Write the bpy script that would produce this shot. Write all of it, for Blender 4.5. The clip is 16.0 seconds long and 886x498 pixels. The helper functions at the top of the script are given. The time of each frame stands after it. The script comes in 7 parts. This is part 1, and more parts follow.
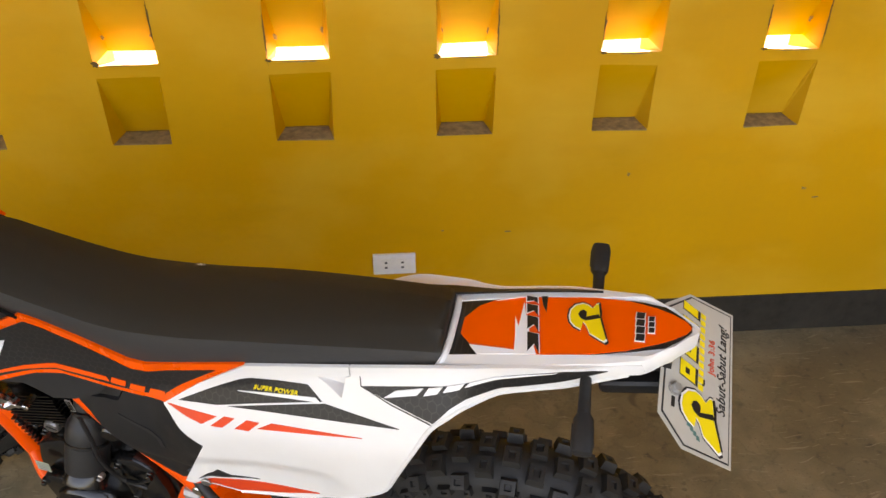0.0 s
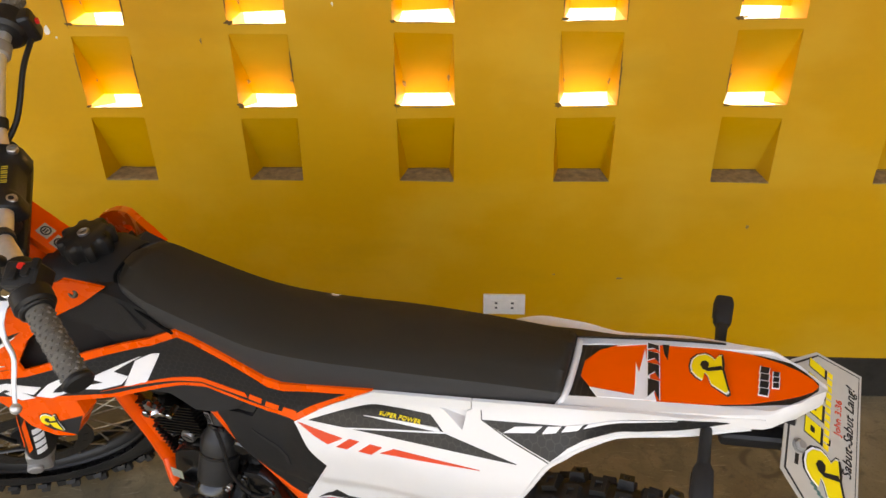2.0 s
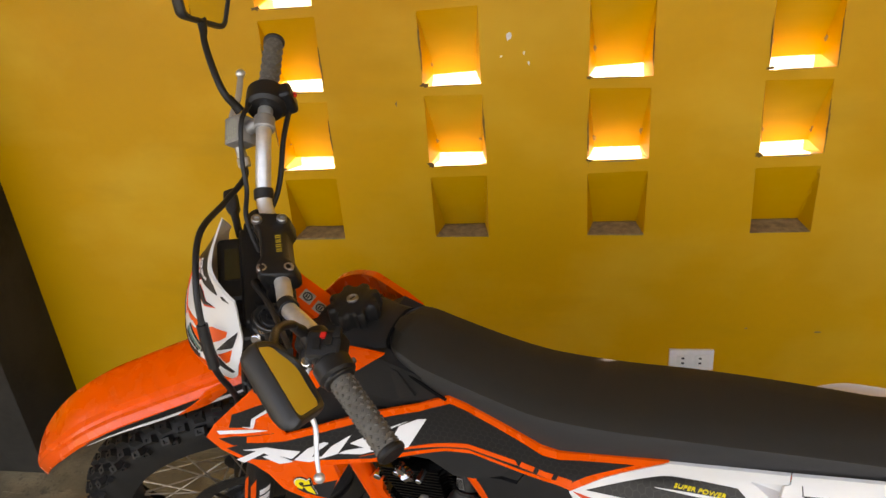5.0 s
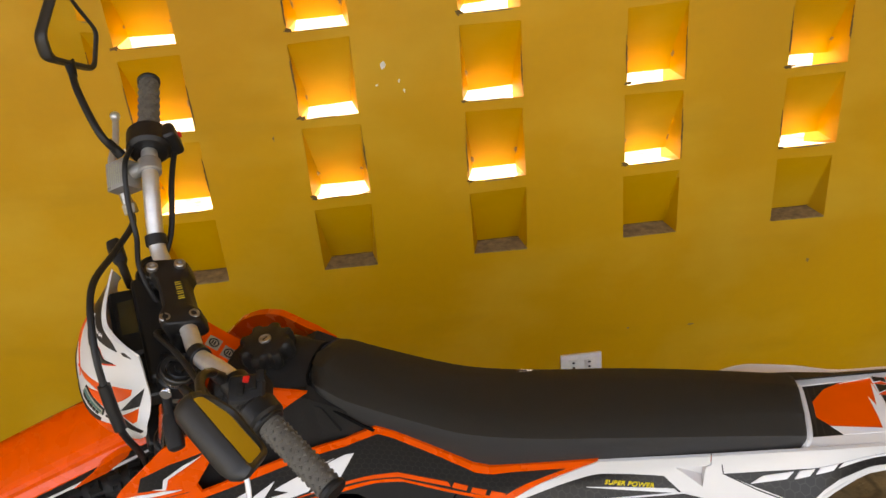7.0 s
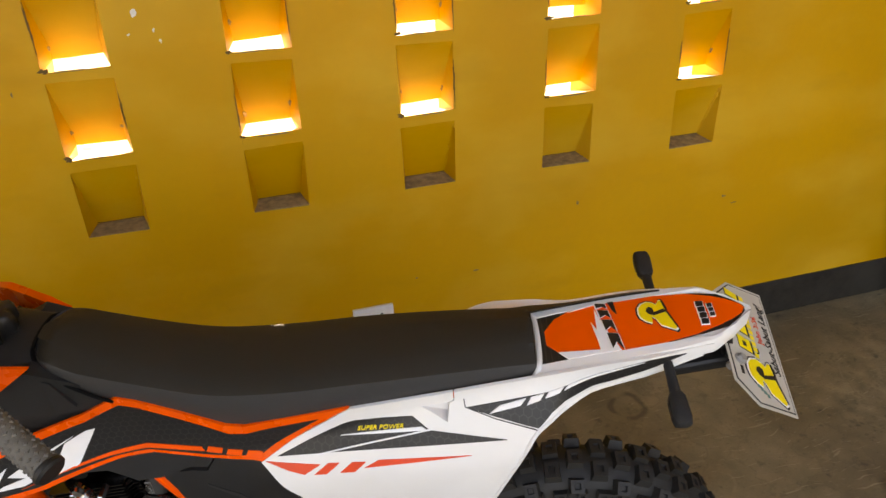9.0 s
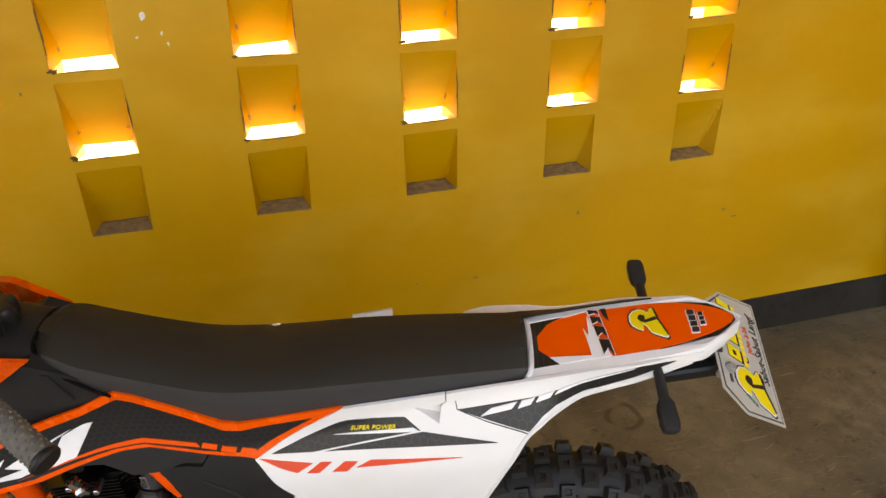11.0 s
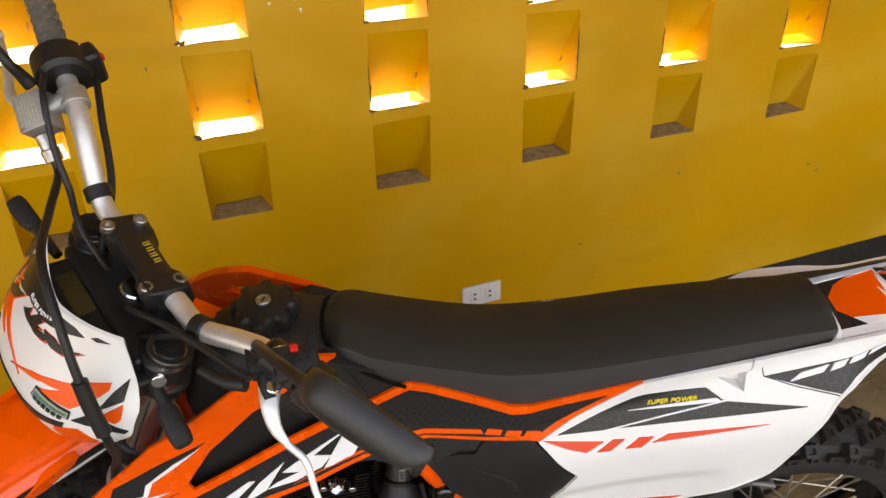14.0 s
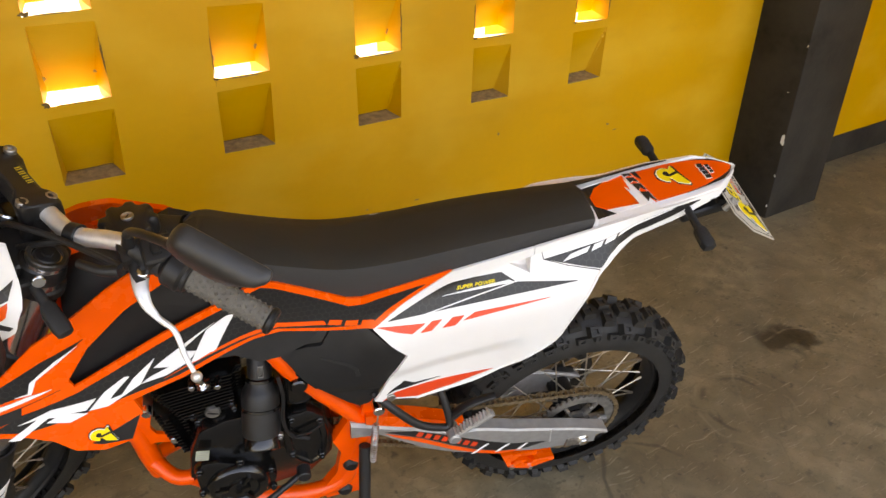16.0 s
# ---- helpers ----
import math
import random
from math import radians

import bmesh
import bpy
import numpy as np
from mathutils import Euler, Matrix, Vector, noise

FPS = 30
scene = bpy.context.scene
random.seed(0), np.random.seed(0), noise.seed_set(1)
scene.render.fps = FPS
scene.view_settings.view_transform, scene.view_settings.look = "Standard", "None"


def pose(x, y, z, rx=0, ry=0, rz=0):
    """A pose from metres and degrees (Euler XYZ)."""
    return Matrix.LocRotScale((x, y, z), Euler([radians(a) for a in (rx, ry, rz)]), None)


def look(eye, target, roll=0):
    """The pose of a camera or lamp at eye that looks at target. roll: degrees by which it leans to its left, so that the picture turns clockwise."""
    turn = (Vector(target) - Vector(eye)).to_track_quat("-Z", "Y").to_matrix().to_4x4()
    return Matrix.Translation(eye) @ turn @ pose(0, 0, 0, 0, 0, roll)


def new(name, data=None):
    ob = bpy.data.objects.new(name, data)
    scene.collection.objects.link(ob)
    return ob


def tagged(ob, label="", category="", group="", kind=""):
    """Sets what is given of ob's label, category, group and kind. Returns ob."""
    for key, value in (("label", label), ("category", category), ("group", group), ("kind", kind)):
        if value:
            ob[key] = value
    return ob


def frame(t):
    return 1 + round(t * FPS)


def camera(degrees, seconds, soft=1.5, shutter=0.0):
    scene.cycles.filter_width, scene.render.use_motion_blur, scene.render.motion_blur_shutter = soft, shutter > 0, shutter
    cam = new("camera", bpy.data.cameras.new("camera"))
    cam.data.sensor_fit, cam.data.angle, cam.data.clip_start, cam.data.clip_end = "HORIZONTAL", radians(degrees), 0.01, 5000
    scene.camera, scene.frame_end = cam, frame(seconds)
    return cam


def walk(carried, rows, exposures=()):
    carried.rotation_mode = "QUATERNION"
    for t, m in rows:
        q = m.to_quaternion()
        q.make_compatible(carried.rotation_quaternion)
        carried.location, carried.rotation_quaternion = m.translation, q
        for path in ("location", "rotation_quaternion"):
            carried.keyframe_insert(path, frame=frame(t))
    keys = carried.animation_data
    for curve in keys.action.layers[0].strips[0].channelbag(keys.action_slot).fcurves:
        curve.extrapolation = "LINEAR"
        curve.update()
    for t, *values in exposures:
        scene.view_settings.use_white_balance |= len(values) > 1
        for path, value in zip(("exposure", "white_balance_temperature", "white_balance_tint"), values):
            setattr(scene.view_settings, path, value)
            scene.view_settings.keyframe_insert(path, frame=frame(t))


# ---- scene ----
cam = camera(61.2, 16.0)
PATH = [
    (0, (-0.1, -1.762, 1.479), (0.015, -0.083, 0.398), -0.1),
    (0.5, (-0.105, -1.771, 1.487), (-0.03, -0.079, 0.423), -0.2),
    (1, (-0.117, -1.783, 1.495), (-0.108, -0.075, 0.454), -0.6),
    (1.5, (-0.124, -1.792, 1.5), (-0.188, -0.071, 0.484), -1.1),
    (2, (-0.136, -1.804, 1.507), (-0.283, -0.069, 0.521), -1.7),
    (2.5, (-0.159, -1.814, 1.519), (-0.384, -0.068, 0.569), -2.3),
    (3, (-0.185, -1.829, 1.53), (-0.48, -0.076, 0.613), -2.8),
    (3.5, (-0.208, -1.844, 1.52), (-0.561, -0.091, 0.624), -3.4),
    (4, (-0.281, -1.817, 1.518), (-0.661, -0.064, 0.634), -4.3),
    (4.2, (-0.322, -1.8, 1.521), (-0.706, -0.045, 0.642), -4.7),
    (6.3, (-0.506, -1.832, 1.566), (-0.677, -0.018, 0.74), -6.6),
    (6.5, (-0.517, -1.821, 1.547), (-0.625, 0.002, 0.731), -6.3),
    (7, (-0.503, -1.82, 1.546), (-0.481, -0.001, 0.713), -5.9),
    (7.5, (-0.498, -1.825, 1.538), (-0.354, -0.026, 0.676), -5.2),
    (8, (-0.481, -1.836, 1.516), (-0.219, -0.071, 0.613), -4.5),
    (8.5, (-0.417, -1.833, 1.512), (-0.051, -0.109, 0.567), -3.9),
    (8.7, (-0.396, -1.831, 1.516), (0.03, -0.128, 0.557), -3.4),
    (10.8, (-0.349, -1.854, 1.514), (0.134, -0.152, 0.582), -1.8),
    (11, (-0.371, -1.853, 1.516), (0.067, -0.14, 0.583), -1.7),
    (11.5, (-0.466, -1.842, 1.52), (-0.121, -0.108, 0.586), -2.4),
    (12, (-0.604, -1.834, 1.519), (-0.306, -0.094, 0.577), -2.9),
    (12.5, (-0.688, -1.82, 1.509), (-0.402, -0.086, 0.555), -3.0),
    (13, (-0.746, -1.741, 1.507), (-0.417, -0.022, 0.538), -3.0),
    (13.5, (-0.789, -1.666, 1.514), (-0.351, 0.017, 0.526), -2.7),
    (14, (-0.827, -1.653, 1.505), (-0.239, -0.03, 0.496), -1.9),
    (14.5, (-0.916, -1.713, 1.502), (-0.102, -0.204, 0.473), -0.9),
    (15, (-0.95, -1.79, 1.493), (-0.029, -0.35, 0.455), 0.7),
    (15.5, (-0.917, -1.86, 1.507), (-0.002, -0.406, 0.483), 0.7),
    (16, (-0.899, -1.914, 1.505), (0.019, -0.455, 0.491), 0.7),
]
walk(cam, [(t, look(eye, target, roll)) for t, eye, target, roll in PATH], [(t, e + 0.46, 9500, 23) for t, e in ((0.0, 2.99), (2.0, 2.94), (4.0, 2.81), (8.0, 2.68), (12.0, 2.83), (14.0, 2.88), (16.0, 3.08))])


# ---- light ----
def node_world():
    w = bpy.data.worlds.new("daylight")
    scene.world = w
    w.use_nodes = True
    nt = w.node_tree
    sky = nt.nodes.new("ShaderNodeTexSky")
    sky.sky_type, sky.sun_disc = "NISHITA", False
    sky.sun_elevation, sky.sun_rotation = radians(14), radians(7)
    sky.air_density, sky.dust_density, sky.ozone_density = 0.7, 5.0, 0.4
    bg = nt.nodes["Background"]
    bg.inputs["Strength"].default_value = 0.15
    nt.links.new(sky.outputs[0], bg.inputs["Color"])


node_world()
sun = new("sun", bpy.data.lights.new("sun", "SUN"))
sun.data.energy, sun.data.angle, sun.data.color = 3.2, radians(0.6), (1.0, 0.95, 0.87)
sun.matrix_world = look((0.6, 5, 1.25), (0, 0, 0))

# ---- materials ----
def mat(name, color, rough=0.5, metal=0.0, grain=0.06, scale=40.0, bump=0.0, bump_scale=120.0, spread=None, coat=0.0, spec=0.5, big=0.0, big_scale=2.0, second=None):
    """A painted, moulded or metal surface: a base colour that varies at two scales, and a fine relief."""
    m = bpy.data.materials.new(name)
    m.use_nodes = True
    nt = m.node_tree
    b = nt.nodes["Principled BSDF"]
    b.inputs["Roughness"].default_value, b.inputs["Metallic"].default_value = rough, metal
    b.inputs["Coat Weight"].default_value, b.inputs["Coat Roughness"].default_value = coat, 0.12
    b.inputs["Specular IOR Level"].default_value = spec
    tc = nt.nodes.new("ShaderNodeTexCoord")
    n1 = nt.nodes.new("ShaderNodeTexNoise")
    n1.inputs["Scale"].default_value, n1.inputs["Detail"].default_value = scale, 6
    nt.links.new(tc.outputs["Object"], n1.inputs["Vector"])
    r1 = nt.nodes.new("ShaderNodeMapRange")
    r1.inputs["From Min"].default_value, r1.inputs["From Max"].default_value = 0.3, 0.7
    r1.inputs["To Min"].default_value, r1.inputs["To Max"].default_value = 1 - grain, 1 + grain
    nt.links.new(n1.outputs["Fac"], r1.inputs["Value"])
    mul = nt.nodes.new("ShaderNodeVectorMath")
    mul.operation = "SCALE"
    mul.inputs[0].default_value = color
    nt.links.new(r1.outputs["Result"], mul.inputs["Scale"])
    out = mul.outputs["Vector"]
    if big:
        n2 = nt.nodes.new("ShaderNodeTexNoise")
        n2.inputs["Scale"].default_value, n2.inputs["Detail"].default_value = big_scale, 5
        nt.links.new(tc.outputs["Object"], n2.inputs["Vector"])
        r2 = nt.nodes.new("ShaderNodeMapRange")
        r2.inputs["From Min"].default_value, r2.inputs["From Max"].default_value = 0.35, 0.65
        r2.inputs["To Min"].default_value, r2.inputs["To Max"].default_value = 0, big
        nt.links.new(n2.outputs["Fac"], r2.inputs["Value"])
        mix = nt.nodes.new("ShaderNodeMix")
        mix.data_type = "RGBA"
        nt.links.new(r2.outputs["Result"], mix.inputs["Factor"])
        nt.links.new(out, mix.inputs["A"])
        mix.inputs["B"].default_value = (*(second or [c * 0.7 for c in color]), 1)
        out = mix.outputs["Result"]
    nt.links.new(out, b.inputs["Base Color"])
    rr = nt.nodes.new("ShaderNodeMapRange")
    rr.inputs["To Min"].default_value, rr.inputs["To Max"].default_value = max(0.02, rough - 0.08), min(1, rough + 0.08)
    nt.links.new(n1.outputs["Fac"], rr.inputs["Value"])
    nt.links.new(rr.outputs["Result"], b.inputs["Roughness"])
    if bump:
        n3 = nt.nodes.new("ShaderNodeTexNoise")
        n3.inputs["Scale"].default_value, n3.inputs["Detail"].default_value = bump_scale, 4
        nt.links.new(tc.outputs["Object"], n3.inputs["Vector"])
        bp = nt.nodes.new("ShaderNodeBump")
        bp.inputs["Strength"].default_value, bp.inputs["Distance"].default_value = bump, 0.002
        nt.links.new(n3.outputs["Fac"], bp.inputs["Height"])
        nt.links.new(bp.outputs["Normal"], b.inputs["Normal"])
    return m


def hex_mat(name, color, line, cell=0.0085):
    """Black sticker film with a printed honeycomb of thin lines, laid out in the bike's side plane."""
    m = mat(name, color, 0.42, 0, 0.05, 60)
    nt = m.node_tree
    b = nt.nodes["Principled BSDF"]
    N, Lk = nt.nodes.new, nt.links.new
    tc = N("ShaderNodeTexCoord")
    sep = N("ShaderNodeSeparateXYZ")
    Lk(tc.outputs["Object"], sep.inputs[0])
    com = N("ShaderNodeCombineXYZ")
    Lk(sep.outputs["X"], com.inputs["X"])
    Lk(sep.outputs["Z"], com.inputs["Y"])

    def vm(op, a, c=None):
        n = N("ShaderNodeVectorMath")
        n.operation = op
        Lk(a, n.inputs[0]) if not isinstance(a, tuple) else None
        if isinstance(c, tuple):
            n.inputs[1].default_value = c
        elif c is not None:
            Lk(c, n.inputs[1])
        return n

    def sm(op, a, c=None):
        n = N("ShaderNodeMath")
        n.operation = op
        Lk(a, n.inputs[0])
        if isinstance(c, (int, float)):
            n.inputs[1].default_value = c
        elif c is not None:
            Lk(c, n.inputs[1])
        return n.outputs[0]

    s = (cell, cell * 1.7320508, 1.0)
    h = (cell / 2, cell * 0.8660254, 0.5)
    pos = vm("ADD", com.outputs[0], (10 * s[0], 10 * s[1] * 20, 0)).outputs[0]
    pos = vm("ADD", pos, (cell * 1000, cell * 1732.0508, 0)).outputs[0]
    pa = vm("SUBTRACT", vm("MODULO", pos, s).outputs[0], h).outputs[0]
    pb = vm("SUBTRACT", vm("MODULO", vm("ADD", pos, h).outputs[0], s).outputs[0], h).outputs[0]

    def hexd(p):
        a = vm("ABSOLUTE", p).outputs[0]
        sp = N("ShaderNodeSeparateXYZ")
        Lk(a, sp.inputs[0])
        d2 = sm("ADD", sm("MULTIPLY", sp.outputs["X"], 0.5), sm("MULTIPLY", sp.outputs["Y"], 0.8660254))
        return sm("MAXIMUM", sp.outputs["X"], d2)

    d = sm("MINIMUM", hexd(pa), hexd(pb))
    edge = sm("GREATER_THAN", d, cell * 0.455)
    mix = N("ShaderNodeMix")
    mix.data_type = "RGBA"
    old = b.inputs["Base Color"].links[0].from_socket
    Lk(edge, mix.inputs["Factor"])
    Lk(old, mix.inputs["A"])
    mix.inputs["B"].default_value = (*line, 1)
    Lk(mix.outputs["Result"], b.inputs["Base Color"])
    return m


def wall_mat():
    """Yellow wall paint, rolled on unevenly: dull and dusty patches, and sparse dark specks."""
    m = mat("yellow_wall_paint", (0.605, 0.3, 0.003), 0.5, 0, 0.025, 50, 0.16, 38, spec=0.3, big=0.75, big_scale=1.0, second=(0.48, 0.22, 0.002))
    nt = m.node_tree
    b = nt.nodes["Principled BSDF"]
    N, Lk = nt.nodes.new, nt.links.new
    tc = N("ShaderNodeTexCoord")

    def layer(scale, detail, lo, hi, top, color, stretch=(1, 1, 1)):
        mp = N("ShaderNodeMapping")
        mp.inputs["Scale"].default_value = stretch
        Lk(tc.outputs["Object"], mp.inputs["Vector"])
        n = N("ShaderNodeTexNoise")
        n.inputs["Scale"].default_value, n.inputs["Detail"].default_value = scale, detail
        Lk(mp.outputs["Vector"], n.inputs["Vector"])
        r = N("ShaderNodeMapRange")
        r.inputs["From Min"].default_value, r.inputs["From Max"].default_value = lo, hi
        r.inputs["To Min"].default_value, r.inputs["To Max"].default_value = 0, top
        Lk(n.outputs["Fac"], r.inputs["Value"])
        mix = N("ShaderNodeMix")
        mix.data_type = "RGBA"
        Lk(r.outputs["Result"], mix.inputs["Factor"])
        Lk(b.inputs["Base Color"].links[0].from_socket, mix.inputs["A"])
        mix.inputs["B"].default_value = (*color, 1)
        Lk(mix.outputs["Result"], b.inputs["Base Color"])

    layer(2.2, 5, 0.48, 0.68, 0.62, (0.66, 0.375, 0.03), (1, 1, 1.6))
    layer(5.5, 5, 0.56, 0.75, 0.35, (0.4, 0.21, 0.005), (0.5, 1, 1.6))
    layer(1.3, 4, 0.5, 0.66, 0.35, (0.43, 0.235, 0.004), (1, 1, 1.3))
    layer(38, 2, 0.79, 0.81, 0.7, (0.12, 0.07, 0.02))
    return m


YELLOW = wall_mat()
# Sills coloured pale to bounce extra sunlight onto the hoods and whiten the slits.
SILL = mat("pale_bounce_sill", (0.62, 0.55, 0.4), 0.85, 0, 0.2, 60, 0.4, 90, big=0.5, big_scale=9, second=(0.4, 0.33, 0.2))
BLACKWALL = mat("black_wall_paint", (0.02, 0.0172, 0.0138), 0.6, 0, 0.4, 30, 0.4, 60, spec=0.22, big=0.7, big_scale=5, second=(0.042, 0.037, 0.03))
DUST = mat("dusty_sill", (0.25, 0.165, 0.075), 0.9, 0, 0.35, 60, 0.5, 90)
CEIL = mat("warm_bounce_paint", (0.66, 0.56, 0.38), 0.8, 0, 0.05, 10)
GRIMEMAT = mat("brown_grime", (0.13, 0.075, 0.02), 0.9, 0, 0.3, 60)
OUTSIDE = mat("pale_outdoor_ground", (0.5, 0.5, 0.42), 0.9, 0, 0.5, 22, big=0.95, big_scale=7, second=(0.09, 0.12, 0.05))
ORANGE = mat("orange_plastic", (0.92, 0.088, 0.002), 0.27, 0, 0.03, 25, 0.03, 300, coat=0.15, spec=0.4)
ORANGEPAINT = mat("orange_frame_paint", (0.93, 0.082, 0.002), 0.33, 0, 0.06, 30, 0.06, 90, coat=0.15, spec=0.4)
WHITE = mat("white_plastic", (0.74, 0.725, 0.7), 0.34, 0, 0.02, 18, 0.03, 260, coat=0.15)
BLACK = mat("black_plastic", (0.011, 0.0105, 0.0105), 0.45, 0, 0.2, 60, 0.12, 700, spec=0.38)
MIRRORBACK = mat("mirror_shell_plastic", (0.021, 0.02, 0.0192), 0.46, 0, 0.1, 50, 0.12, 900, spec=0.5)
BLACKFLAT = mat("black_textured_plastic", (0.014, 0.0135, 0.0135), 0.6, 0, 0.2, 50, 0.25, 900, spec=0.35)
GREYPLASTIC = mat("dark_grey_plastic", (0.0145, 0.0138, 0.0135), 0.42, 0, 0.12, 50, 0.1, 500, spec=0.28)
VINYL = mat("seat_vinyl", (0.021, 0.0175, 0.0125), 0.62, 0, 0.12, 130, 0.3, 1100, spec=0.3, big=0.3, big_scale=6, second=(0.021, 0.0185, 0.016))
VINYLSIDE = mat("seat_side_vinyl", (0.036, 0.035, 0.035), 0.55, 0, 0.12, 130, 0.3, 1100, spec=0.45)
DECAL = hex_mat("black_honeycomb_sticker", (0.009, 0.0085, 0.0085), (0.029, 0.0278, 0.0265), 0.0115)
INK = mat("black_sticker", (0.014, 0.013, 0.013), 0.4, 0, 0.05, 50)
STICKERWHITE = mat("white_sticker", (0.8, 0.79, 0.785), 0.4, 0, 0.02, 50)
STICKERORANGE = mat("orange_sticker", (0.95, 0.09, 0.002), 0.4, 0, 0.02, 50)
STICKERRED = mat("red_orange_sticker", (0.8, 0.06, 0.015), 0.36, 0, 0.04, 50)
STICKERYELLOW = mat("yellow_sticker", (0.88, 0.66, 0.02), 0.38, 0, 0.02, 50)
SILVER = mat("brushed_aluminium", (0.7, 0.69, 0.67), 0.42, 0.75, 0.08, 80, 0.05, 300)
SATIN = mat("satin_silver_paint", (0.33, 0.32, 0.305), 0.45, 0.5, 0.1, 60, 0.05, 200)
SPOKE = mat("dull_spoke_steel", (0.42, 0.38, 0.32), 0.42, 0.9, 0.25, 60)
SPROCKETSTEEL = mat("worn_sprocket_steel", (0.2, 0.19, 0.172), 0.45, 0.6, 0.35, 60, 0.15, 200)
CHROME = mat("chrome", (0.75, 0.74, 0.72), 0.14, 1.0, 0.04, 60)
STEEL = mat("steel", (0.42, 0.4, 0.37), 0.38, 0.95, 0.25, 140, 0.1, 300)
DARKSTEEL = mat("dark_steel", (0.07, 0.066, 0.06), 0.4, 0.8, 0.25, 140, 0.1, 300)
ENGINE = mat("black_engine_paint", (0.0035, 0.0033, 0.0032), 0.2, 0.0, 0.4, 60, 0.09, 160, spec=0.5, coat=0.25)
def floor_mat():
    """Worn concrete: pale and dark patches, specks, fine scratches, and one damp oil spill with soft edges."""
    m = mat("stained_concrete", (0.22, 0.178, 0.11), 0.46, 0, 0.42, 13, 0.35, 90, big=0.85, big_scale=2.6, second=(0.125, 0.098, 0.06))
    nt = m.node_tree
    b = nt.nodes["Principled BSDF"]
    N, Lk = nt.nodes.new, nt.links.new
    tc = N("ShaderNodeTexCoord")

    def noise_of(scale, detail, vec=None):
        n = N("ShaderNodeTexNoise")
        n.inputs["Scale"].default_value, n.inputs["Detail"].default_value = scale, detail
        Lk(vec or tc.outputs["Object"], n.inputs["Vector"])
        return n

    def ramp(sock, a, c, lo, hi):
        r = N("ShaderNodeMapRange")
        r.inputs["From Min"].default_value, r.inputs["From Max"].default_value = a, c
        r.inputs["To Min"].default_value, r.inputs["To Max"].default_value = lo, hi
        Lk(sock, r.inputs["Value"])
        return r.outputs["Result"]

    def tint(fac, color):
        mix = N("ShaderNodeMix")
        mix.data_type = "RGBA"
        Lk(fac, mix.inputs["Factor"])
        Lk(b.inputs["Base Color"].links[0].from_socket, mix.inputs["A"])
        mix.inputs["B"].default_value = (*color, 1)
        Lk(mix.outputs["Result"], b.inputs["Base Color"])

    tint(ramp(noise_of(55, 3).outputs["Fac"], 0.66, 0.74, 0, 0.55), (0.26, 0.22, 0.17))
    tint(ramp(noise_of(24, 5).outputs["Fac"], 0.62, 0.72, 0, 0.7), (0.045, 0.036, 0.026))
    # thin scratches: a noise pulled long
    bend = N("ShaderNodeVectorMath")
    bend.operation = "MULTIPLY_ADD"
    Lk(noise_of(3.5, 3).outputs["Color"], bend.inputs[0])
    bend.inputs[1].default_value = (0.14, 0.14, 0)
    Lk(tc.outputs["Object"], bend.inputs[2])
    for turn, long, fine_s, amount in ((0.6, 6, 95, 0.45), (-0.7, 9, 130, 0.5), (1.9, 8, 110, 0.45), (1.2, 12, 150, 0.5), (2.6, 16, 170, 0.5)):
        mp = N("ShaderNodeMapping")
        mp.inputs["Location"].default_value = (turn * 7, turn * 3, 0)
        mp.inputs["Rotation"].default_value, mp.inputs["Scale"].default_value = (0, 0, turn), (long, fine_s, 1)
        Lk(bend.outputs["Vector"], mp.inputs["Vector"])
        tint(ramp(noise_of(1.0, 2, mp.outputs["Vector"]).outputs["Fac"], 0.68, 0.72, 0, amount), (0.36, 0.31, 0.22))
    # worn prints of tyre blocks: small dark cells in patches
    cell = N("ShaderNodeTexVoronoi")
    cell.inputs["Scale"].default_value, cell.inputs["Randomness"].default_value = 55, 0.55
    Lk(bend.outputs["Vector"], cell.inputs["Vector"])
    both_of = N("ShaderNodeMath")
    both_of.operation = "MULTIPLY"
    Lk(ramp(cell.outputs["Distance"], 0.25, 0.38, 0.6, 0.0), both_of.inputs[0])
    Lk(ramp(noise_of(4.2, 3).outputs["Fac"], 0.55, 0.66, 0.0, 0.8), both_of.inputs[1])
    tint(both_of.outputs[0], (0.05, 0.04, 0.026))
    # broad pale, rubbed areas
    tint(ramp(noise_of(1.7, 4).outputs["Fac"], 0.52, 0.68, 0, 0.45), (0.27, 0.225, 0.145))
    # scuffed arcs and tyre marks: thin crests of a warped noise
    mus = noise_of(6.5, 8)
    near = N("ShaderNodeMath")
    near.operation = "SUBTRACT"
    near.inputs[1].default_value = 0.5
    Lk(mus.outputs["Fac"], near.inputs[0])
    ab = N("ShaderNodeMath")
    ab.operation = "ABSOLUTE"
    Lk(near.outputs[0], ab.inputs[0])
    tint(ramp(ab.outputs[0], 0.004, 0.014, 0.22, 0.0), (0.06, 0.047, 0.034))
    fine = noise_of(160, 3)
    tint(ramp(fine.outputs["Fac"], 0.6, 0.72, 0, 0.5), (0.05, 0.04, 0.03))
    tint(ramp(noise_of(210, 2).outputs["Fac"], 0.68, 0.74, 0, 0.6), (0.3, 0.26, 0.2))
    # the spill
    warp = N("ShaderNodeVectorMath")
    warp.operation = "MULTIPLY_ADD"
    Lk(noise_of(14, 4).outputs["Color"], warp.inputs[0])
    warp.inputs[1].default_value = (0.16, 0.16, 0)
    Lk(tc.outputs["Object"], warp.inputs[2])
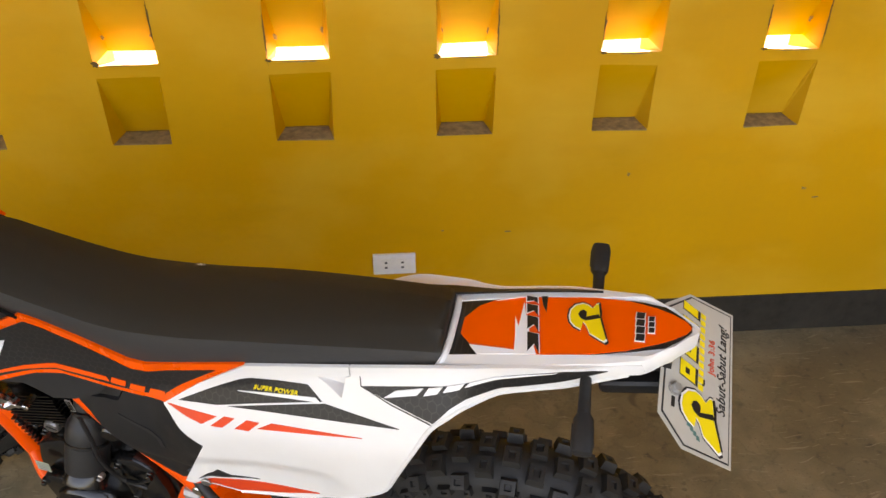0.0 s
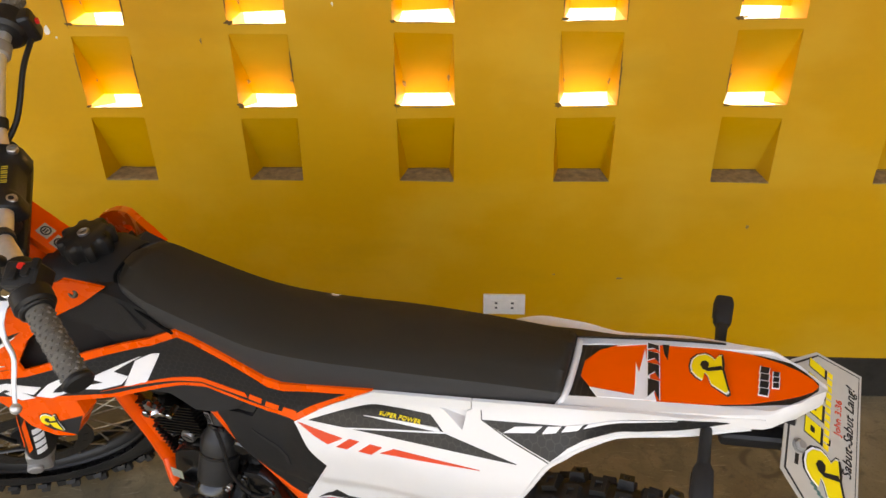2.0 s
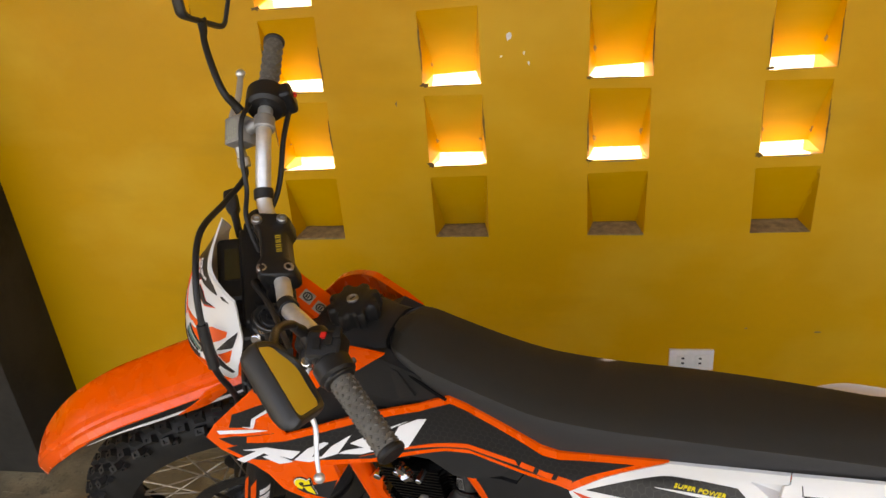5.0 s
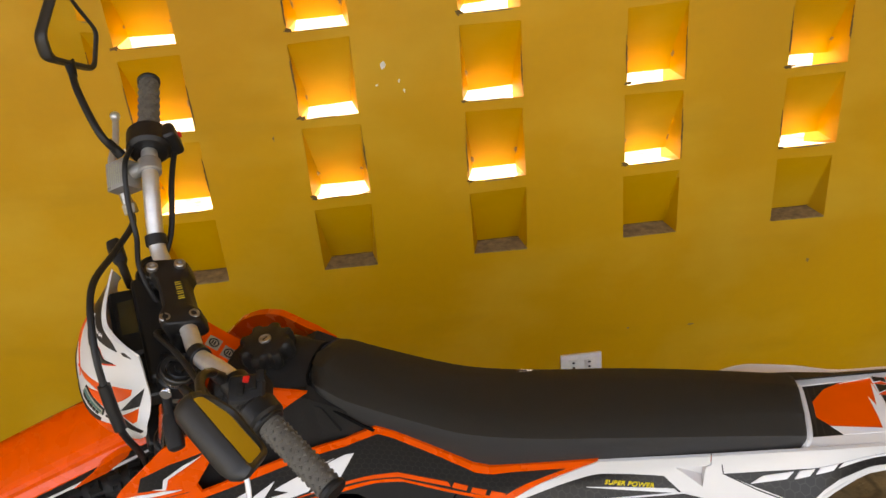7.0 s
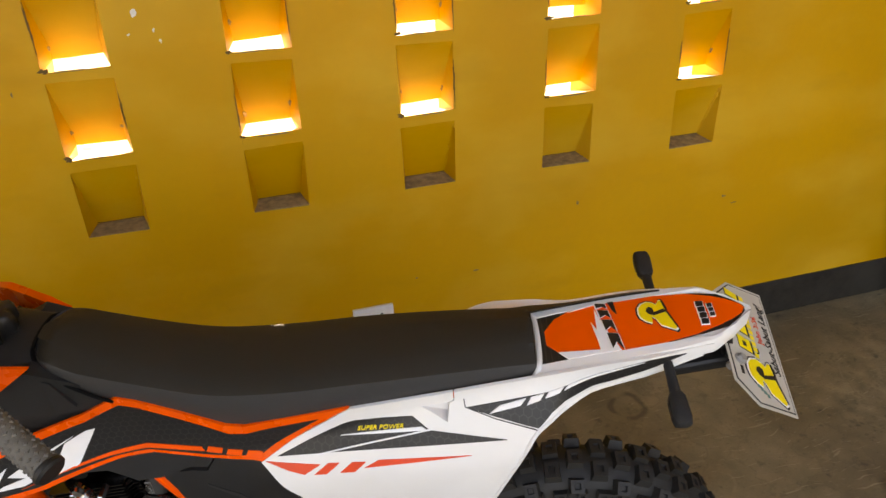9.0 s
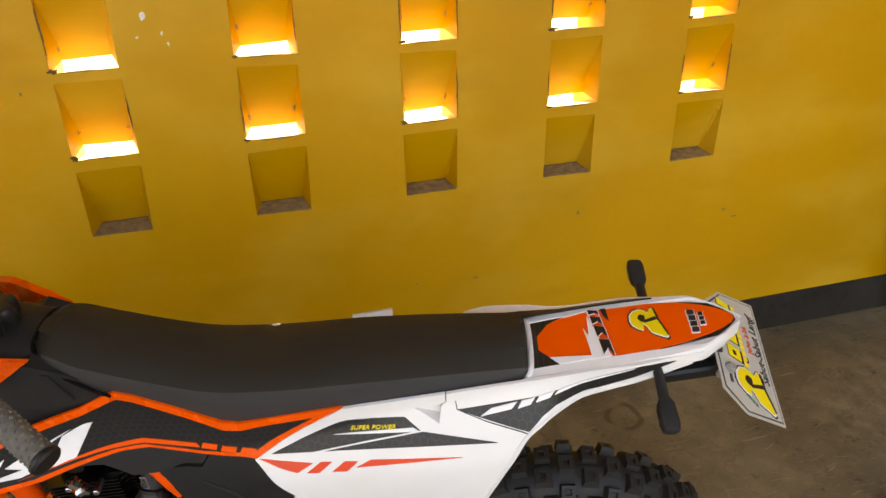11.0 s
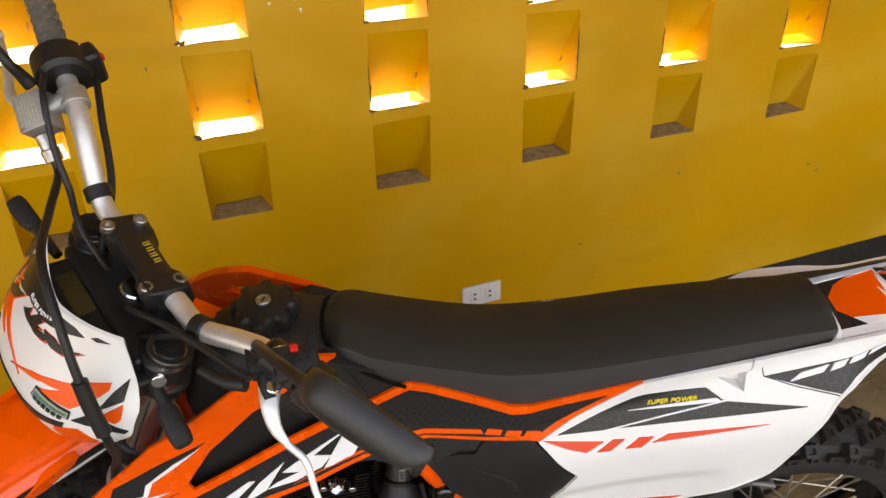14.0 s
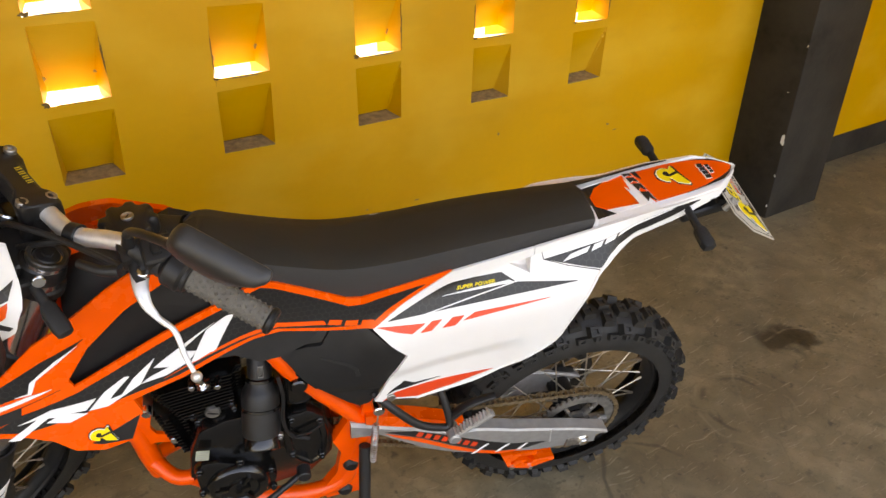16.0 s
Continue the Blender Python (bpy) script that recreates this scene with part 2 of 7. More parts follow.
    for c, r in (((1.185, -0.735, 0.0), 0.1), ((1.27, -0.77, 0.0), 0.07)):
        dd = N("ShaderNodeVectorMath")
        dd.operation = "DISTANCE"
        Lk(warp.outputs["Vector"], dd.inputs[0])
        dd.inputs[1].default_value = c
        s = ramp(dd.outputs["Value"], r * 0.45, r, 0.85, 0.0)
        tint(s, (0.024, 0.018, 0.011))
    # dried ring left by a can, and crescent-shaped scrapes
    for c, r, w, color, amount in (((0.575, -0.3), 0.048, 0.012, (0.06, 0.047, 0.03), 0.75), ((0.735, -0.97), 0.11, 0.01, (0.055, 0.043, 0.028), 0.6), ((0.74, -0.99), 0.15, 0.007, (0.27, 0.225, 0.15), 0.35),
                                   ((0.3, -1.02), 0.12, 0.009, (0.05, 0.04, 0.026), 0.6), ((1.05, -1.12), 0.34, 0.006, (0.28, 0.235, 0.155), 0.3), ((1.45, -0.5), 0.22, 0.006, (0.28, 0.235, 0.155), 0.3), ((0.62, -0.62), 0.09, 0.006, (0.28, 0.235, 0.155), 0.3)):
        dd = N("ShaderNodeVectorMath")
        dd.operation = "DISTANCE"
        Lk(bend.outputs["Vector"], dd.inputs[0])
        dd.inputs[1].default_value = (c[0] + 0.07, c[1] + 0.07, 0)
        off = N("ShaderNodeMath")
        off.operation = "SUBTRACT"
        off.inputs[1].default_value = r
        Lk(dd.outputs["Value"], off.inputs[0])
        ring = N("ShaderNodeMath")
        ring.operation = "ABSOLUTE"
        Lk(off.outputs[0], ring.inputs[0])
        both = N("ShaderNodeMath")
        both.operation = "MULTIPLY"
        Lk(ramp(ring.outputs[0], w * 0.3, w, amount, 0.0), both.inputs[0])
        Lk(ramp(noise_of(9, 3).outputs["Fac"], 0.45, 0.55, 0.0, 1.0), both.inputs[1])
        tint(both.outputs[0], color)
    return m


CONCRETE = floor_mat()
RUBBER = mat("tyre_rubber", (0.0125, 0.0118, 0.011), 0.62, 0, 0.3, 40, 0.3, 300, big=0.45, big_scale=14, second=(0.027, 0.024, 0.02), spec=0.4)
GRIP = mat("grey_grip_rubber", (0.115, 0.104, 0.088), 0.8, 0, 0.2, 90, 0.3, 500)
CHAINMAT = mat("chain_steel", (0.3, 0.22, 0.13), 0.42, 0.85, 0.4, 160, 0.1, 300)
REDPLASTIC = mat("red_switch", (0.7, 0.02, 0.015), 0.35, 0, 0.05, 50)
PLATE = mat("grey_plate_enamel", (0.47, 0.44, 0.38), 0.42, 0.0, 0.05, 40)
PLATEMARK = mat("green_marker", (0.06, 0.16, 0.14), 0.5, 0, 0.1, 50)
PLATEYELLOW = mat("dull_yellow_print", (0.5, 0.36, 0.03), 0.5, 0, 0.1, 90)
SOCKETWHITE = mat("socket_white", (0.74, 0.72, 0.68), 0.4, 0, 0.05, 60)
STICKERGREY = mat("pale_grey_sticker", (0.42, 0.4, 0.36), 0.5, 0, 0.12, 90)
LABELGREY = mat("label_grey", (0.36, 0.38, 0.28), 0.5, 0, 0.1, 90)
GAP = mat("shadow_gap_black", (0.004, 0.004, 0.004), 0.9, 0, 0.1, 50, spec=0.1)
CHIP = mat("bare_plaster_chip", (0.66, 0.64, 0.6), 0.8, 0, 0.1, 90)
LCD = mat("gauge_screen", (0.045, 0.034, 0.012), 0.14, 0, 0.05, 50)
LENS = mat("smoked_lens", (0.016, 0.014, 0.012), 0.35, 0, 0.1, 50)
FORKTUBE = mat("fork_tube", (0.5, 0.46, 0.45), 0.2, 0.95, 0.05, 40)


def mirror_mat():
    m = bpy.data.materials.new("mirror_glass")
    m.use_nodes = True
    b = m.node_tree.nodes["Principled BSDF"]
    b.inputs["Base Color"].default_value = (0.85, 0.86, 0.86, 1)
    b.inputs["Metallic"].default_value, b.inputs["Roughness"].default_value = 1.0, 0.015
    return m


MIRROR = mirror_mat()


# ---- mesh tools ----
def part(name, bm, material, parent=None, label="", m=None, sharp=35):
    """Link a bmesh as one mesh object, under a thing or a part if one is given."""
    bmesh.ops.recalc_face_normals(bm, faces=bm.faces)
    for f in bm.faces:
        f.smooth = True
    me = bpy.data.meshes.new(name)
    bm.to_mesh(me)
    bm.free()
    me.materials.append(material)
    me.set_sharp_from_angle(angle=radians(sharp))
    ob = new(name, me)
    if parent is not None:
        ob.parent = parent
    if m is not None:
        ob.matrix_basis = m
    if label:
        ob["label"] = label
    return ob


def box(bm, size, at=(0, 0, 0), turn=(0, 0, 0), bevel=0.0, seg=2):
    m = pose(*at, *turn) @ Matrix.Diagonal((*size, 1))
    r = bmesh.ops.create_cube(bm, size=1.0, matrix=m)
    if bevel:
        edges = {e for v in r["verts"] for e in v.link_edges}
        bmesh.ops.bevel(bm, geom=list(edges), offset=bevel, segments=seg, affect="EDGES", profile=0.6)
    return bm


def frame_of(d):
    d = Vector(d).normalized()
    a = Vector((0, 0, 1)) if abs(d.z) < 0.9 else Vector((1, 0, 0))
    u = d.cross(a).normalized()
    return u, d.cross(u).normalized()


def cyl(bm, p0, p1, r0, r1=None, n=20, bevel=0.0):
    """A round bar from p0 to p1, its ends bevelled."""
    p0, p1, r1 = Vector(p0), Vector(p1), r0 if r1 is None else r1
    d = (p1 - p0).normalized()
    u, w = frame_of(d)
    stops = [(p0, r0), (p1, r1)]
    if bevel:
        stops = [(p0, r0 - bevel), (p0 + d * bevel, r0), (p1 - d * bevel, r1), (p1, r1 - bevel)]
    rings = [[bm.verts.new(p + r * (u * math.cos(a) + w * math.sin(a))) for a in [2 * math.pi * k / n for k in range(n)]] for p, r in stops]
    for a, b in zip(rings, rings[1:]):
        for k in range(n):
            bm.faces.new((a[k], a[(k + 1) % n], b[(k + 1) % n], b[k]))
    bm.faces.new(rings[0][::-1]), bm.faces.new(rings[-1])
    return bm


def smooth_line(pts, per=8):
    """Catmull-Rom through the points."""
    pts = [Vector(p) for p in pts]
    pts = [2 * pts[0] - pts[1]] + pts + [2 * pts[-1] - pts[-2]]
    out = []
    for a, b, c, d in zip(pts, pts[1:], pts[2:], pts[3:]):
        for k in range(per):
            t = k / per
            out.append(0.5 * (2 * b + (c - a) * t + (2 * a - 5 * b + 4 * c - d) * t * t + (3 * b - a - 3 * c + d) * t ** 3))
    return out + [pts[-2]]


def tube(bm, pts, r, n=12, smooth=True, per=8, flat=1.0):
    """A round bar bent through the points; r a radius or one for each end; flat squeezes it upright."""
    line = smooth_line(pts, per) if smooth else [Vector(p) for p in pts]
    rings, u = [], None
    for i, p in enumerate(line):
        d = (line[min(i + 1, len(line) - 1)] - line[max(i - 1, 0)]).normalized()
        u = frame_of(d)[0] if u is None else (u - d * u.dot(d)).normalized()
        w = d.cross(u)
        f = i / (len(line) - 1)
        rr = r if isinstance(r, (int, float)) else r[0] * (1 - f) + r[1] * f
        rings.append([bm.verts.new(p + rr * (u * math.cos(a) + w * math.sin(a) * flat)) for a in [2 * math.pi * k / n for k in range(n)]])
    for a, b in zip(rings, rings[1:]):
        for k in range(n):
            bm.faces.new((a[k], a[(k + 1) % n], b[(k + 1) % n], b[k]))
    bm.faces.new(rings[0][::-1]), bm.faces.new(rings[-1])
    return bm


def loft(bm, rings, cap=True, closed=True):
    vs = [[bm.verts.new(p) for p in ring] for ring in rings]
    n = len(vs[0])
    for a, b in zip(vs, vs[1:]):
        for k in range(n if closed else n - 1):
            bm.faces.new((a[k], a[(k + 1) % n], b[(k + 1) % n], b[k]))
    if cap:
        bm.faces.new(vs[0][::-1]), bm.faces.new(vs[-1])
    return bm


def lathe(bm, profile, centre, axis, n=48):
    """Turn a profile of (radius, along) round an axis."""
    c, d = Vector(centre), Vector(axis).normalized()
    u, w = frame_of(d)
    rings = [[bm.verts.new(c + d * h + r * (u * math.cos(a) + w * math.sin(a))) for a in [2 * math.pi * k / n for k in range(n)]] for r, h in profile]
    for a, b in zip(rings, rings[1:]):
        for k in range(n):
            bm.faces.new((a[k], a[(k + 1) % n], b[(k + 1) % n], b[k]))
    return bm


def lerp(table, x):
    """Smooth reading of a small table of (x, y) rows."""
    if x <= table[0][0]:
        return table[0][1]
    for (a, p), (b, q) in zip(table, table[1:]):
        if x <= b:
            t = (x - a) / (b - a)
            t = t * t * (3 - 2 * t) * 0.5 + t * 0.5
            return p + (q - p) * t
    return table[-1][1]


def curve(table, x):
    """A smooth curve through a small table of (x, y) rows."""
    if x <= table[0][0]:
        return table[0][1]
    for k in range(len(table) - 1):
        (a, p), (b, q) = table[k], table[k + 1]
        if x <= b:
            slope = lambda i: (table[min(i + 1, len(table) - 1)][1] - table[max(i - 1, 0)][1]) / (table[min(i + 1, len(table) - 1)][0] - table[max(i - 1, 0)][0])
            t, h = (x - a) / (b - a), b - a
            return (2 * t ** 3 - 3 * t * t + 1) * p + (t ** 3 - 2 * t * t + t) * h * slope(k) + (3 * t * t - 2 * t ** 3) * q + (t ** 3 - t * t) * h * slope(k + 1)
    return table[-1][1]


def step01(x):
    x = min(max(x, 0.0), 1.0)
    return x * x * (3 - 2 * x)


def sheet(bm, outline, surface, off, thick, step=0.02):
    """A panel of even thickness whose outline (u, v) is laid on a curved surface(u, v, off)."""
    t = bmesh.new()
    f = t.faces.new([t.verts.new((u, 0, v)) for u, v in outline])
    t.normal_update()
    bmesh.ops.triangulate(t, faces=[f])
    us, ws = [p[0] for p in outline], [p[1] for p in outline]
    for lo, hi, no in ((min(us), max(us), (1, 0, 0)), (min(ws), max(ws), (0, 0, 1))):
        k = math.floor(lo / step) + 1
        while k * step < hi - 1e-5:
            bmesh.ops.bisect_plane(t, geom=t.verts[:] + t.edges[:] + t.faces[:], plane_co=Vector(no) * k * step, plane_no=no, dist=1e-6)
            k += 1
    bmesh.ops.remove_doubles(t, verts=t.verts[:], dist=1e-5)
    r = bmesh.ops.extrude_face_region(t, geom=t.faces[:], use_keep_orig=True)
    low = {v for v in r["geom"] if isinstance(v, bmesh.types.BMVert)}
    for v in t.verts:
        v.co = surface(v.co.x, v.co.z, off - thick if v in low else off)
    vs = {v: bm.verts.new(v.co) for v in t.verts}
    for face in t.faces:
        bm.faces.new([vs[v] for v in face.verts])
    t.free()
    return bm


def letters(name, text, size, material, parent, m, label="", squeeze=1.0, shear=0.0):
    """Raised writing in the built-in font, as a mesh."""
    c = bpy.data.curves.new(name, "FONT")
    c.body, c.size, c.extrude, c.shear, c.align_x, c.align_y = text, size, 0.0003, shear, "CENTER", "CENTER"
    c.resolution_u = 3
    tmp = bpy.data.objects.new("tmp", c)
    me = bpy.data.meshes.new_from_object(tmp)
    bpy.data.objects.remove(tmp)
    me.materials.append(material)
    me.transform(Matrix.Diagonal((squeeze, 1, 1, 1)))
    ob = new(name, me)
    ob.parent, ob.matrix_basis = parent, m
    if label:
        ob["label"] = label
    return ob


# ---- the place ----
COLS = [0.403 * (k - 3) + 0.003 for k in range(6)]
HOLE_W = 0.147
ROWS_Z = [(0.687, 0.863), (0.893, 1.075), (1.102, 1.284), (1.311, 1.493), (1.52, 1.702), (1.73, 1.91)]
WALL_X0, WALL_X1, WALL_H, WALL_T = -6.0, 6.0, 2.45, 0.15


def pierced_wall():
    """The yellow wall: rows of slanted louvre openings over one row of blind recesses."""
    bm = bmesh.new()
    rng = random.Random(4)
    xs = [WALL_X0] + [x for c in COLS for x in (c, c + HOLE_W)] + [WALL_X1]
    zs = [0.0] + [z for r in ROWS_Z for z in r] + [WALL_H]
    inner = {}
    for i, x in enumerate(xs):
        for j, z in enumerate(zs):
            wob = 0.0028 if 0 < i < len(xs) - 1 and 0 < j < len(zs) - 1 else 0
            inner[i, j] = bm.verts.new((x + rng.uniform(-wob, wob) + (0.015 * (z - 0.7) if wob else 0), 0, z + rng.uniform(-wob, wob)))
    hole = lambda i, j: i % 2 == 1 and j % 2 == 1
    for i in range(len(xs) - 1):
        for j in range(len(zs) - 1):
            if not hole(i, j):
                bm.faces.new([inner[k] for k in ((i, j), (i + 1, j), (i + 1, j + 1), (i, j + 1))])
    # outer face: whole but for the low slots of the louvres
    oz = [0.0 - 0.02]
    for n, (z0, z1) in enumerate(ROWS_Z):
        if n:
            oz += [z0 - 0.04, z0 + 0.07]
    oz += [WALL_H]
    outer = {(i, j): bm.verts.new((x, WALL_T, z)) for i, x in enumerate(xs) for j, z in enumerate(oz)}
    for i in range(len(xs) - 1):
        for j in range(len(oz) - 1):
            if not (i % 2 == 1 and j % 2 == 1):
                bm.faces.new([outer[k] for k in ((i, j), (i, j + 1), (i + 1, j + 1), (i + 1, j))])
    deep = 0.066
    hood = 0.06
    for i in range(1, len(xs) - 1, 2):
        for n, (z0, z1) in enumerate(ROWS_Z):
            a, b, c, d = (inner[k] for k in ((i, 2 * n + 1), (i + 1, 2 * n + 1), (i + 1, 2 * n + 2), (i, 2 * n + 2)))
            jit = lambda: rng.uniform(-0.003, 0.003)
            if n == 0:
                p, q = bm.verts.new((a.co.x + 0.016, deep, z0 + 0.006)), bm.verts.new((b.co.x - 0.016, deep, z0 + 0.006 + jit()))
                bm.faces.new((d, c, q, p))
                bm.faces.new((a, d, p)), bm.faces.new((c, b, q))
                continue
            # hood, its upright lip, its underside, the sloping sill and the two cheeks
            lz = z0 + 0.047 + jit()
            e, f = bm.verts.new((a.co.x + 0.017, hood, lz)), bm.verts.new((b.co.x - 0.017, hood, lz + jit()))
            g, h = bm.verts.new((a.co.x + 0.018, hood + 0.003, z0 + 0.014 + jit())), bm.verts.new((b.co.x - 0.018, hood + 0.003, z0 + 0.014 + jit()))
            j0 = 2 * n - 1
            o0, o1, o2, o3 = outer[i, j0], outer[i + 1, j0], outer[i + 1, j0 + 1], outer[i, j0 + 1]
            bm.faces.new((d, c, f, e)), bm.faces.new((e, f, h, g)), bm.faces.new((g, h, o2, o3))
            bm.faces.new((a, o0, o1, b)).material_index = 1
            for quad in ((a, d, e, g), (a, g, o3, o0), (b, h, f, c), (b, o1, o2, h)):
                bm.faces.new(quad)
    wall = part("wall_north", bm, YELLOW, sharp=20)
    wall.data.materials.append(SILL)
    return wall


wall_north = tagged(pierced_wall(), "mustard yellow plastered wall pierced by rows of slanted louvre openings", "wall", kind="structure")

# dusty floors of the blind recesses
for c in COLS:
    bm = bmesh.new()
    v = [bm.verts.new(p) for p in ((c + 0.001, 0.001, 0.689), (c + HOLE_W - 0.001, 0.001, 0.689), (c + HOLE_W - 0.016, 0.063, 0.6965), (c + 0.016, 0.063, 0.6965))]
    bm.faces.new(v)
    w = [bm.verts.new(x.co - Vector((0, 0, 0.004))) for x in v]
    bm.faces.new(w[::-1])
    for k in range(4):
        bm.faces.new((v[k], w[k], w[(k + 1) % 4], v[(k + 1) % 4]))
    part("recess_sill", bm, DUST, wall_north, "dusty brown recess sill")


# lumpy plaster along the fold of each blind recess, and dirt where it meets the sill
for n, c in enumerate(COLS):
    rng = random.Random(n + 80)
    top, foot = Vector((c + HOLE_W + 0.0018, 0.002, 0.856)), Vector((c + HOLE_W - 0.0158, 0.0645, 0.697))
    d = (foot - top).normalized()
    u, w = frame_of(d)
    bm = bmesh.new()
    rings = []
    for i in range(19):
        r = (0.0012 + rng.uniform(0, 0.0055) * (0.35, 1, 0.5, 1, 0.6, 1)[n]) * (0.3 if i in (0, 18) else 1)
        p = top.lerp(foot, i / 18)
        rings.append([p + u * r * math.cos(g) + w * r * math.sin(g) for g in [2 * math.pi * k / 8 for k in range(8)]])
    loft(bm, rings)
    part("plaster_ridge", bm, YELLOW, wall_north, "uneven plaster ridge in the recess")
    bm = bmesh.new()
    tube(bm, [(c + 0.017 + i * 0.0188, 0.0625 + rng.uniform(-0.001, 0.001), 0.698 + rng.uniform(-0.0006, 0.001)) for i in range(7)], 0.0011, 6)
    part("grime_line", bm, GRIMEMAT, wall_north, "brown dirt along the recess sill")


def plain_block(name, lo, hi, material, label, category, bevel=0.0):
    bm = bmesh.new()
    size = [b - a for a, b in zip(lo, hi)]
    box(bm, size, [(a + b) / 2 for a, b in zip(lo, hi)], bevel=bevel)
    return tagged(part(name, bm, material), label, category, kind="structure")


plain_block("floor", (-6, -3.4, -0.12), (6, 0.0, 0.0), CONCRETE, "stained grey-brown concrete garage floor", "floor")
plain_block("pillar_1", (1.785, -0.239, 0), (2.132, 0.02, WALL_H - 0.02), BLACKWALL, "black painted concrete pillar with chipped edge", "pillar", 0.006)
plain_block("pillar_2", (-2.417, -0.239, 0), (-2.07, 0.02, WALL_H - 0.02), BLACKWALL, "black painted concrete pillar beside the yellow wall", "pillar", 0.006)
for n, (a, b) in enumerate(((-6, -2.419), (-2.068, 1.783), (2.134, 6))):
    plain_block("baseboard_%d" % (n + 1), (a, -0.004, 0.0), (b, 0.012, 0.137), BLACKWALL, "black painted skirting band along the wall foot", "baseboard")
# Unseen ceiling, added: its depth shades the wall, its cream warms the bounce.
plain_block("ceiling", (-6.15, -2.1, WALL_H), (6.15, WALL_T, WALL_H + 0.15), CEIL, "unseen cream ceiling added to shade the wall and warm the light", "ceiling")
# Unseen end wall, added to close the west side.
plain_block("added_wall_west", (-6.15, -1.5, 0), (-6, 0, WALL_H), YELLOW, "added yellow side wall, out of view", "wall")
# Unseen wall, added close by to block daylight from the right.
plain_block("added_wall_east", (3.3, -3.4, 0), (3.45, -0.004, WALL_H), YELLOW, "added yellow side wall, out of view", "wall")


def ground_sheet():
    bm = bmesh.new()
    v = [bm.verts.new(p) for p in ((-400, -400, -0.13), (400, -400, -0.13), (400, 400, -0.13), (-400, 400, -0.13))]
    bm.faces.new(v)
    return tagged(part("ground", bm, OUTSIDE), "sunlit pale outdoor ground beyond the garage", "ground", kind="structure")


ground_sheet()


def blob(name, centre, radii, material, parent, label, seed, up=(0, 0, 1), n=14, rough=0.3):
    """A thin flake or spill with an uneven outline, on the floor or on a wall."""
    rng = random.Random(seed)
    bm = bmesh.new()
    up = Vector(up)
    u = Vector((1, 0, 0))
    w = up.cross(u)
    c = Vector(centre)
    ring = []
    for k in range(n):
        a = 2 * math.pi * k / n
        s = 1 + rng.uniform(-rough, rough)
        ring.append(c + u * radii[0] * s * math.cos(a) + w * radii[1] * s * math.sin(a))
    top = [bm.verts.new(p + up * 0.0012) for p in ring]
    low = [bm.verts.new(p - up * 0.001) for p in ring]
    bm.faces.new(top), bm.faces.new(low[::-1])
    for k in range(n):
        bm.faces.new((top[k], low[k], low[(k + 1) % n], top[(k + 1) % n]))
    return part(name, bm, material, parent, label)


for n, (x, z, a, b) in enumerate(((-0.58, 1.211, 0.006, 0.01), (-0.545, 1.17, 0.003, 0.004), (-0.6, 1.165, 0.0025, 0.003), (-0.535, 1.145, 0.003, 0.005), (-1.255, 1.093, 0.009, 0.011), (-1.235, 1.072, 0.002, 0.003))):
    blob("paint_chip", (x, 0, z), (a, b), CHIP, wall_north, "bare pale chip in the paint", n, (0, -1, 0), 9, 0.4)
for n, (x, z, a, b) in enumerate(((0.2, 0.395, 0.008, 0.002), (0.02, 0.405, 0.004, 0.002), (1.02, 0.5, 0.007, 0.004), (1.06, 0.47, 0.009, 0.0025), (0.52, 0.56, 0.004, 0.006), (-0.87, 1.06, 0.002, 0.006))):
    blob("scuff", (x, 0, z), (a, b), DUST, wall_north, "small dark scuff", n + 20, (0, -1, 0), 9, 0.4)


# grime in the lower corners of the louvres and along the sill edges
rng = random.Random(31)
for c in COLS:
    for n, (z0, z1) in enumerate(ROWS_Z[1:]):
        dx = 0.015 * (z0 - 0.7)
        seed = rng.randrange(9999)
        for x in (c + dx + 0.016, c + dx + HOLE_W - 0.016):
            if rng.random() < 0.75:
                z = z0 + rng.uniform(0.036, 0.062)
                y = 0.06 * (z1 - z) / (z1 - z0 - 0.031)
                blob("grime", (x, y - 0.001, z), (rng.uniform(0.002, 0.005), rng.uniform(0.003, 0.011)), DUST, wall_north, "brown grime spot", seed + int(x * 100), (0, -0.93, -0.37), 11, 0.5)
        blob("grime", (c + dx + HOLE_W * rng.uniform(0.42, 0.58), 0.0005, z0 - 0.002), (HOLE_W * rng.uniform(0.25, 0.38), 0.0016), DUST, wall_north, "brown grime along the sill edge", seed, (0, -1, 0), 26, 0.3)

        for x in (c + dx, c + dx + HOLE_W):
            if n < 4 and rng.random() < 0.7:
                blob("grime", (x + 0.001, 0.0, z0 + rng.uniform(0.05, 0.1)), (rng.uniform(0.0012, 0.002), rng.uniform(0.03, 0.06)), GRIMEMAT, wall_north, "brown grime on the opening's edge", seed + 7, (0, -1, 0), 30, 0.45)
        blob("grime", (c + dx + 0.004, 0.0006, z0 + 0.002), (rng.uniform(0.006, 0.011), rng.uniform(0.003, 0.006)), GRIMEMAT, wall_north, "brown grime in the corner", seed + 9, (0, -1, 0), 15, 0.5)


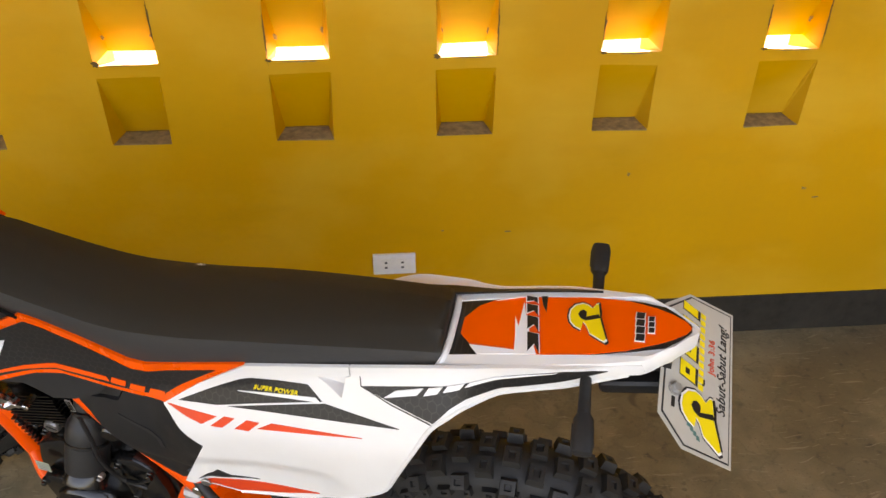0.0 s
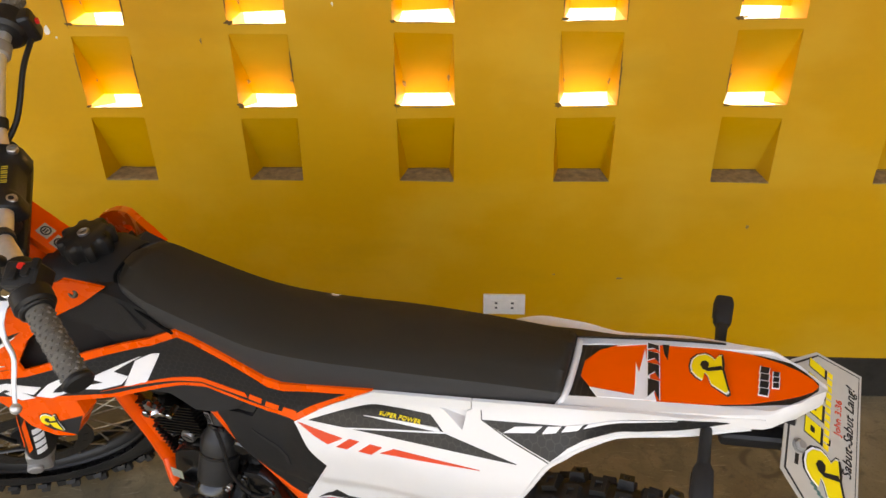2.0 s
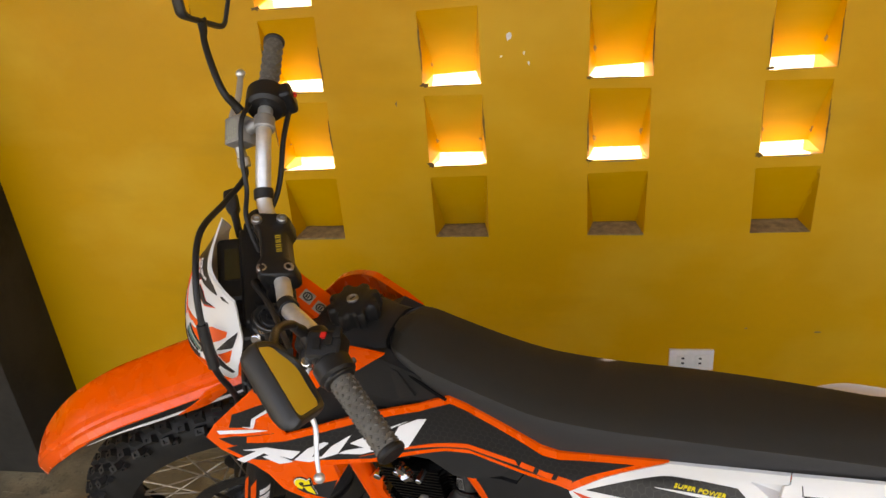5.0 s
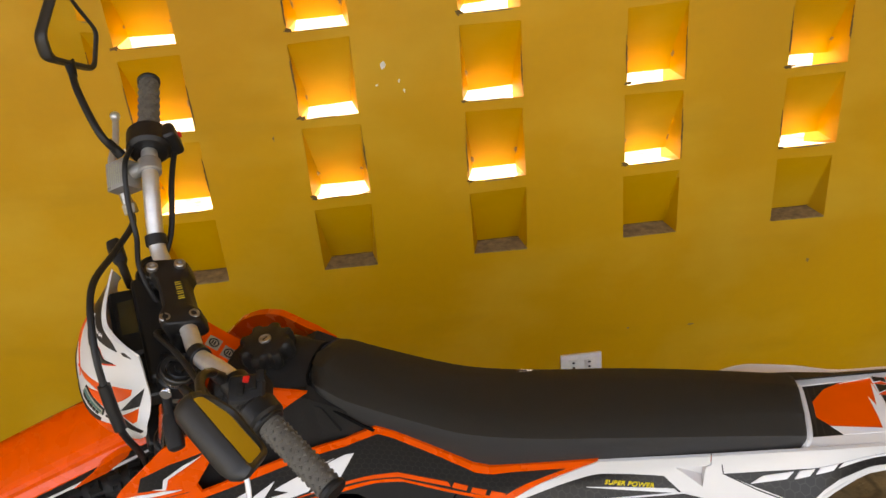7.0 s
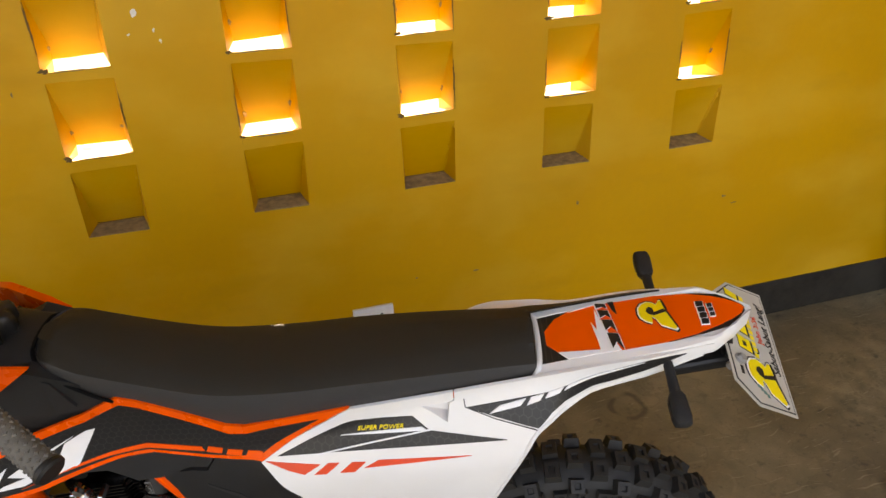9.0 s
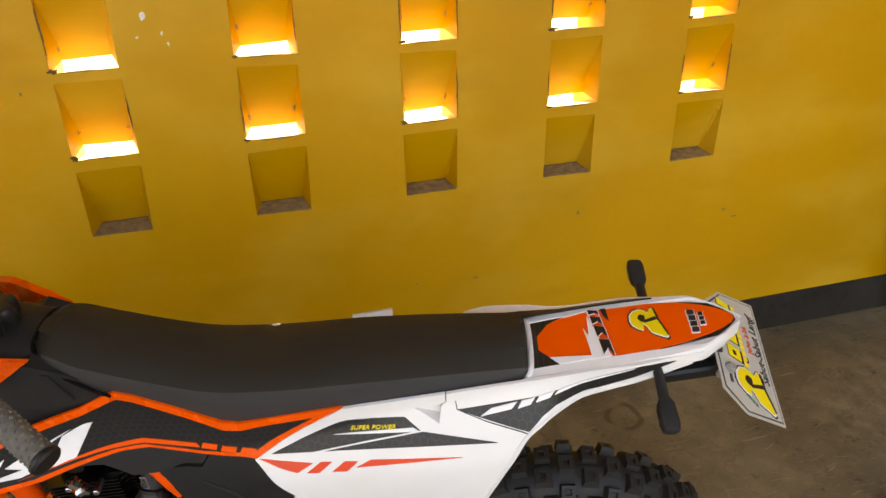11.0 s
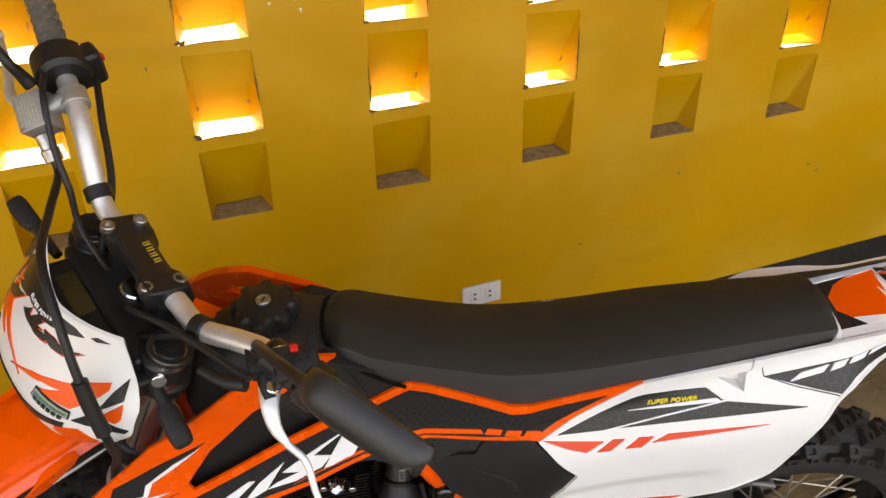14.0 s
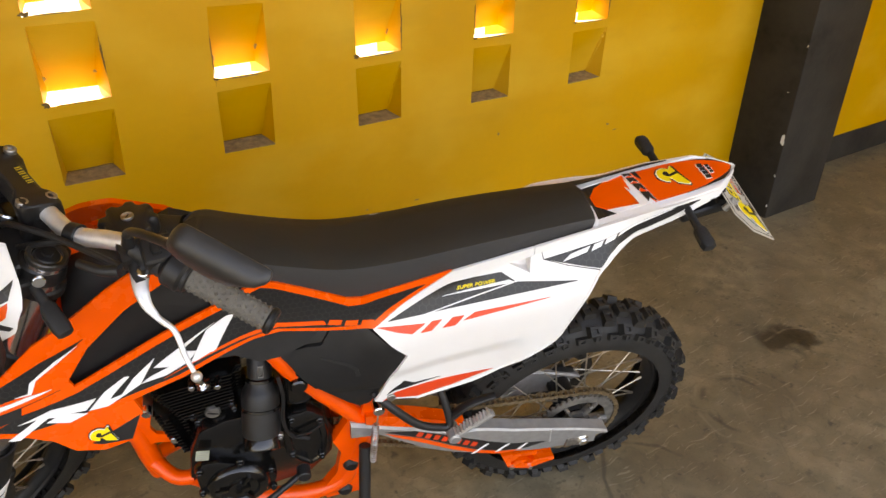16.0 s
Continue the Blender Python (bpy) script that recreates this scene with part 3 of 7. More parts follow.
pillar = bpy.data.objects["pillar_1"]
for n, (y, z, a, b) in enumerate(((-0.2285, 0.362, 0.0075, 0.02), (-0.2335, 0.348, 0.004, 0.014), (-0.2345, 0.74, 0.002, 0.004), (-0.2345, 0.2, 0.002, 0.006), (-0.2, 0.55, 0.002, 0.002), (-0.232, 0.06, 0.003, 0.006))):
    bm = bmesh.new()
    rng = random.Random(n + 60)
    ring = [(1.0 + rng.uniform(-0.35, 0.35), 2 * math.pi * k / 9) for k in range(9)]
    loft(bm, [[(x, y + a * r * math.cos(g), z + b * r * math.sin(g)) for r, g in ring] for x in (1.7862, 1.7838)])
    part("paint_chip", bm, CHIP, pillar, "bare pale chip on the pillar edge")


def wall_socket():
    root = tagged(new("wall_socket"), "white two-gang flat-pin socket outlet on the yellow wall", "socket")
    root.location = (-0.117, -0.001, 0.305)
    bm = bmesh.new()
    box(bm, (0.119, 0.009, 0.066), (0, -0.0035, 0), bevel=0.003)
    part("cover_plate", bm, SOCKETWHITE, root, "white plastic cover plate")
    for x in (-0.023, 0.023):
        bm = bmesh.new()
        box(bm, (0.027, 0.004, 0.034), (x, -0.009, 0), bevel=0.001)
        o = part("outlet", bm, SOCKETWHITE, root)
        for z in (-0.008, 0.008):
            bm = bmesh.new()
            box(bm, (0.0075, 0.001, 0.006), (x, -0.0112, z), bevel=0.0004)
            part("pin_slot", bm, INK, o, "dark pin slot")


wall_socket()


# ---- the motorcycle ----
LEAN_BIKE, HEADING = 11.2, -16.2
bike = tagged(new("motorcycle"), "orange, white and black dirt bike leaning on its side stand", "motorcycle")
bike.matrix_basis = Matrix.Translation((0.087, -0.881, 0)) @ pose(0, 0, 0, 0, 0, HEADING) @ pose(0, 0, 0, LEAN_BIKE, 0, 0)
PIVOT = Matrix.Translation((-1.018, 0, 1.0))
STEER = PIVOT @ Matrix.Rotation(radians(37), 4, (math.sin(radians(26.5)), 0, math.cos(radians(26.5)))) @ PIVOT.inverted()
REAR, FRONT = Vector((0.0, 0.022, 0.3)), Vector((-1.315, 0, 0.341))


def side_width(u, v):
    """Half the width of the bodywork at a place along the bike (u) and a height (v)."""
    dent = 0.011 * step01((0.675 + 0.25 * (u + 0.42) - v) / 0.04) * step01((-0.2 - u) / 0.06) * step01((u + 0.475) / 0.03)
    return 0.065 - dent - 0.011 * step01((u - 0.05) / 0.1) + 0.045 * step01((0.85 - v) / 0.25) + 0.075 * step01((-0.65 - u) / 0.4)


def near_width(u, v):
    """The left side panel: upright under the seat, then flaring out over the wheel."""
    dent = 0.009 * step01((0.675 + 0.25 * (u + 0.42) - v) / 0.04) * step01((-0.2 - u) / 0.06) * step01((u + 0.475) / 0.03)
    slope = 0.101 + 0.244 * (u + 0.2) - 0.769 * (v - 0.82)
    low = 0.108 + 0.02 * step01((u + 0.4) / 0.25)
    w = (slope + low - math.sqrt((slope - low) ** 2 + 0.0002)) / 2
    w = (w + 0.065 + math.sqrt((w - 0.065) ** 2 + 0.00002)) / 2 - dent
    k = step01((u + 0.53) / 0.08) * step01(-u / 0.08)
    return side_width(u, v) * (1 - k) + w * k


def side_skin(s):
    """The outer face of the bodywork; the right side swells over the silencer."""
    swell = lambda u, v: 0.034 * step01((0.935 - v) / 0.05) * step01((u + 0.25) / 0.12) * step01((0.0 - u) / 0.08) + 0.036 * step01((-0.74 - u) / 0.2) if s > 0 else 0.0
    return lambda u, v, off: Vector((u, s * ((near_width(u, v) if s < 0 else side_width(u, v)) + swell(u, v) + off), v))


# wheels
def knob(bm, m, a, b, h):
    """A tread block: a tapered box with a sunk top."""
    low = [bm.verts.new(m @ Vector((x, y, -0.006))) for x, y in ((-a, -b), (a, -b), (a, b), (-a, b))]
    k = 0.84
    top = [bm.verts.new(m @ Vector((x * k, y * k, h))) for x, y in ((-a, -b), (a, -b), (a, b), (-a, b))]
    k = 0.4
    rim = [bm.verts.new(m @ Vector((x * k, y * k, h))) for x, y in ((-a, -b), (a, -b), (a, b), (-a, b))]
    sunk = [bm.verts.new(m @ Vector((x * k * 0.8, y * k * 0.8, h - 0.004))) for x, y in ((-a, -b), (a, -b), (a, b), (-a, b))]
    for p, q in ((low, top), (top, rim), (rim, sunk)):
        for i in range(4):
            bm.faces.new((p[i], p[(i + 1) % 4], q[(i + 1) % 4], q[i]))
    bm.faces.new(sunk)


def wheel(name, centre, radius, width, rim_r, m, knobs, tall, label, dense=False):
    hub = bmesh.new()
    lathe(hub, [(0.012, -0.07), (0.03, -0.068), (0.034, -0.05), (0.05, -0.046), (0.052, -0.04), (0.03, -0.034), (0.028, 0.034), (0.05, 0.04), (0.052, 0.046), (0.034, 0.05), (0.03, 0.068), (0.012, 0.07)], centre, (0, 1, 0), 28)
    root = part(name, hub, BLACK, bike, label, m)
    carcass = radius - tall
    bm = bmesh.new()
    half = width / 2
    prof = []
    for k in range(17):
        a = math.pi * (k / 16) * 1.22 - math.pi * 0.11
        prof.append((rim_r + 0.004 + (carcass - rim_r - 0.004) * max(0.0, math.sin(a)) ** 0.75 if 0 < a < math.pi else rim_r + 0.002, -half * math.cos(a)))
    lathe(bm, prof, centre, (0, 1, 0), 96)
    part("tyre", bm, RUBBER, root, "knobbly black off-road tyre")
    rng = random.Random(len(name))
    pitch = math.pi * radius / knobs
    kinds = {}
    for kind, a, b, h in (("centre", 0.62 if dense else 0.7, 0.105 if dense else 0.15, tall), ("outer", 0.6 if dense else 0.66, 0.1 if dense else 0.12, tall), ("flank", 0.6, 0.07, 0.004), ("small_flank", 0.42, 0.07, 0.004)):
        b_ = bmesh.new()
        knob(b_, Matrix.Identity(4), pitch * a, width * b, h)
        bmesh.ops.recalc_face_normals(b_, faces=b_.faces)
        kinds[kind] = bpy.data.meshes.new("tread_block")
        b_.to_mesh(kinds[kind])
        b_.free()
        kinds[kind].materials.append(RUBBER)
    for k in range(knobs):
        turn = Matrix.Translation(centre) @ Matrix.Rotation(2 * math.pi * k / knobs, 4, "Y")
        half_turn = Matrix.Translation(centre) @ Matrix.Rotation(2 * math.pi * (k + 0.25) / knobs, 4, "Y")
        spots = []
        if dense:
            lanes = ((-0.43, -36), (-0.15, -6), (0.15, 6), (0.43, 36)) if k % 2 else ((-0.3, -20), (0.0, 0), (0.3, 20))
        else:
            lanes = ((-0.185, -6), (0.185, 6)) if k % 2 else ((-0.4, -34), (0.0, 0), (0.4, 34))
        for lane, tilt in lanes:
            drop = lane ** 2 * width * 0.72
            spots.append(("outer" if abs(tilt) > 10 else "centre", turn @ pose(0, lane * width, carcass - drop, -tilt, 0, rng.uniform(-2, 2))))
        for s in (-1, 1) if not dense or k % 2 else ():
            spots.append(("flank" if k % 2 else "small_flank", half_turn @ pose(0, s * width * 0.487, carcass - width * 0.235, -s * 66, 0, 0)))
        for kind, mm in spots:
            o = new("tread_block", kinds[kind])
            o.parent, o.matrix_basis = root, mm
    bm = bmesh.new()
    hw = width * 0.3
    lathe(bm, [(rim_r + 0.006, -hw), (rim_r + 0.006, -hw + 0.004), (rim_r - 0.006, -hw + 0.008), (rim_r - 0.016, -0.008), (rim_r - 0.018, 0), (rim_r - 0.016, 0.008), (rim_r - 0.006, hw - 0.008), (rim_r + 0.006, hw - 0.004), (rim_r + 0.006, hw),
               (rim_r + 0.001, hw), (rim_r - 0.008, 0), (rim_r + 0.001, -hw), (rim_r + 0.006, -hw)], centre, (0, 1, 0), 72)
    part("rim", bm, BLACK, root, "black aluminium rim")
    kinds = []
    for s in (-1, 1):
        for lead in (-1, 1):
            b = bmesh.new()
            d0, d1 = radians(0), radians(34 * lead)
            p0 = Vector((math.sin(d0) * 0.046, s * 0.043, math.cos(d0) * 0.046))
            p1 = Vector((math.sin(d1) * (rim_r - 0.014), s * 0.004, math.cos(d1) * (rim_r - 0.014)))
            cyl(b, p0, p1, 0.0019, n=6)
            cyl(b, p1 - (p1 - p0).normalized() * 0.016, p1, 0.0032, n=6)
            me = bpy.data.meshes.new("spoke")
            b.to_mesh(me)
            b.free()
            me.materials.append(SPOKE)
            kinds.append(me)
    for i, me in enumerate(kinds):
        for k in range(9):
            o = new("spoke", me)
            o.parent = root
            o.matrix_basis = Matrix.Translation(centre) @ Matrix.Rotation(2 * math.pi * (k + i * 0.25 + (0.5 if i % 2 else 0)) / 9, 4, "Y")
    return root


# the rear wheel stands a little further in at the ground
REAR_SET = Matrix.Translation(REAR + Vector((0, 0.015, -0.006))) @ Matrix.Rotation(radians(2.9), 4, "X") @ Matrix.Translation(-REAR)
rear_wheel = wheel("rear_wheel", REAR, 0.304, 0.108, 0.222, REAR_SET, 46, 0.0108, "spoked rear wheel with black rim")
front_wheel = wheel("front_wheel", FRONT, 0.343, 0.086, 0.245, STEER, 58, 0.012, "spoked front wheel with black rim", True)


def disc(name, centre, y, r, parent, holes):
    """A brake disc or sprocket: a ring with arms and lightening holes."""
    bm = bmesh.new()
    c = Vector((centre.x, y, centre.z))
    lathe(bm, [(r * 0.72, -0.002), (r, -0.002), (r, 0.002), (r * 0.72, 0.002), (r * 0.72, -0.002)], c, (0, 1, 0), 64)
    for k in range(6):
        a = 2 * math.pi * k / 6
        d = Vector((math.cos(a), 0, math.sin(a)))
        e = Vector((math.cos(a + 0.5), 0, math.sin(a + 0.5)))
        tube(bm, [c + e * 0.038, c + d * r * 0.76], 0.006, 6, False, flat=0.4)
    for k in range(holes):
        a = 2 * math.pi * k / holes
        d = Vector((math.cos(a), 0, math.sin(a)))
        cyl(bm, c + d * r * 0.86 - Vector((0, 0.0032, 0)), c + d * r * 0.86 + Vector((0, 0.0032, 0)), r * 0.045, n=8)
    return part(name, bm, DARKSTEEL, parent, "dark drilled brake disc")


disc("brake_disc", FRONT, -0.058, 0.12, front_wheel, 18)
disc("brake_disc", REAR, 0.078, 0.1, rear_wheel, 16)


def sprocket(centre, y, r, teeth, parent):
    bm = bmesh.new()
    c = Vector((centre.x, y, centre.z))
    outer, inner = [], []
    for k in range(teeth * 4):
        a = 2 * math.pi * k / (teeth * 4)
        rr = r + (0.004 if k % 4 in (1, 2) else -0.003)
        outer.append((a, rr))
    for h in (-0.003, 0.003):
        inner.append([bm.verts.new(c + Vector((math.cos(a) * r * 0.76, h, math.sin(a) * r * 0.76))) for a, _ in outer])
        inner.append([bm.verts.new(c + Vector((math.cos(a) * rr, h, math.sin(a) * rr))) for a, rr in outer])
    n = len(outer)
    i0, o0, i1, o1 = inner
    for k in range(n):
        j = (k + 1) % n
        bm.faces.new((i0[k], o0[k], o0[j], i0[j])), bm.faces.new((i1[k], i1[j], o1[j], o1[k]))
        bm.faces.new((o0[k], o1[k], o1[j], o0[j])), bm.faces.new((i0[k], i0[j], i1[j], i1[k]))
    arms = []
    for k in range(6):
        a = 2 * math.pi * k / 6
        d = Vector((math.cos(a), 0, math.sin(a)))
        arm = bmesh.new()
        tube(arm, [c + d * 0.03, c + d * r * 0.8], 0.011, 6, False, flat=0.3)
        arms.append(arm)
    hub = bmesh.new()
    lathe(hub, [(0.02, -0.004), (0.036, -0.004), (0.036, 0.004), (0.02, 0.004), (0.02, -0.004)], c, (0, 1, 0), 32)
    plate = part("sprocket", bm, SPROCKETSTEEL, parent, "dull steel rear sprocket")
    for k in range(6):
        a = 2 * math.pi * k / 6
        d = Vector((math.cos(a), 0, math.sin(a)))
        bm = bmesh.new()
        cyl(bm, c + d * r * 0.62 - Vector((0, 0.008, 0)), c + d * r * 0.62 + Vector((0, 0.002, 0)), 0.0055, n=8, bevel=0.001)
        part("sprocket_bolt", bm, STEEL, parent)
    for arm in arms:
        part("sprocket_arm", arm, SPROCKETSTEEL, parent)
    part("sprocket_hub", hub, SPROCKETSTEEL, parent)


sprocket(REAR, -0.057, 0.098, 44, rear_wheel)


def chain():
    """Link plates and pins round both sprockets."""
    y, r1, r0 = -0.042, 0.1, 0.03
    c1, c0 = Vector((REAR.x, y, REAR.z)), Vector((-0.56, y, 0.43))
    d = c1 - c0
    base = math.atan2(d.z, d.x)
    tilt = math.asin((r1 - r0) / d.length)
    pts = []
    up, lo = base + math.pi / 2 + tilt, base - math.pi / 2 - tilt
    pa, pb = c0 + Vector((math.cos(up), 0, math.sin(up))) * r0, c1 + Vector((math.cos(up), 0, math.sin(up))) * r1
    n = int((pb - pa).length / 0.0127)
    pts += [pa.lerp(pb, k / n) + Vector((0, 0, -0.006 * math.sin(math.pi * k / n))) for k in range(n)]
    m = int(r1 * (up - lo) / 0.0127)
    pts += [c1 + Vector((math.cos(up + (lo - up) * k / m), 0, math.sin(up + (lo - up) * k / m))) * r1 for k in range(m)]
    pc, pd = c1 + Vector((math.cos(lo), 0, math.sin(lo))) * r1, c0 + Vector((math.cos(lo), 0, math.sin(lo))) * r0
    pts += [pc.lerp(pd, k / n) + Vector((0, 0, -0.012 * math.sin(math.pi * k / n))) for k in range(n + 1)]
    bm = bmesh.new()
    for k, (a, b) in enumerate(zip(pts, pts[1:])):
        w = 0.0065 if k % 2 else 0.0048
        ang = math.degrees(math.atan2(-(b - a).z, (b - a).x))
        for s in (-1, 1):
            mid = (a + b) / 2 + Vector((0, s * w, 0))
            box(bm, ((b - a).length * 1.25, 0.0016, 0.0105 if k % 2 else 0.009), mid, (0, ang, 0))
        cyl(bm, a - Vector((0, 0.0075, 0)), a + Vector((0, 0.0075, 0)), 0.0036, n=7)
    o = part("drive_chain", bm, CHAINMAT, bike, "oily brownish drive chain")
    o["kind"] = "stuff"


chain()


# swingarm
def swingarm():
    for s in (-1, 1):
        bm = bmesh.new()
        rings = []
        for x, top, low in ((-0.53, 0.5, 0.452), (-0.472, 0.477, 0.446), (-0.42, 0.456, 0.404), (-0.374, 0.435, 0.367), (-0.31, 0.41, 0.332), (-0.245, 0.385, 0.308), (-0.176, 0.362, 0.289), (-0.107, 0.34, 0.275), (-0.06, 0.33, 0.268), (0.0, 0.31, 0.261), (0.034, 0.3, 0.258)):
            a, b = (0.062, 0.09) if x < -0.08 else (0.068, 0.088)
            e = 0.006
            rings.append([(x, s * p, q) for p, q in ((a, top - e), (a + e, top), (b - e, top), (b, top - e), (b, low + e), (b - e, low), (a + e, low), (a, low + e))])
        loft(bm, rings)
        root = part("swingarm", bm, SATIN, bike, "silver aluminium swingarm beam")
        flat = lambda u, v, off: Vector((u, s * (0.09 + off), v))
        # raised upper beam, cut off square at the axle
        bm = bmesh.new()
        rings = []
        for x, top, low in ((-0.3, 0.418, 0.396), (-0.27, 0.4155, 0.38), (-0.24, 0.408, 0.362), (-0.178, 0.386, 0.334), (-0.096, 0.3635, 0.317), (-0.025, 0.3425, 0.3065), (0.05, 0.3145, 0.302), (0.056, 0.31, 0.3035)):
            a, b, e = 0.064, 0.098, 0.004
            rings.append([(x, s * p, q) for p, q in ((a, top - e), (a + e, top), (b - e, top), (b, top - e), (b, low + e), (b - e, low), (a + e, low), (a, low + e))])
        loft(bm, rings)
        part("upper_beam", bm, SATIN, root, "raised silver upper beam")
        bm = bmesh.new()
        cyl(bm, (-0.0885, s * 0.0975, 0.315), (-0.0925, s * 0.0975, 0.36), 0.002, n=6)
        part("weld_seam", bm, SILVER, root)
        bm = bmesh.new()
        sheet(bm, [(-0.462, 0.457), (-0.4, 0.442), (-0.345, 0.414), (-0.285, 0.38), (-0.238, 0.356), (-0.156, 0.322), (-0.08, 0.311), (-0.14, 0.299), (-0.2, 0.308), (-0.26, 0.333), (-0.32, 0.37), (-0.39, 0.418)], flat, 0.0012, 0.001, 0.05)
        part("sticker", bm, INK, root, "black swingarm sticker")
        bm = bmesh.new()
        sheet(bm, [(-0.46, 0.452), (-0.39, 0.416), (-0.32, 0.367), (-0.26, 0.331), (-0.2, 0.306), (-0.15, 0.297), (-0.2, 0.297), (-0.25, 0.316), (-0.315, 0.351), (-0.385, 0.4), (-0.445, 0.438)], flat, 0.0018, 0.001, 0.05)
        part("sticker", bm, STICKERORANGE, root, "orange sticker stripe")
        for x, z, u, w in ((-0.27, 0.321, -0.2375, 0.346), (-0.215, 0.309, -0.188, 0.33), (-0.163, 0.302, -0.144, 0.3185)):
            bm = bmesh.new()
            sheet(bm, [(x, z), (x + 0.008, z - 0.001), (u + 0.006, w), (u, w + 0.001)], flat, 0.0028, 0.001, 0.05)
            part("sticker", bm, STICKERWHITE, root, "white slanted bar")
        for k in range(7):
            bm = bmesh.new()
            x = -0.398 + k * 0.0185 + (0.012 if k > 3 else 0)
            z = 0.434 - (x + 0.398) * 0.6
            sheet(bm, [(x, z - 0.008), (x + 0.011, z - 0.014), (x + 0.017, z - 0.002), (x + 0.006, z + 0.005)], flat, 0.0026, 0.001, 0.05)
            part("lettering_bar", bm, STICKERRED, root)
        # orange slider that the chain runs over
        bm = bmesh.new()
        sheet(bm, [(-0.5, 0.517), (-0.4765, 0.511), (-0.399, 0.484), (-0.32, 0.447), (-0.29, 0.425), (-0.345, 0.434), (-0.42, 0.459), (-0.5, 0.49)], lambda u, v, off: Vector((u, s * (0.088 + off), v)), 0.0, 0.03, 0.05)
        part("chain_slider", bm, ORANGE, root, "orange plastic chain slider")
        bm = bmesh.new()
        cyl(bm, (REAR.x, s * 0.07, 0.283), (REAR.x, s * 0.1, 0.283), 0.011, n=6, bevel=0.002)
        cyl(bm, (REAR.x, s * 0.085, 0.283), (REAR.x, s * 0.0925, 0.283), 0.016, n=20, bevel=0.002)
        part("axle_nut", bm, CHROME, root)
        bm = bmesh.new()
        box(bm, (0.052, 0.008, 0.024), (-0.014, s * 0.089, 0.2815), (0, 8, 0), 0.002)
        part("chain_adjuster", bm, STEEL, root)
    bm = bmesh.new()
    tube(bm, [(-0.535, -0.075, 0.43), (-0.535, 0.075, 0.43)], 0.026, 20, False)
    part("swingarm_pivot", bm, ORANGEPAINT, bike)
    bm = bmesh.new()
    flat = lambda u, v, off: Vector((u, -0.062 + off, v))
    sheet(bm, [(-0.187, 0.258), (-0.165, 0.204), (-0.11, 0.184), (-0.049, 0.2), (-0.052, 0.214), (-0.1, 0.218), (-0.108, 0.204), (-0.128, 0.21), (-0.12, 0.222), (-0.148, 0.226), (-0.158, 0.212), (-0.16, 0.225), (-0.14, 0.24), (-0.1, 0.238), (-0.1, 0.252)], flat, 0.014, 0.028, 0.05)
    g = part("chain_guide", bm, ORANGE, bike, "orange plastic chain guide")
    for x, z in ((-0.157, 0.207), (-0.11, 0.192)):
        bm = bmesh.new()
        cyl(bm, (x, -0.082, z), (x, -0.074, z), 0.006, n=8)
        part("bolt", bm, CHROME, g)


swingarm()


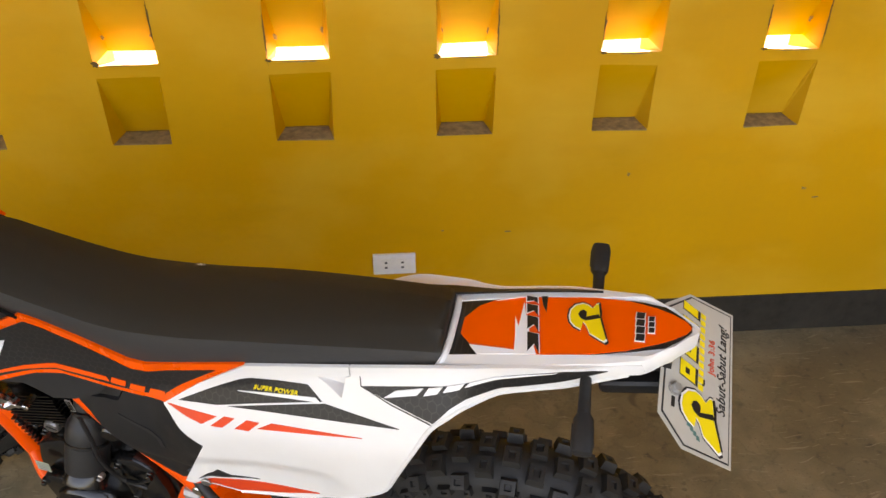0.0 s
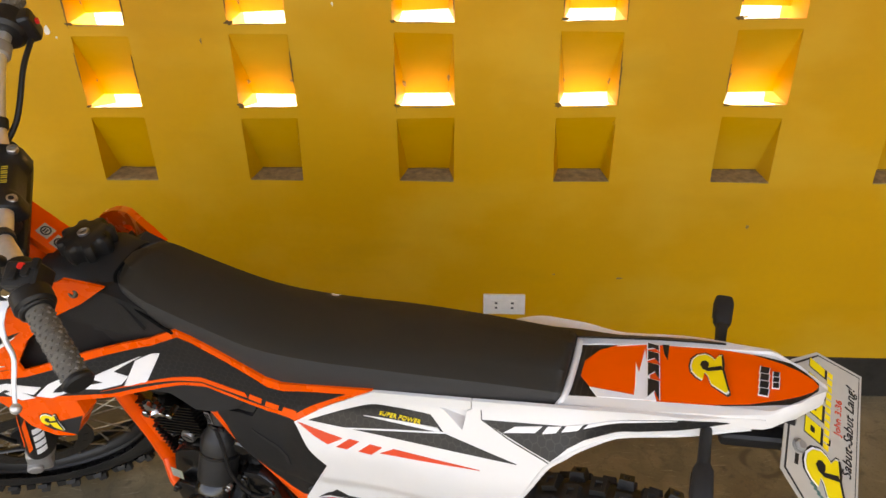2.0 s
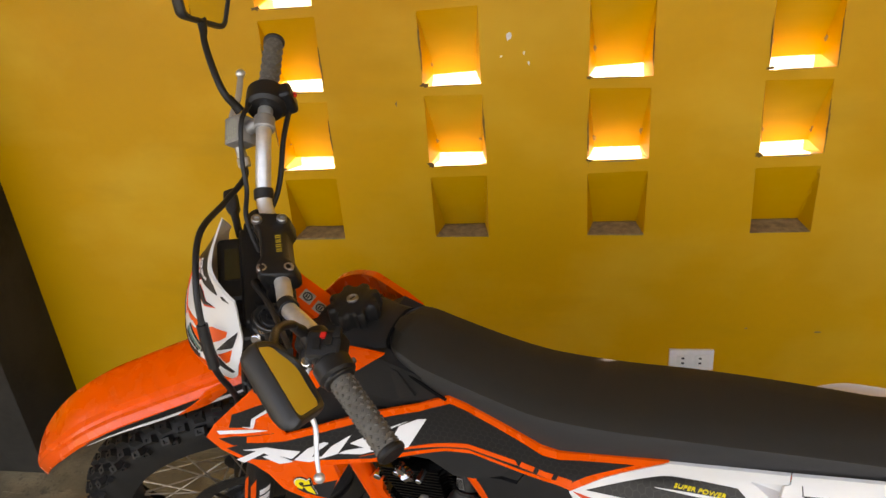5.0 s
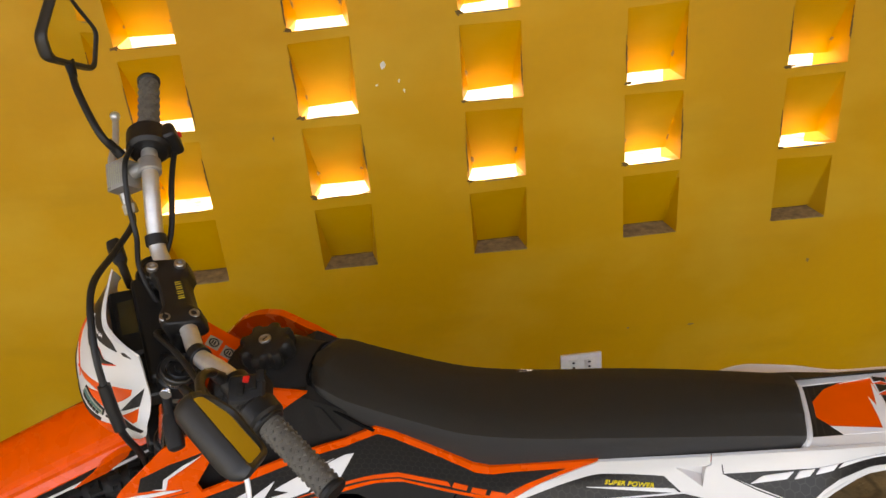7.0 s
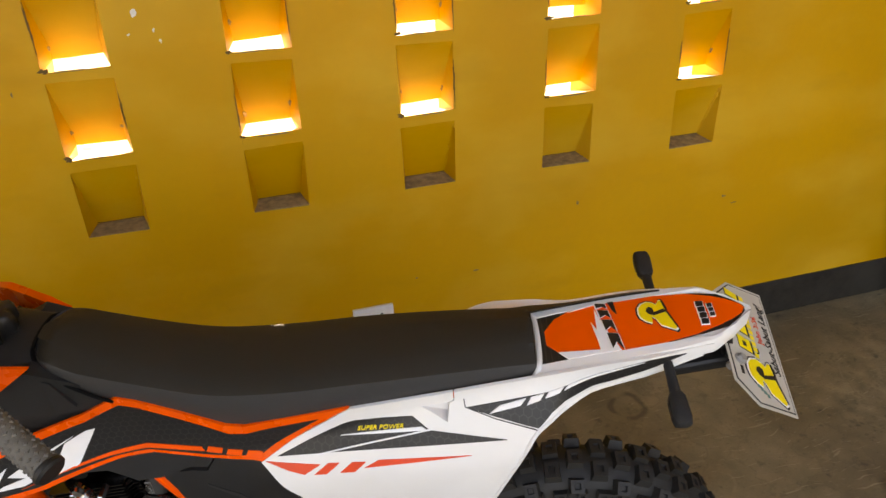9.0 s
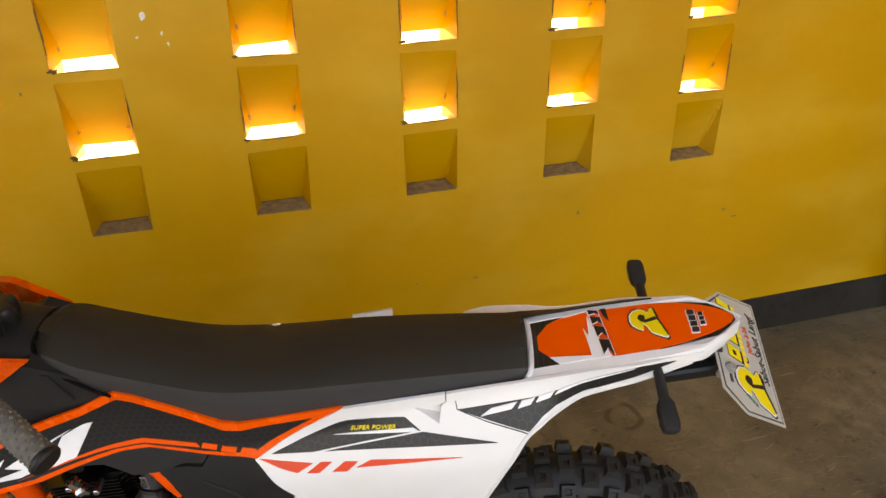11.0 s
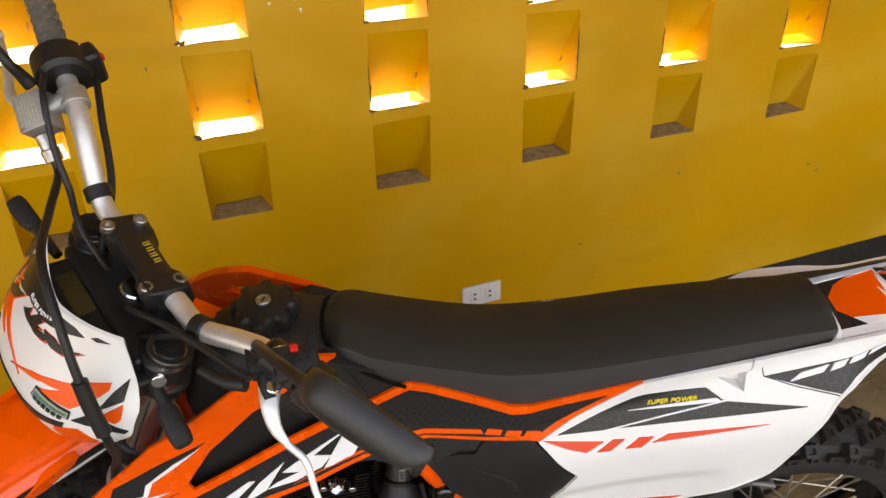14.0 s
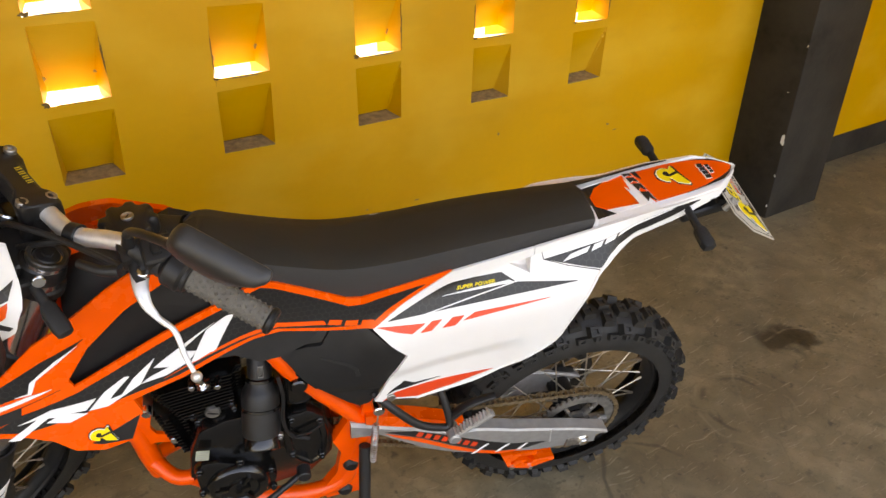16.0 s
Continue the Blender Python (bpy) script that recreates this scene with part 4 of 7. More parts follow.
# frame
def frame_tubes():
    bm = bmesh.new()
    for s in (-1, 1):
        tube(bm, [(-0.96, s * 0.02, 0.86), (-0.84, s * 0.03, 0.84), (-0.74, s * 0.026, 0.81), (-0.69, s * 0.04, 0.752), (-0.6595, s * 0.05, 0.705), (-0.6275, s * 0.055, 0.645), (-0.592, s * 0.056, 0.593), (-0.55, s * 0.06, 0.54), (-0.51, s * 0.066, 0.488), (-0.502, s * 0.072, 0.45), (-0.52, s * 0.066, 0.37), (-0.545, s * 0.068, 0.29), (-0.62, s * 0.07, 0.265), (-0.74, s * 0.062, 0.285), (-0.79, s * 0.055, 0.33), (-0.838, s * 0.052, 0.375)], 0.0175, 14)
        tube(bm, [(-0.835, s * 0.052, 0.373), (-0.875, s * 0.04, 0.368), (-0.912, s * 0.008, 0.385)], 0.0152, 14)
        tube(bm, [(-0.72, s * 0.055, 0.78), (-0.45, s * 0.05, 0.8), (-0.2, s * 0.045, 0.86), (0.02, s * 0.04, 0.9)], 0.0105, 10)
        tube(bm, [(-0.515, s * 0.06, 0.54), (-0.35, s * 0.052, 0.68), (-0.15, s * 0.046, 0.85)], 0.0105, 10)
        casting = lambda u, v, off: Vector((u, s * (0.07 + off), v))
        sheet(bm, [(-0.535, 0.5), (-0.485, 0.495), (-0.472, 0.44), (-0.492, 0.375), (-0.495, 0.3), (-0.515, 0.245), (-0.585, 0.242), (-0.59, 0.28), (-0.56, 0.33), (-0.55, 0.4), (-0.565, 0.44)], casting, 0.009, 0.022, 0.04)
        sheet(bm, [(-0.5, 0.55), (-0.475, 0.56), (-0.462, 0.535), (-0.475, 0.5), (-0.51, 0.5)], casting, 0.006, 0.012, 0.04)
    tube(bm, [(-0.908, 0, 0.345), (-0.918, 0, 0.4), (-0.926, 0, 0.47), (-0.944, 0, 0.555), (-0.965, 0, 0.7), (-0.975, 0, 0.85)], 0.02, 16)
    cyl(bm, (-1.0, 0, 0.98), (-0.95, 0, 0.8), 0.034, n=20, bevel=0.004)
    root = part("frame", bm, ORANGEPAINT, bike, "orange painted tubular steel frame")
    for x, z in ((-0.531, 0.352), (-0.545, 0.262)):
        bm = bmesh.new()
        cyl(bm, (x, -0.075, z), (x, -0.088, z), 0.017, 0.014, 18, 0.003)
        part("rubber_cap", bm, BLACK, root, "round black plug")
    bm = bmesh.new()
    flat = lambda u, v, off: Vector((u, off, v))
    sheet(bm, [(-0.93, 0.52), (-0.898, 0.56), (-0.889, 0.545), (-0.9, 0.5), (-0.892, 0.478), (-0.86, 0.468), (-0.852, 0.455), (-0.86, 0.444), (-0.9, 0.452), (-0.925, 0.44)], flat, -0.004, 0.008, 0.05)
    part("engine_bracket", bm, ORANGEPAINT, root)
    for x, z in ((-0.862, 0.456), (-0.897, 0.548)):
        bm = bmesh.new()
        cyl(bm, (x, 0.0, z), (x, -0.02, z), 0.009, n=6, bevel=0.001)
        part("bolt", bm, CHROME, root)


frame_tubes()


def head_gusset():
    bm = bmesh.new()
    box(bm, (0.15, 0.056, 0.02), (-0.935, 0.02, 0.948), (0, 39, 0), 0.004)
    root = part("head_gusset", bm, ORANGEPAINT, bike, "orange frame gusset with two inspection stickers")
    for x, y, z in ((-0.943, 0.016, 0.967), (-0.921, 0.012, 0.949)):
        bm = bmesh.new()
        box(bm, (0.022, 0.022, 0.0012), (x, y, z), (0, 39, 0))
        st = part("sticker", bm, STICKERGREY, root, "pale square inspection sticker")
        bm = bmesh.new()
        lathe(bm, [(0.0062, 0.0008), (0.0062, 0.0014), (0.0085, 0.0014), (0.0085, 0.0008)], (x, y, z), (0.63, 0, 0.777), 20)
        part("print_ring", bm, INK, st)
        for d in (-0.0025, 0.0015):
            bm = bmesh.new()
            box(bm, (0.0024, 0.008, 0.0006), (x + d * 0.777 + 0.0006, y, z - d * 0.63 + 0.0008), (0, 39, 0))
            part("print_bar", bm, INK, st)


head_gusset()


# engine
def boss(bm, outline, y0, y1, chamfer=0.005, lip=0.0):
    """A cast cover with a rounded outline, from depth y0 out to y1, its edge chamfered in two steps."""
    pts = [Vector((x, 0, z)) for x, z in smooth_loop(outline)]
    c = sum(pts, Vector()) / len(pts)
    def ring(d, y):
        out = []
        n = len(pts)
        for k, p in enumerate(pts):
            t = (pts[(k + 1) % n] - pts[k - 1]).normalized()
            nrm = Vector((-t.z, 0, t.x))
            nrm = nrm if nrm.dot(c - p) > 0 else -nrm
            out.append((p.x + nrm.x * d, y, p.z + nrm.z * d))
        return out
    s = 1 if y1 > y0 else -1
    rings = [ring(0, y0), ring(0, y1 - s * chamfer), ring(chamfer * 0.3, y1 - s * chamfer * 0.3), ring(chamfer, y1)]
    if lip:
        rings += [ring(chamfer + 0.005, y1), ring(chamfer + 0.008, y1 - s * lip)]
    return loft(bm, rings)


def smooth_loop(pts, per=4):
    P = [Vector((x, 0, z)) for x, z in pts]
    n, out = len(P), []
    for k in range(n):
        a, b, c, d = P[k - 1], P[k], P[(k + 1) % n], P[(k + 2) % n]
        for i in range(per):
            t = i / per
            q = 0.5 * (2 * b + (c - a) * t * 0.8 + (2 * a - 5 * b + 4 * c - d) * t * t + (3 * b - a - 3 * c + d) * t ** 3)
            q = q * 0.6 + (b + (c - b) * t) * 0.4
            out.append((q.x, q.z))
    return out


def engine():
    bm = bmesh.new()
    boss(bm, [(-0.82, 0.315), (-0.845, 0.37), (-0.835, 0.45), (-0.81, 0.52), (-0.76, 0.545), (-0.66, 0.55), (-0.585, 0.53), (-0.562, 0.47), (-0.565, 0.39), (-0.61, 0.33), (-0.7, 0.305)], 0.06, -0.062, 0.006)
    boss(bm, [(-0.82, 0.33), (-0.84, 0.4), (-0.8, 0.5), (-0.6, 0.5), (-0.58, 0.42), (-0.62, 0.34)], 0.05, 0.095, 0.01)
    root = part("engine", bm, ENGINE, bike, "glossy black painted single-cylinder engine")

    def bolt(x, z, y, r=0.0055, parent=root, material=ENGINE):
        b = bmesh.new()
        cyl(b, (x, y + 0.006, z), (x, y - 0.003, z), r * 1.5, n=14, bevel=0.001)
        cyl(b, (x, y - 0.003, z), (x, y - 0.008, z), r, n=6, bevel=0.0008)
        part("cover_bolt", b, material, parent)

    # alternator cover: a stepped round cover in a long cast flange
    bm = bmesh.new()
    boss(bm, [(-0.828, 0.36), (-0.832, 0.425), (-0.815, 0.45), (-0.79, 0.452), (-0.745, 0.43), (-0.705, 0.41), (-0.68, 0.37), (-0.69, 0.325), (-0.74, 0.3), (-0.8, 0.31)], -0.06, -0.084, 0.008)
    lathe(bm, [(0.062, -0.08), (0.06, -0.091), (0.055, -0.096), (0.04, -0.098), (0.037, -0.094), (0.022, -0.094), (0.02, -0.099), (0.012, -0.1), (0.0001, -0.1)], (-0.755, 0, 0.37), (0, 1, 0), 40)
    cov = part("alternator_cover", bm, ENGINE, root, "round black alternator cover")
    for x, z in ((-0.822, 0.43), (-0.825, 0.36), (-0.745, 0.44), (-0.69, 0.395), (-0.69, 0.335), (-0.79, 0.305)):
        bolt(x, z, -0.084, 0.005, cov)
    for k in range(3):
        bm = bmesh.new()
        a = radians(60 + k * 120)
        d = Vector((math.cos(a), 0, math.sin(a)))
        c = Vector((-0.755, -0.099, 0.37))
        tube(bm, [c + d * 0.02, c + d * 0.046], 0.004, 8, False)
        part("cover_rib", bm, ENGINE, cov)
    # the cylinder and its cover stand further in than the alternator
    back = Vector((-0.005, 0.04, -0.058))
    bm = bmesh.new()
    boss(bm, [(-0.812, 0.46), (-0.816, 0.52), (-0.812, 0.585), (-0.79, 0.592), (-0.735, 0.58), (-0.725, 0.53), (-0.735, 0.47), (-0.77, 0.448)], -0.05, -0.076, 0.007)
    plate = part("case_cover", bm, ENGINE, root, "black cast crankcase cover")
    plate.location = back
    for x, z in ((-0.805, 0.58), (-0.74, 0.574), (-0.73, 0.5), (-0.735, 0.54)):
        bolt(x, z, -0.076, 0.0045, plate)
    for z, x0, x1 in ((0.555, -0.805, -0.735), (0.52, -0.8, -0.745), (0.545, -0.8, -0.735)):
        bm = bmesh.new()
        tube(bm, [(x0, -0.077, z - 0.004), ((x0 + x1) / 2, -0.078, z + 0.003), (x1, -0.077, z)], 0.0022, 6)
        part("cast_rib", bm, ENGINE, plate)
    # upright starter motor with its round end cap
    top, low = Vector((-0.682, -0.012, 0.664)), Vector((-0.697, -0.086, 0.525))
    d = (low - top).normalized()
    bm = bmesh.new()
    long = (low - top).length
    lathe(bm, [(0.0001, 0), (0.021, 0), (0.0225, 0.003), (0.0225, 0.05), (0.0255, 0.053), (0.0265, 0.062), (0.032, 0.07), (0.0345, 0.08), (0.035, 0.095), (0.035, long), (0.0001, long)], top, d, 32)
    st = part("starter_motor", bm, BLACK, root, "upright black starter motor with round end cap")
    for t, r in ((0.045, 0.0262), (0.1, 0.0362)):
        bm = bmesh.new()
        c = top + d * t
        cyl(bm, c, c + d * 0.009, r, n=30, bevel=0.002)
        part("collar", bm, ENGINE, st)
    bm = bmesh.new()
    e = (d + Vector((0, -0.75, 0))).normalized()
    lathe(bm, [(0.0001, -0.02), (0.03, -0.02), (0.034, -0.012), (0.035, 0.012), (0.0335, 0.017), (0.029, 0.0185), (0.027, 0.0165), (0.0001, 0.0165)], Vector((-0.698, -0.095, 0.512)), e, 36)
    part("end_cap", bm, ENGINE, st, "round black cap with a raised rim")
    for x, z, y, tilt in ((-0.683, 0.668, -0.062, 3), (-0.632, 0.578, -0.062, -4)):
        bm = bmesh.new()
        box(bm, (0.0095, 0.001, 0.03), (x, y, z), (0, tilt, 0))
        lab = part("label", bm, SATIN, root, "small worn pale label")
        bm = bmesh.new()
        for k in range(4):
            box(bm, (0.0012, 0.0006, 0.025), (x - 0.0033 + k * 0.0022, y - 0.0008, z), (0, tilt, 0))
        part("print_bar", bm, ENGINE, lab)
    # clamp screws and the wire along the starter
    bolt(-0.664, 0.525, -0.1, 0.004, st, STEEL)
    bm = bmesh.new()
    tube(bm, [(-0.655, -0.08, 0.67), (-0.65, -0.088, 0.62), (-0.655, -0.09, 0.56), (-0.645, -0.085, 0.5), (-0.61, -0.08, 0.47)], 0.0035, 8)
    part("wire", bm, BLACK, root)
    # sprocket cover
    bm = bmesh.new()
    boss(bm, [(-0.655, 0.415), (-0.66, 0.48), (-0.65, 0.545), (-0.61, 0.555), (-0.58, 0.53), (-0.572, 0.47), (-0.576, 0.4), (-0.61, 0.37)], -0.05, -0.079, 0.008, 0.003)
    sp = part("sprocket_cover", bm, ENGINE, root, "black front sprocket cover")
    for x, z in ((-0.645, 0.425), (-0.588, 0.405), (-0.588, 0.52), (-0.64, 0.535)):
        bolt(x, z, -0.079, 0.005, sp)
    bm = bmesh.new()
    tube(bm, [(-0.64, -0.083, 0.49), (-0.61, -0.086, 0.5), (-0.585, -0.083, 0.515)], 0.004, 8)
    part("cast_rib", bm, ENGINE, sp)
    # carburettor and intake behind the starter
    bm = bmesh.new()
    boss(bm, [(-0.645, 0.57), (-0.645, 0.65), (-0.62, 0.665), (-0.585, 0.65), (-0.58, 0.59), (-0.61, 0.565)], 0.02, -0.07, 0.008)
    cyl(bm, (-0.625, -0.03, 0.66), (-0.622, -0.03, 0.72), 0.026, n=24, bevel=0.004)
    cyl(bm, (-0.62, -0.06, 0.63), (-0.62, -0.082, 0.63), 0.016, n=20, bevel=0.003)
    part("carburettor", bm, ENGINE, root, "black carburettor")
    bm = bmesh.new()
    tube(bm, [(-0.6, -0.03, 0.63), (-0.56, -0.03, 0.65), (-0.53, -0.03, 0.67)], 0.03, 20)
    part("intake_boot", bm, BLACKFLAT, root)
    # cylinder, its fins and the head
    axis = Vector((-0.2, 0, 1)).normalized()
    foot = Vector((-0.765, 0, 0.53)) + back * 0.85
    tip = -math.degrees(math.atan2(0.2, 1))
    bm = bmesh.new()
    cyl(bm, foot, foot + axis * 0.2, 0.046, n=28)
    part("cylinder", bm, ENGINE, root)
    rng = random.Random(8)

    def fin(c, a, b, bite=0.0):
        bm = bmesh.new()
        box(bm, (2 * a, 2 * b, 0.0028), (0, 0, 0))
        edges = [e for e in bm.edges if abs((e.verts[0].co - e.verts[1].co).normalized().z) > 0.9]
        bmesh.ops.bevel(bm, geom=edges, offset=0.018, segments=3, affect="EDGES")
        bmesh.ops.transform(bm, matrix=pose(*c, 0, tip, 0), verts=bm.verts)
        part("cooling_fin", bm, ENGINE, root)

    for k in range(11):
        fin(foot + axis * (0.075 + k * 0.0092) + Vector((0.0 if k < 9 else 0.004, 0, 0)), 0.066 + 0.0018 * k, 0.076 + 0.0006 * k)
    for k in range(12):
        c = Vector((-0.838, 0, 0.49)) + back * 0.9 + axis * (k * 0.0098)
        fin(c, 0.024, 0.072)
    bm = bmesh.new()
    box(bm, (0.12, 0.11, 0.05), foot + axis * 0.205, (0, tip, 0), 0.012, 3)
    part("cylinder_head", bm, ENGINE, root)
    bm = bmesh.new()
    cyl(bm, foot + axis * 0.2 - Vector((0, 0.07, 0)), foot + axis * 0.2 + Vector((0, 0.07, 0)), 0.024, n=20, bevel=0.004)
    part("cam_cover", bm, ENGINE, root)
    # timing plug and head bolts
    p = Vector((-0.779, -0.042, 0.554))
    bm = bmesh.new()
    lathe(bm, [(0.0145, 0.012), (0.0145, 0.0), (0.0125, -0.004), (0.0045, -0.004), (0.004, -0.0025), (0.0001, -0.0025)], p, (0, 1, 0), 24)
    plug = part("timing_plug", bm, STEEL, root, "slotted steel timing plug")
    bm = bmesh.new()
    box(bm, (0.02, 0.0015, 0.003), p + Vector((0, -0.0042, 0)), (0, 20, 0))
    part("plug_slot", bm, INK, plug)
    for x, z in ((-0.735, 0.602), (-0.812, 0.602), (-0.738, 0.625)):
        bolt(x + back.x, z + back.z, -0.076 + back.y, 0.005, root, ENGINE)
    bm = bmesh.new()
    lathe(bm, [(0.004, -0.022), (0.0065, -0.02), (0.0065, -0.006), (0.013, -0.005), (0.013, 0.006), (0.007, 0.008), (0.007, 0.03), (0.005, 0.034)], (-0.78, -0.0725, 0.671), (-0.15, -0.35, 1), 6)
    part("spark_plug", bm, CHROME, root, "bright spark plug")
    for x, z in ((-0.758, 0.661), (-0.8, 0.668)):
        bm = bmesh.new()
        cyl(bm, (x, -0.05, z), (x, -0.076, z), 0.006, n=6, bevel=0.001)
        part("head_bolt", bm, CHROME, root)
    bm = bmesh.new()
    box(bm, (0.024, 0.001, 0.03), (-0.81, -0.0775, 0.474), (0, 12, 0))
    lab = part("label", bm, LABELGREY, root, "small grey printed label")
    bm = bmesh.new()
    for k in range(4):
        box(bm, (0.018, 0.0006, 0.0022), (-0.81 + 0.002 * (k - 1.5), -0.0785, 0.474 + (k - 1.5) * 0.0065), (0, 12, 0))
    part("print_bar", bm, SATIN, lab)
    # exhaust header on the far side and the gear pedal
    bm = bmesh.new()
    tube(bm, [(-0.85, 0.01, 0.66), (-0.91, 0.03, 0.62), (-0.92, 0.07, 0.5), (-0.85, 0.1, 0.4), (-0.6, 0.12, 0.45), (-0.4, 0.13, 0.6)], 0.019, 14)
    part("exhaust_pipe", bm, STEEL, bike, "steel exhaust header pipe")
    bm = bmesh.new()
    tube(bm, [(-0.63, -0.09, 0.375), (-0.66, -0.11, 0.372), (-0.72, -0.13, 0.345), (-0.76, -0.135, 0.32)], 0.0065, 10)
    cyl(bm, (-0.628, -0.078, 0.375), (-0.628, -0.105, 0.375), 0.014, n=14, bevel=0.002)
    cyl(bm, (-0.76, -0.12, 0.32), (-0.76, -0.165, 0.32), 0.0085, n=12, bevel=0.002)
    part("gear_pedal", bm, BLACK, bike, "black gear change pedal")


engine()


def stand_and_pegs():
    bm = bmesh.new()
    tube(bm, [(-0.505, -0.1, 0.44), (-0.512, -0.135, 0.36), (-0.53, -0.22, 0.19), (-0.545, -0.29, 0.062)], 0.012, 12)
    box(bm, (0.06, 0.045, 0.01), (-0.548, -0.295, 0.064), (-11, 0, 0), 0.003)
    root = part("side_stand", bm, BLACK, bike, "black side stand, folded out")
    bm = bmesh.new()
    pts = []
    for k in range(161):
        a = k * 2 * math.pi / 10
        t = k / 160
        c = Vector((-0.485, -0.11, 0.515)).lerp(Vector((-0.492, -0.118, 0.412)), t)
        pts.append(c + Vector((math.cos(a) * 0.0062, math.sin(a) * 0.0062, 0)))
    tube(bm, pts, 0.0014, 5, False)
    tube(bm, [(-0.4785, -0.1, 0.548), (-0.4815, -0.108, 0.53), (-0.485, -0.11, 0.513)], 0.0016, 6)
    part("return_spring", bm, STEEL, root, "silver coil spring")
    bm = bmesh.new()
    cyl(bm, (-0.478, -0.08, 0.55), (-0.478, -0.108, 0.55), 0.0115, n=14, bevel=0.002)
    part("bolt", bm, CHROME, bike)
    for s in (-1, 1):
        bm = bmesh.new()
        tube(bm, [(-0.488, s * 0.09, 0.592), (-0.45, s * 0.115, 0.56), (-0.405, s * 0.125, 0.515), (-0.36, s * 0.125, 0.49), (-0.34, s * 0.123, 0.492), (-0.345, s * 0.105, 0.53), (-0.365, s * 0.07, 0.59)], 0.0082, 12)
        br = part("footpeg_bracket", bm, BLACK, bike, "black bent footpeg bracket")
        bm = bmesh.new()
        p0, p1 = Vector((-0.335, s * 0.142, 0.478)), Vector((-0.262, s * 0.146, 0.538))
        d = (p1 - p0).normalized()
        tube(bm, [p0, p1], 0.0085, 8, False, flat=0.8)
        cyl(bm, p0 - Vector((0, s * 0.03, 0)), p0 + Vector((0, s * 0.012, 0)), 0.013, n=16, bevel=0.003)
        peg = part("footpeg", bm, SATIN, br, "folded serrated silver footpeg")
        bm = bmesh.new()
        comb = lambda u, v, off: p0 + d * u + Vector((-0.55, 0, 0.83)) * v + Vector((0, s * off, 0))
        ridge = [(0.0, 0.002)]
        for k in range(11):
            ridge += [(0.006 + k * 0.0078, 0.007), (0.0085 + k * 0.0078, 0.0145), (0.0115 + k * 0.0078, 0.0145), (0.0125 + k * 0.0078, 0.007)]
        sheet(bm, ridge + [(0.092, 0.002)], comb, 0.008, 0.016, 0.5)
        part("peg_comb", bm, SILVER, br, "toothed silver edge of the footpeg")
    bm = bmesh.new()
    tube(bm, [(-0.335, -0.115, 0.505), (-0.303, -0.12, 0.542), (-0.251, -0.12, 0.556)], (0.012, 0.008), 10, flat=0.6)
    part("heel_guard", bm, BLACK, bike)


stand_and_pegs()


# bodywork
def skin(name, outline, material, s, off=0.0, thick=0.004, label="", parent=None, step=0.01, surface=None):
    bm = bmesh.new()
    sheet(bm, outline, surface or side_skin(s), off, thick, step)
    return part(name, bm, material, parent or bike, label)


SHROUD = [(-1.121, 0.753), (-1.095, 0.785), (-0.985, 0.887), (-0.944, 0.909), (-0.876, 0.952), (-0.806, 0.985), (-0.75, 0.968), (-0.797, 0.936), (-0.86, 0.905), (-0.919, 0.856), (-0.957, 0.804), (-0.952, 0.79), (-0.823, 0.832), (-0.72, 0.862),
          (-0.666, 0.89), (-0.64, 0.882), (-0.527, 0.824), (-0.501, 0.82), (-0.345, 0.854), (-0.483, 0.755), (-0.562, 0.765), (-0.64, 0.778), (-0.685, 0.772), (-0.801, 0.741), (-0.913, 0.73), (-1.027, 0.722), (-1.09, 0.735)]
# the far shroud stands lower at the tank
SHROUD_RIGHT = [{(-0.876, 0.952): (-0.885, 0.93), (-0.806, 0.985): (-0.8, 0.938), (-0.75, 0.968): (-0.765, 0.93), (-0.797, 0.936): (-0.805, 0.915), (-0.86, 0.905): (-0.86, 0.895)}.get(p, p) for p in SHROUD]
# a slot near its inner edge, entered by a hairline cut
SLOT = [(-0.899, 0.8693), (-0.897, 0.875), (-0.882, 0.891), (-0.893, 0.8975), (-0.915, 0.889), (-0.934, 0.877), (-0.8975, 0.8748), (-0.8995, 0.8691)]
SHROUD_RIGHT = [q for p in SHROUD_RIGHT for q in (SLOT + [p] if p == (-0.919, 0.856) else [p])]
SHROUD_LOW = [(-1.04, 0.721), (-0.913, 0.731), (-0.88, 0.727), (-0.872, 0.7), (-0.9, 0.655), (-0.935, 0.655), (-0.975, 0.672), (-1.0, 0.7)]
# the outline runs down the panel joint and round a three-cornered recess
WHITE_PANEL = [(-0.345, 0.852), (-0.1985, 0.8825), (-0.1985, 0.8675), (-0.205, 0.864), (-0.244, 0.8548), (-0.2075, 0.8398), (-0.204, 0.8628), (-0.197, 0.867), (-0.197, 0.8828), (-0.085, 0.908), (0.02, 0.931), (0.1, 0.944), (0.148, 0.95)]
PANEL_EDGE = [(p.x, p.y) for p in smooth_line([(x, z, 0) for x, z in ((0.153, 0.938), (0.1, 0.918), (0.041, 0.897), (-0.01, 0.877), (-0.05, 0.866), (-0.067, 0.857), (-0.082, 0.846), (-0.095, 0.829), (-0.115, 0.79), (-0.134, 0.745), (-0.152, 0.705), (-0.185, 0.677), (-0.234, 0.641), (-0.285, 0.605), (-0.339, 0.583), (-0.404, 0.565))], 3)]
WHITE_PANEL += PANEL_EDGE + [(-0.45, 0.574), (-0.487, 0.589), (-0.4275, 0.7), (-0.485, 0.754)]
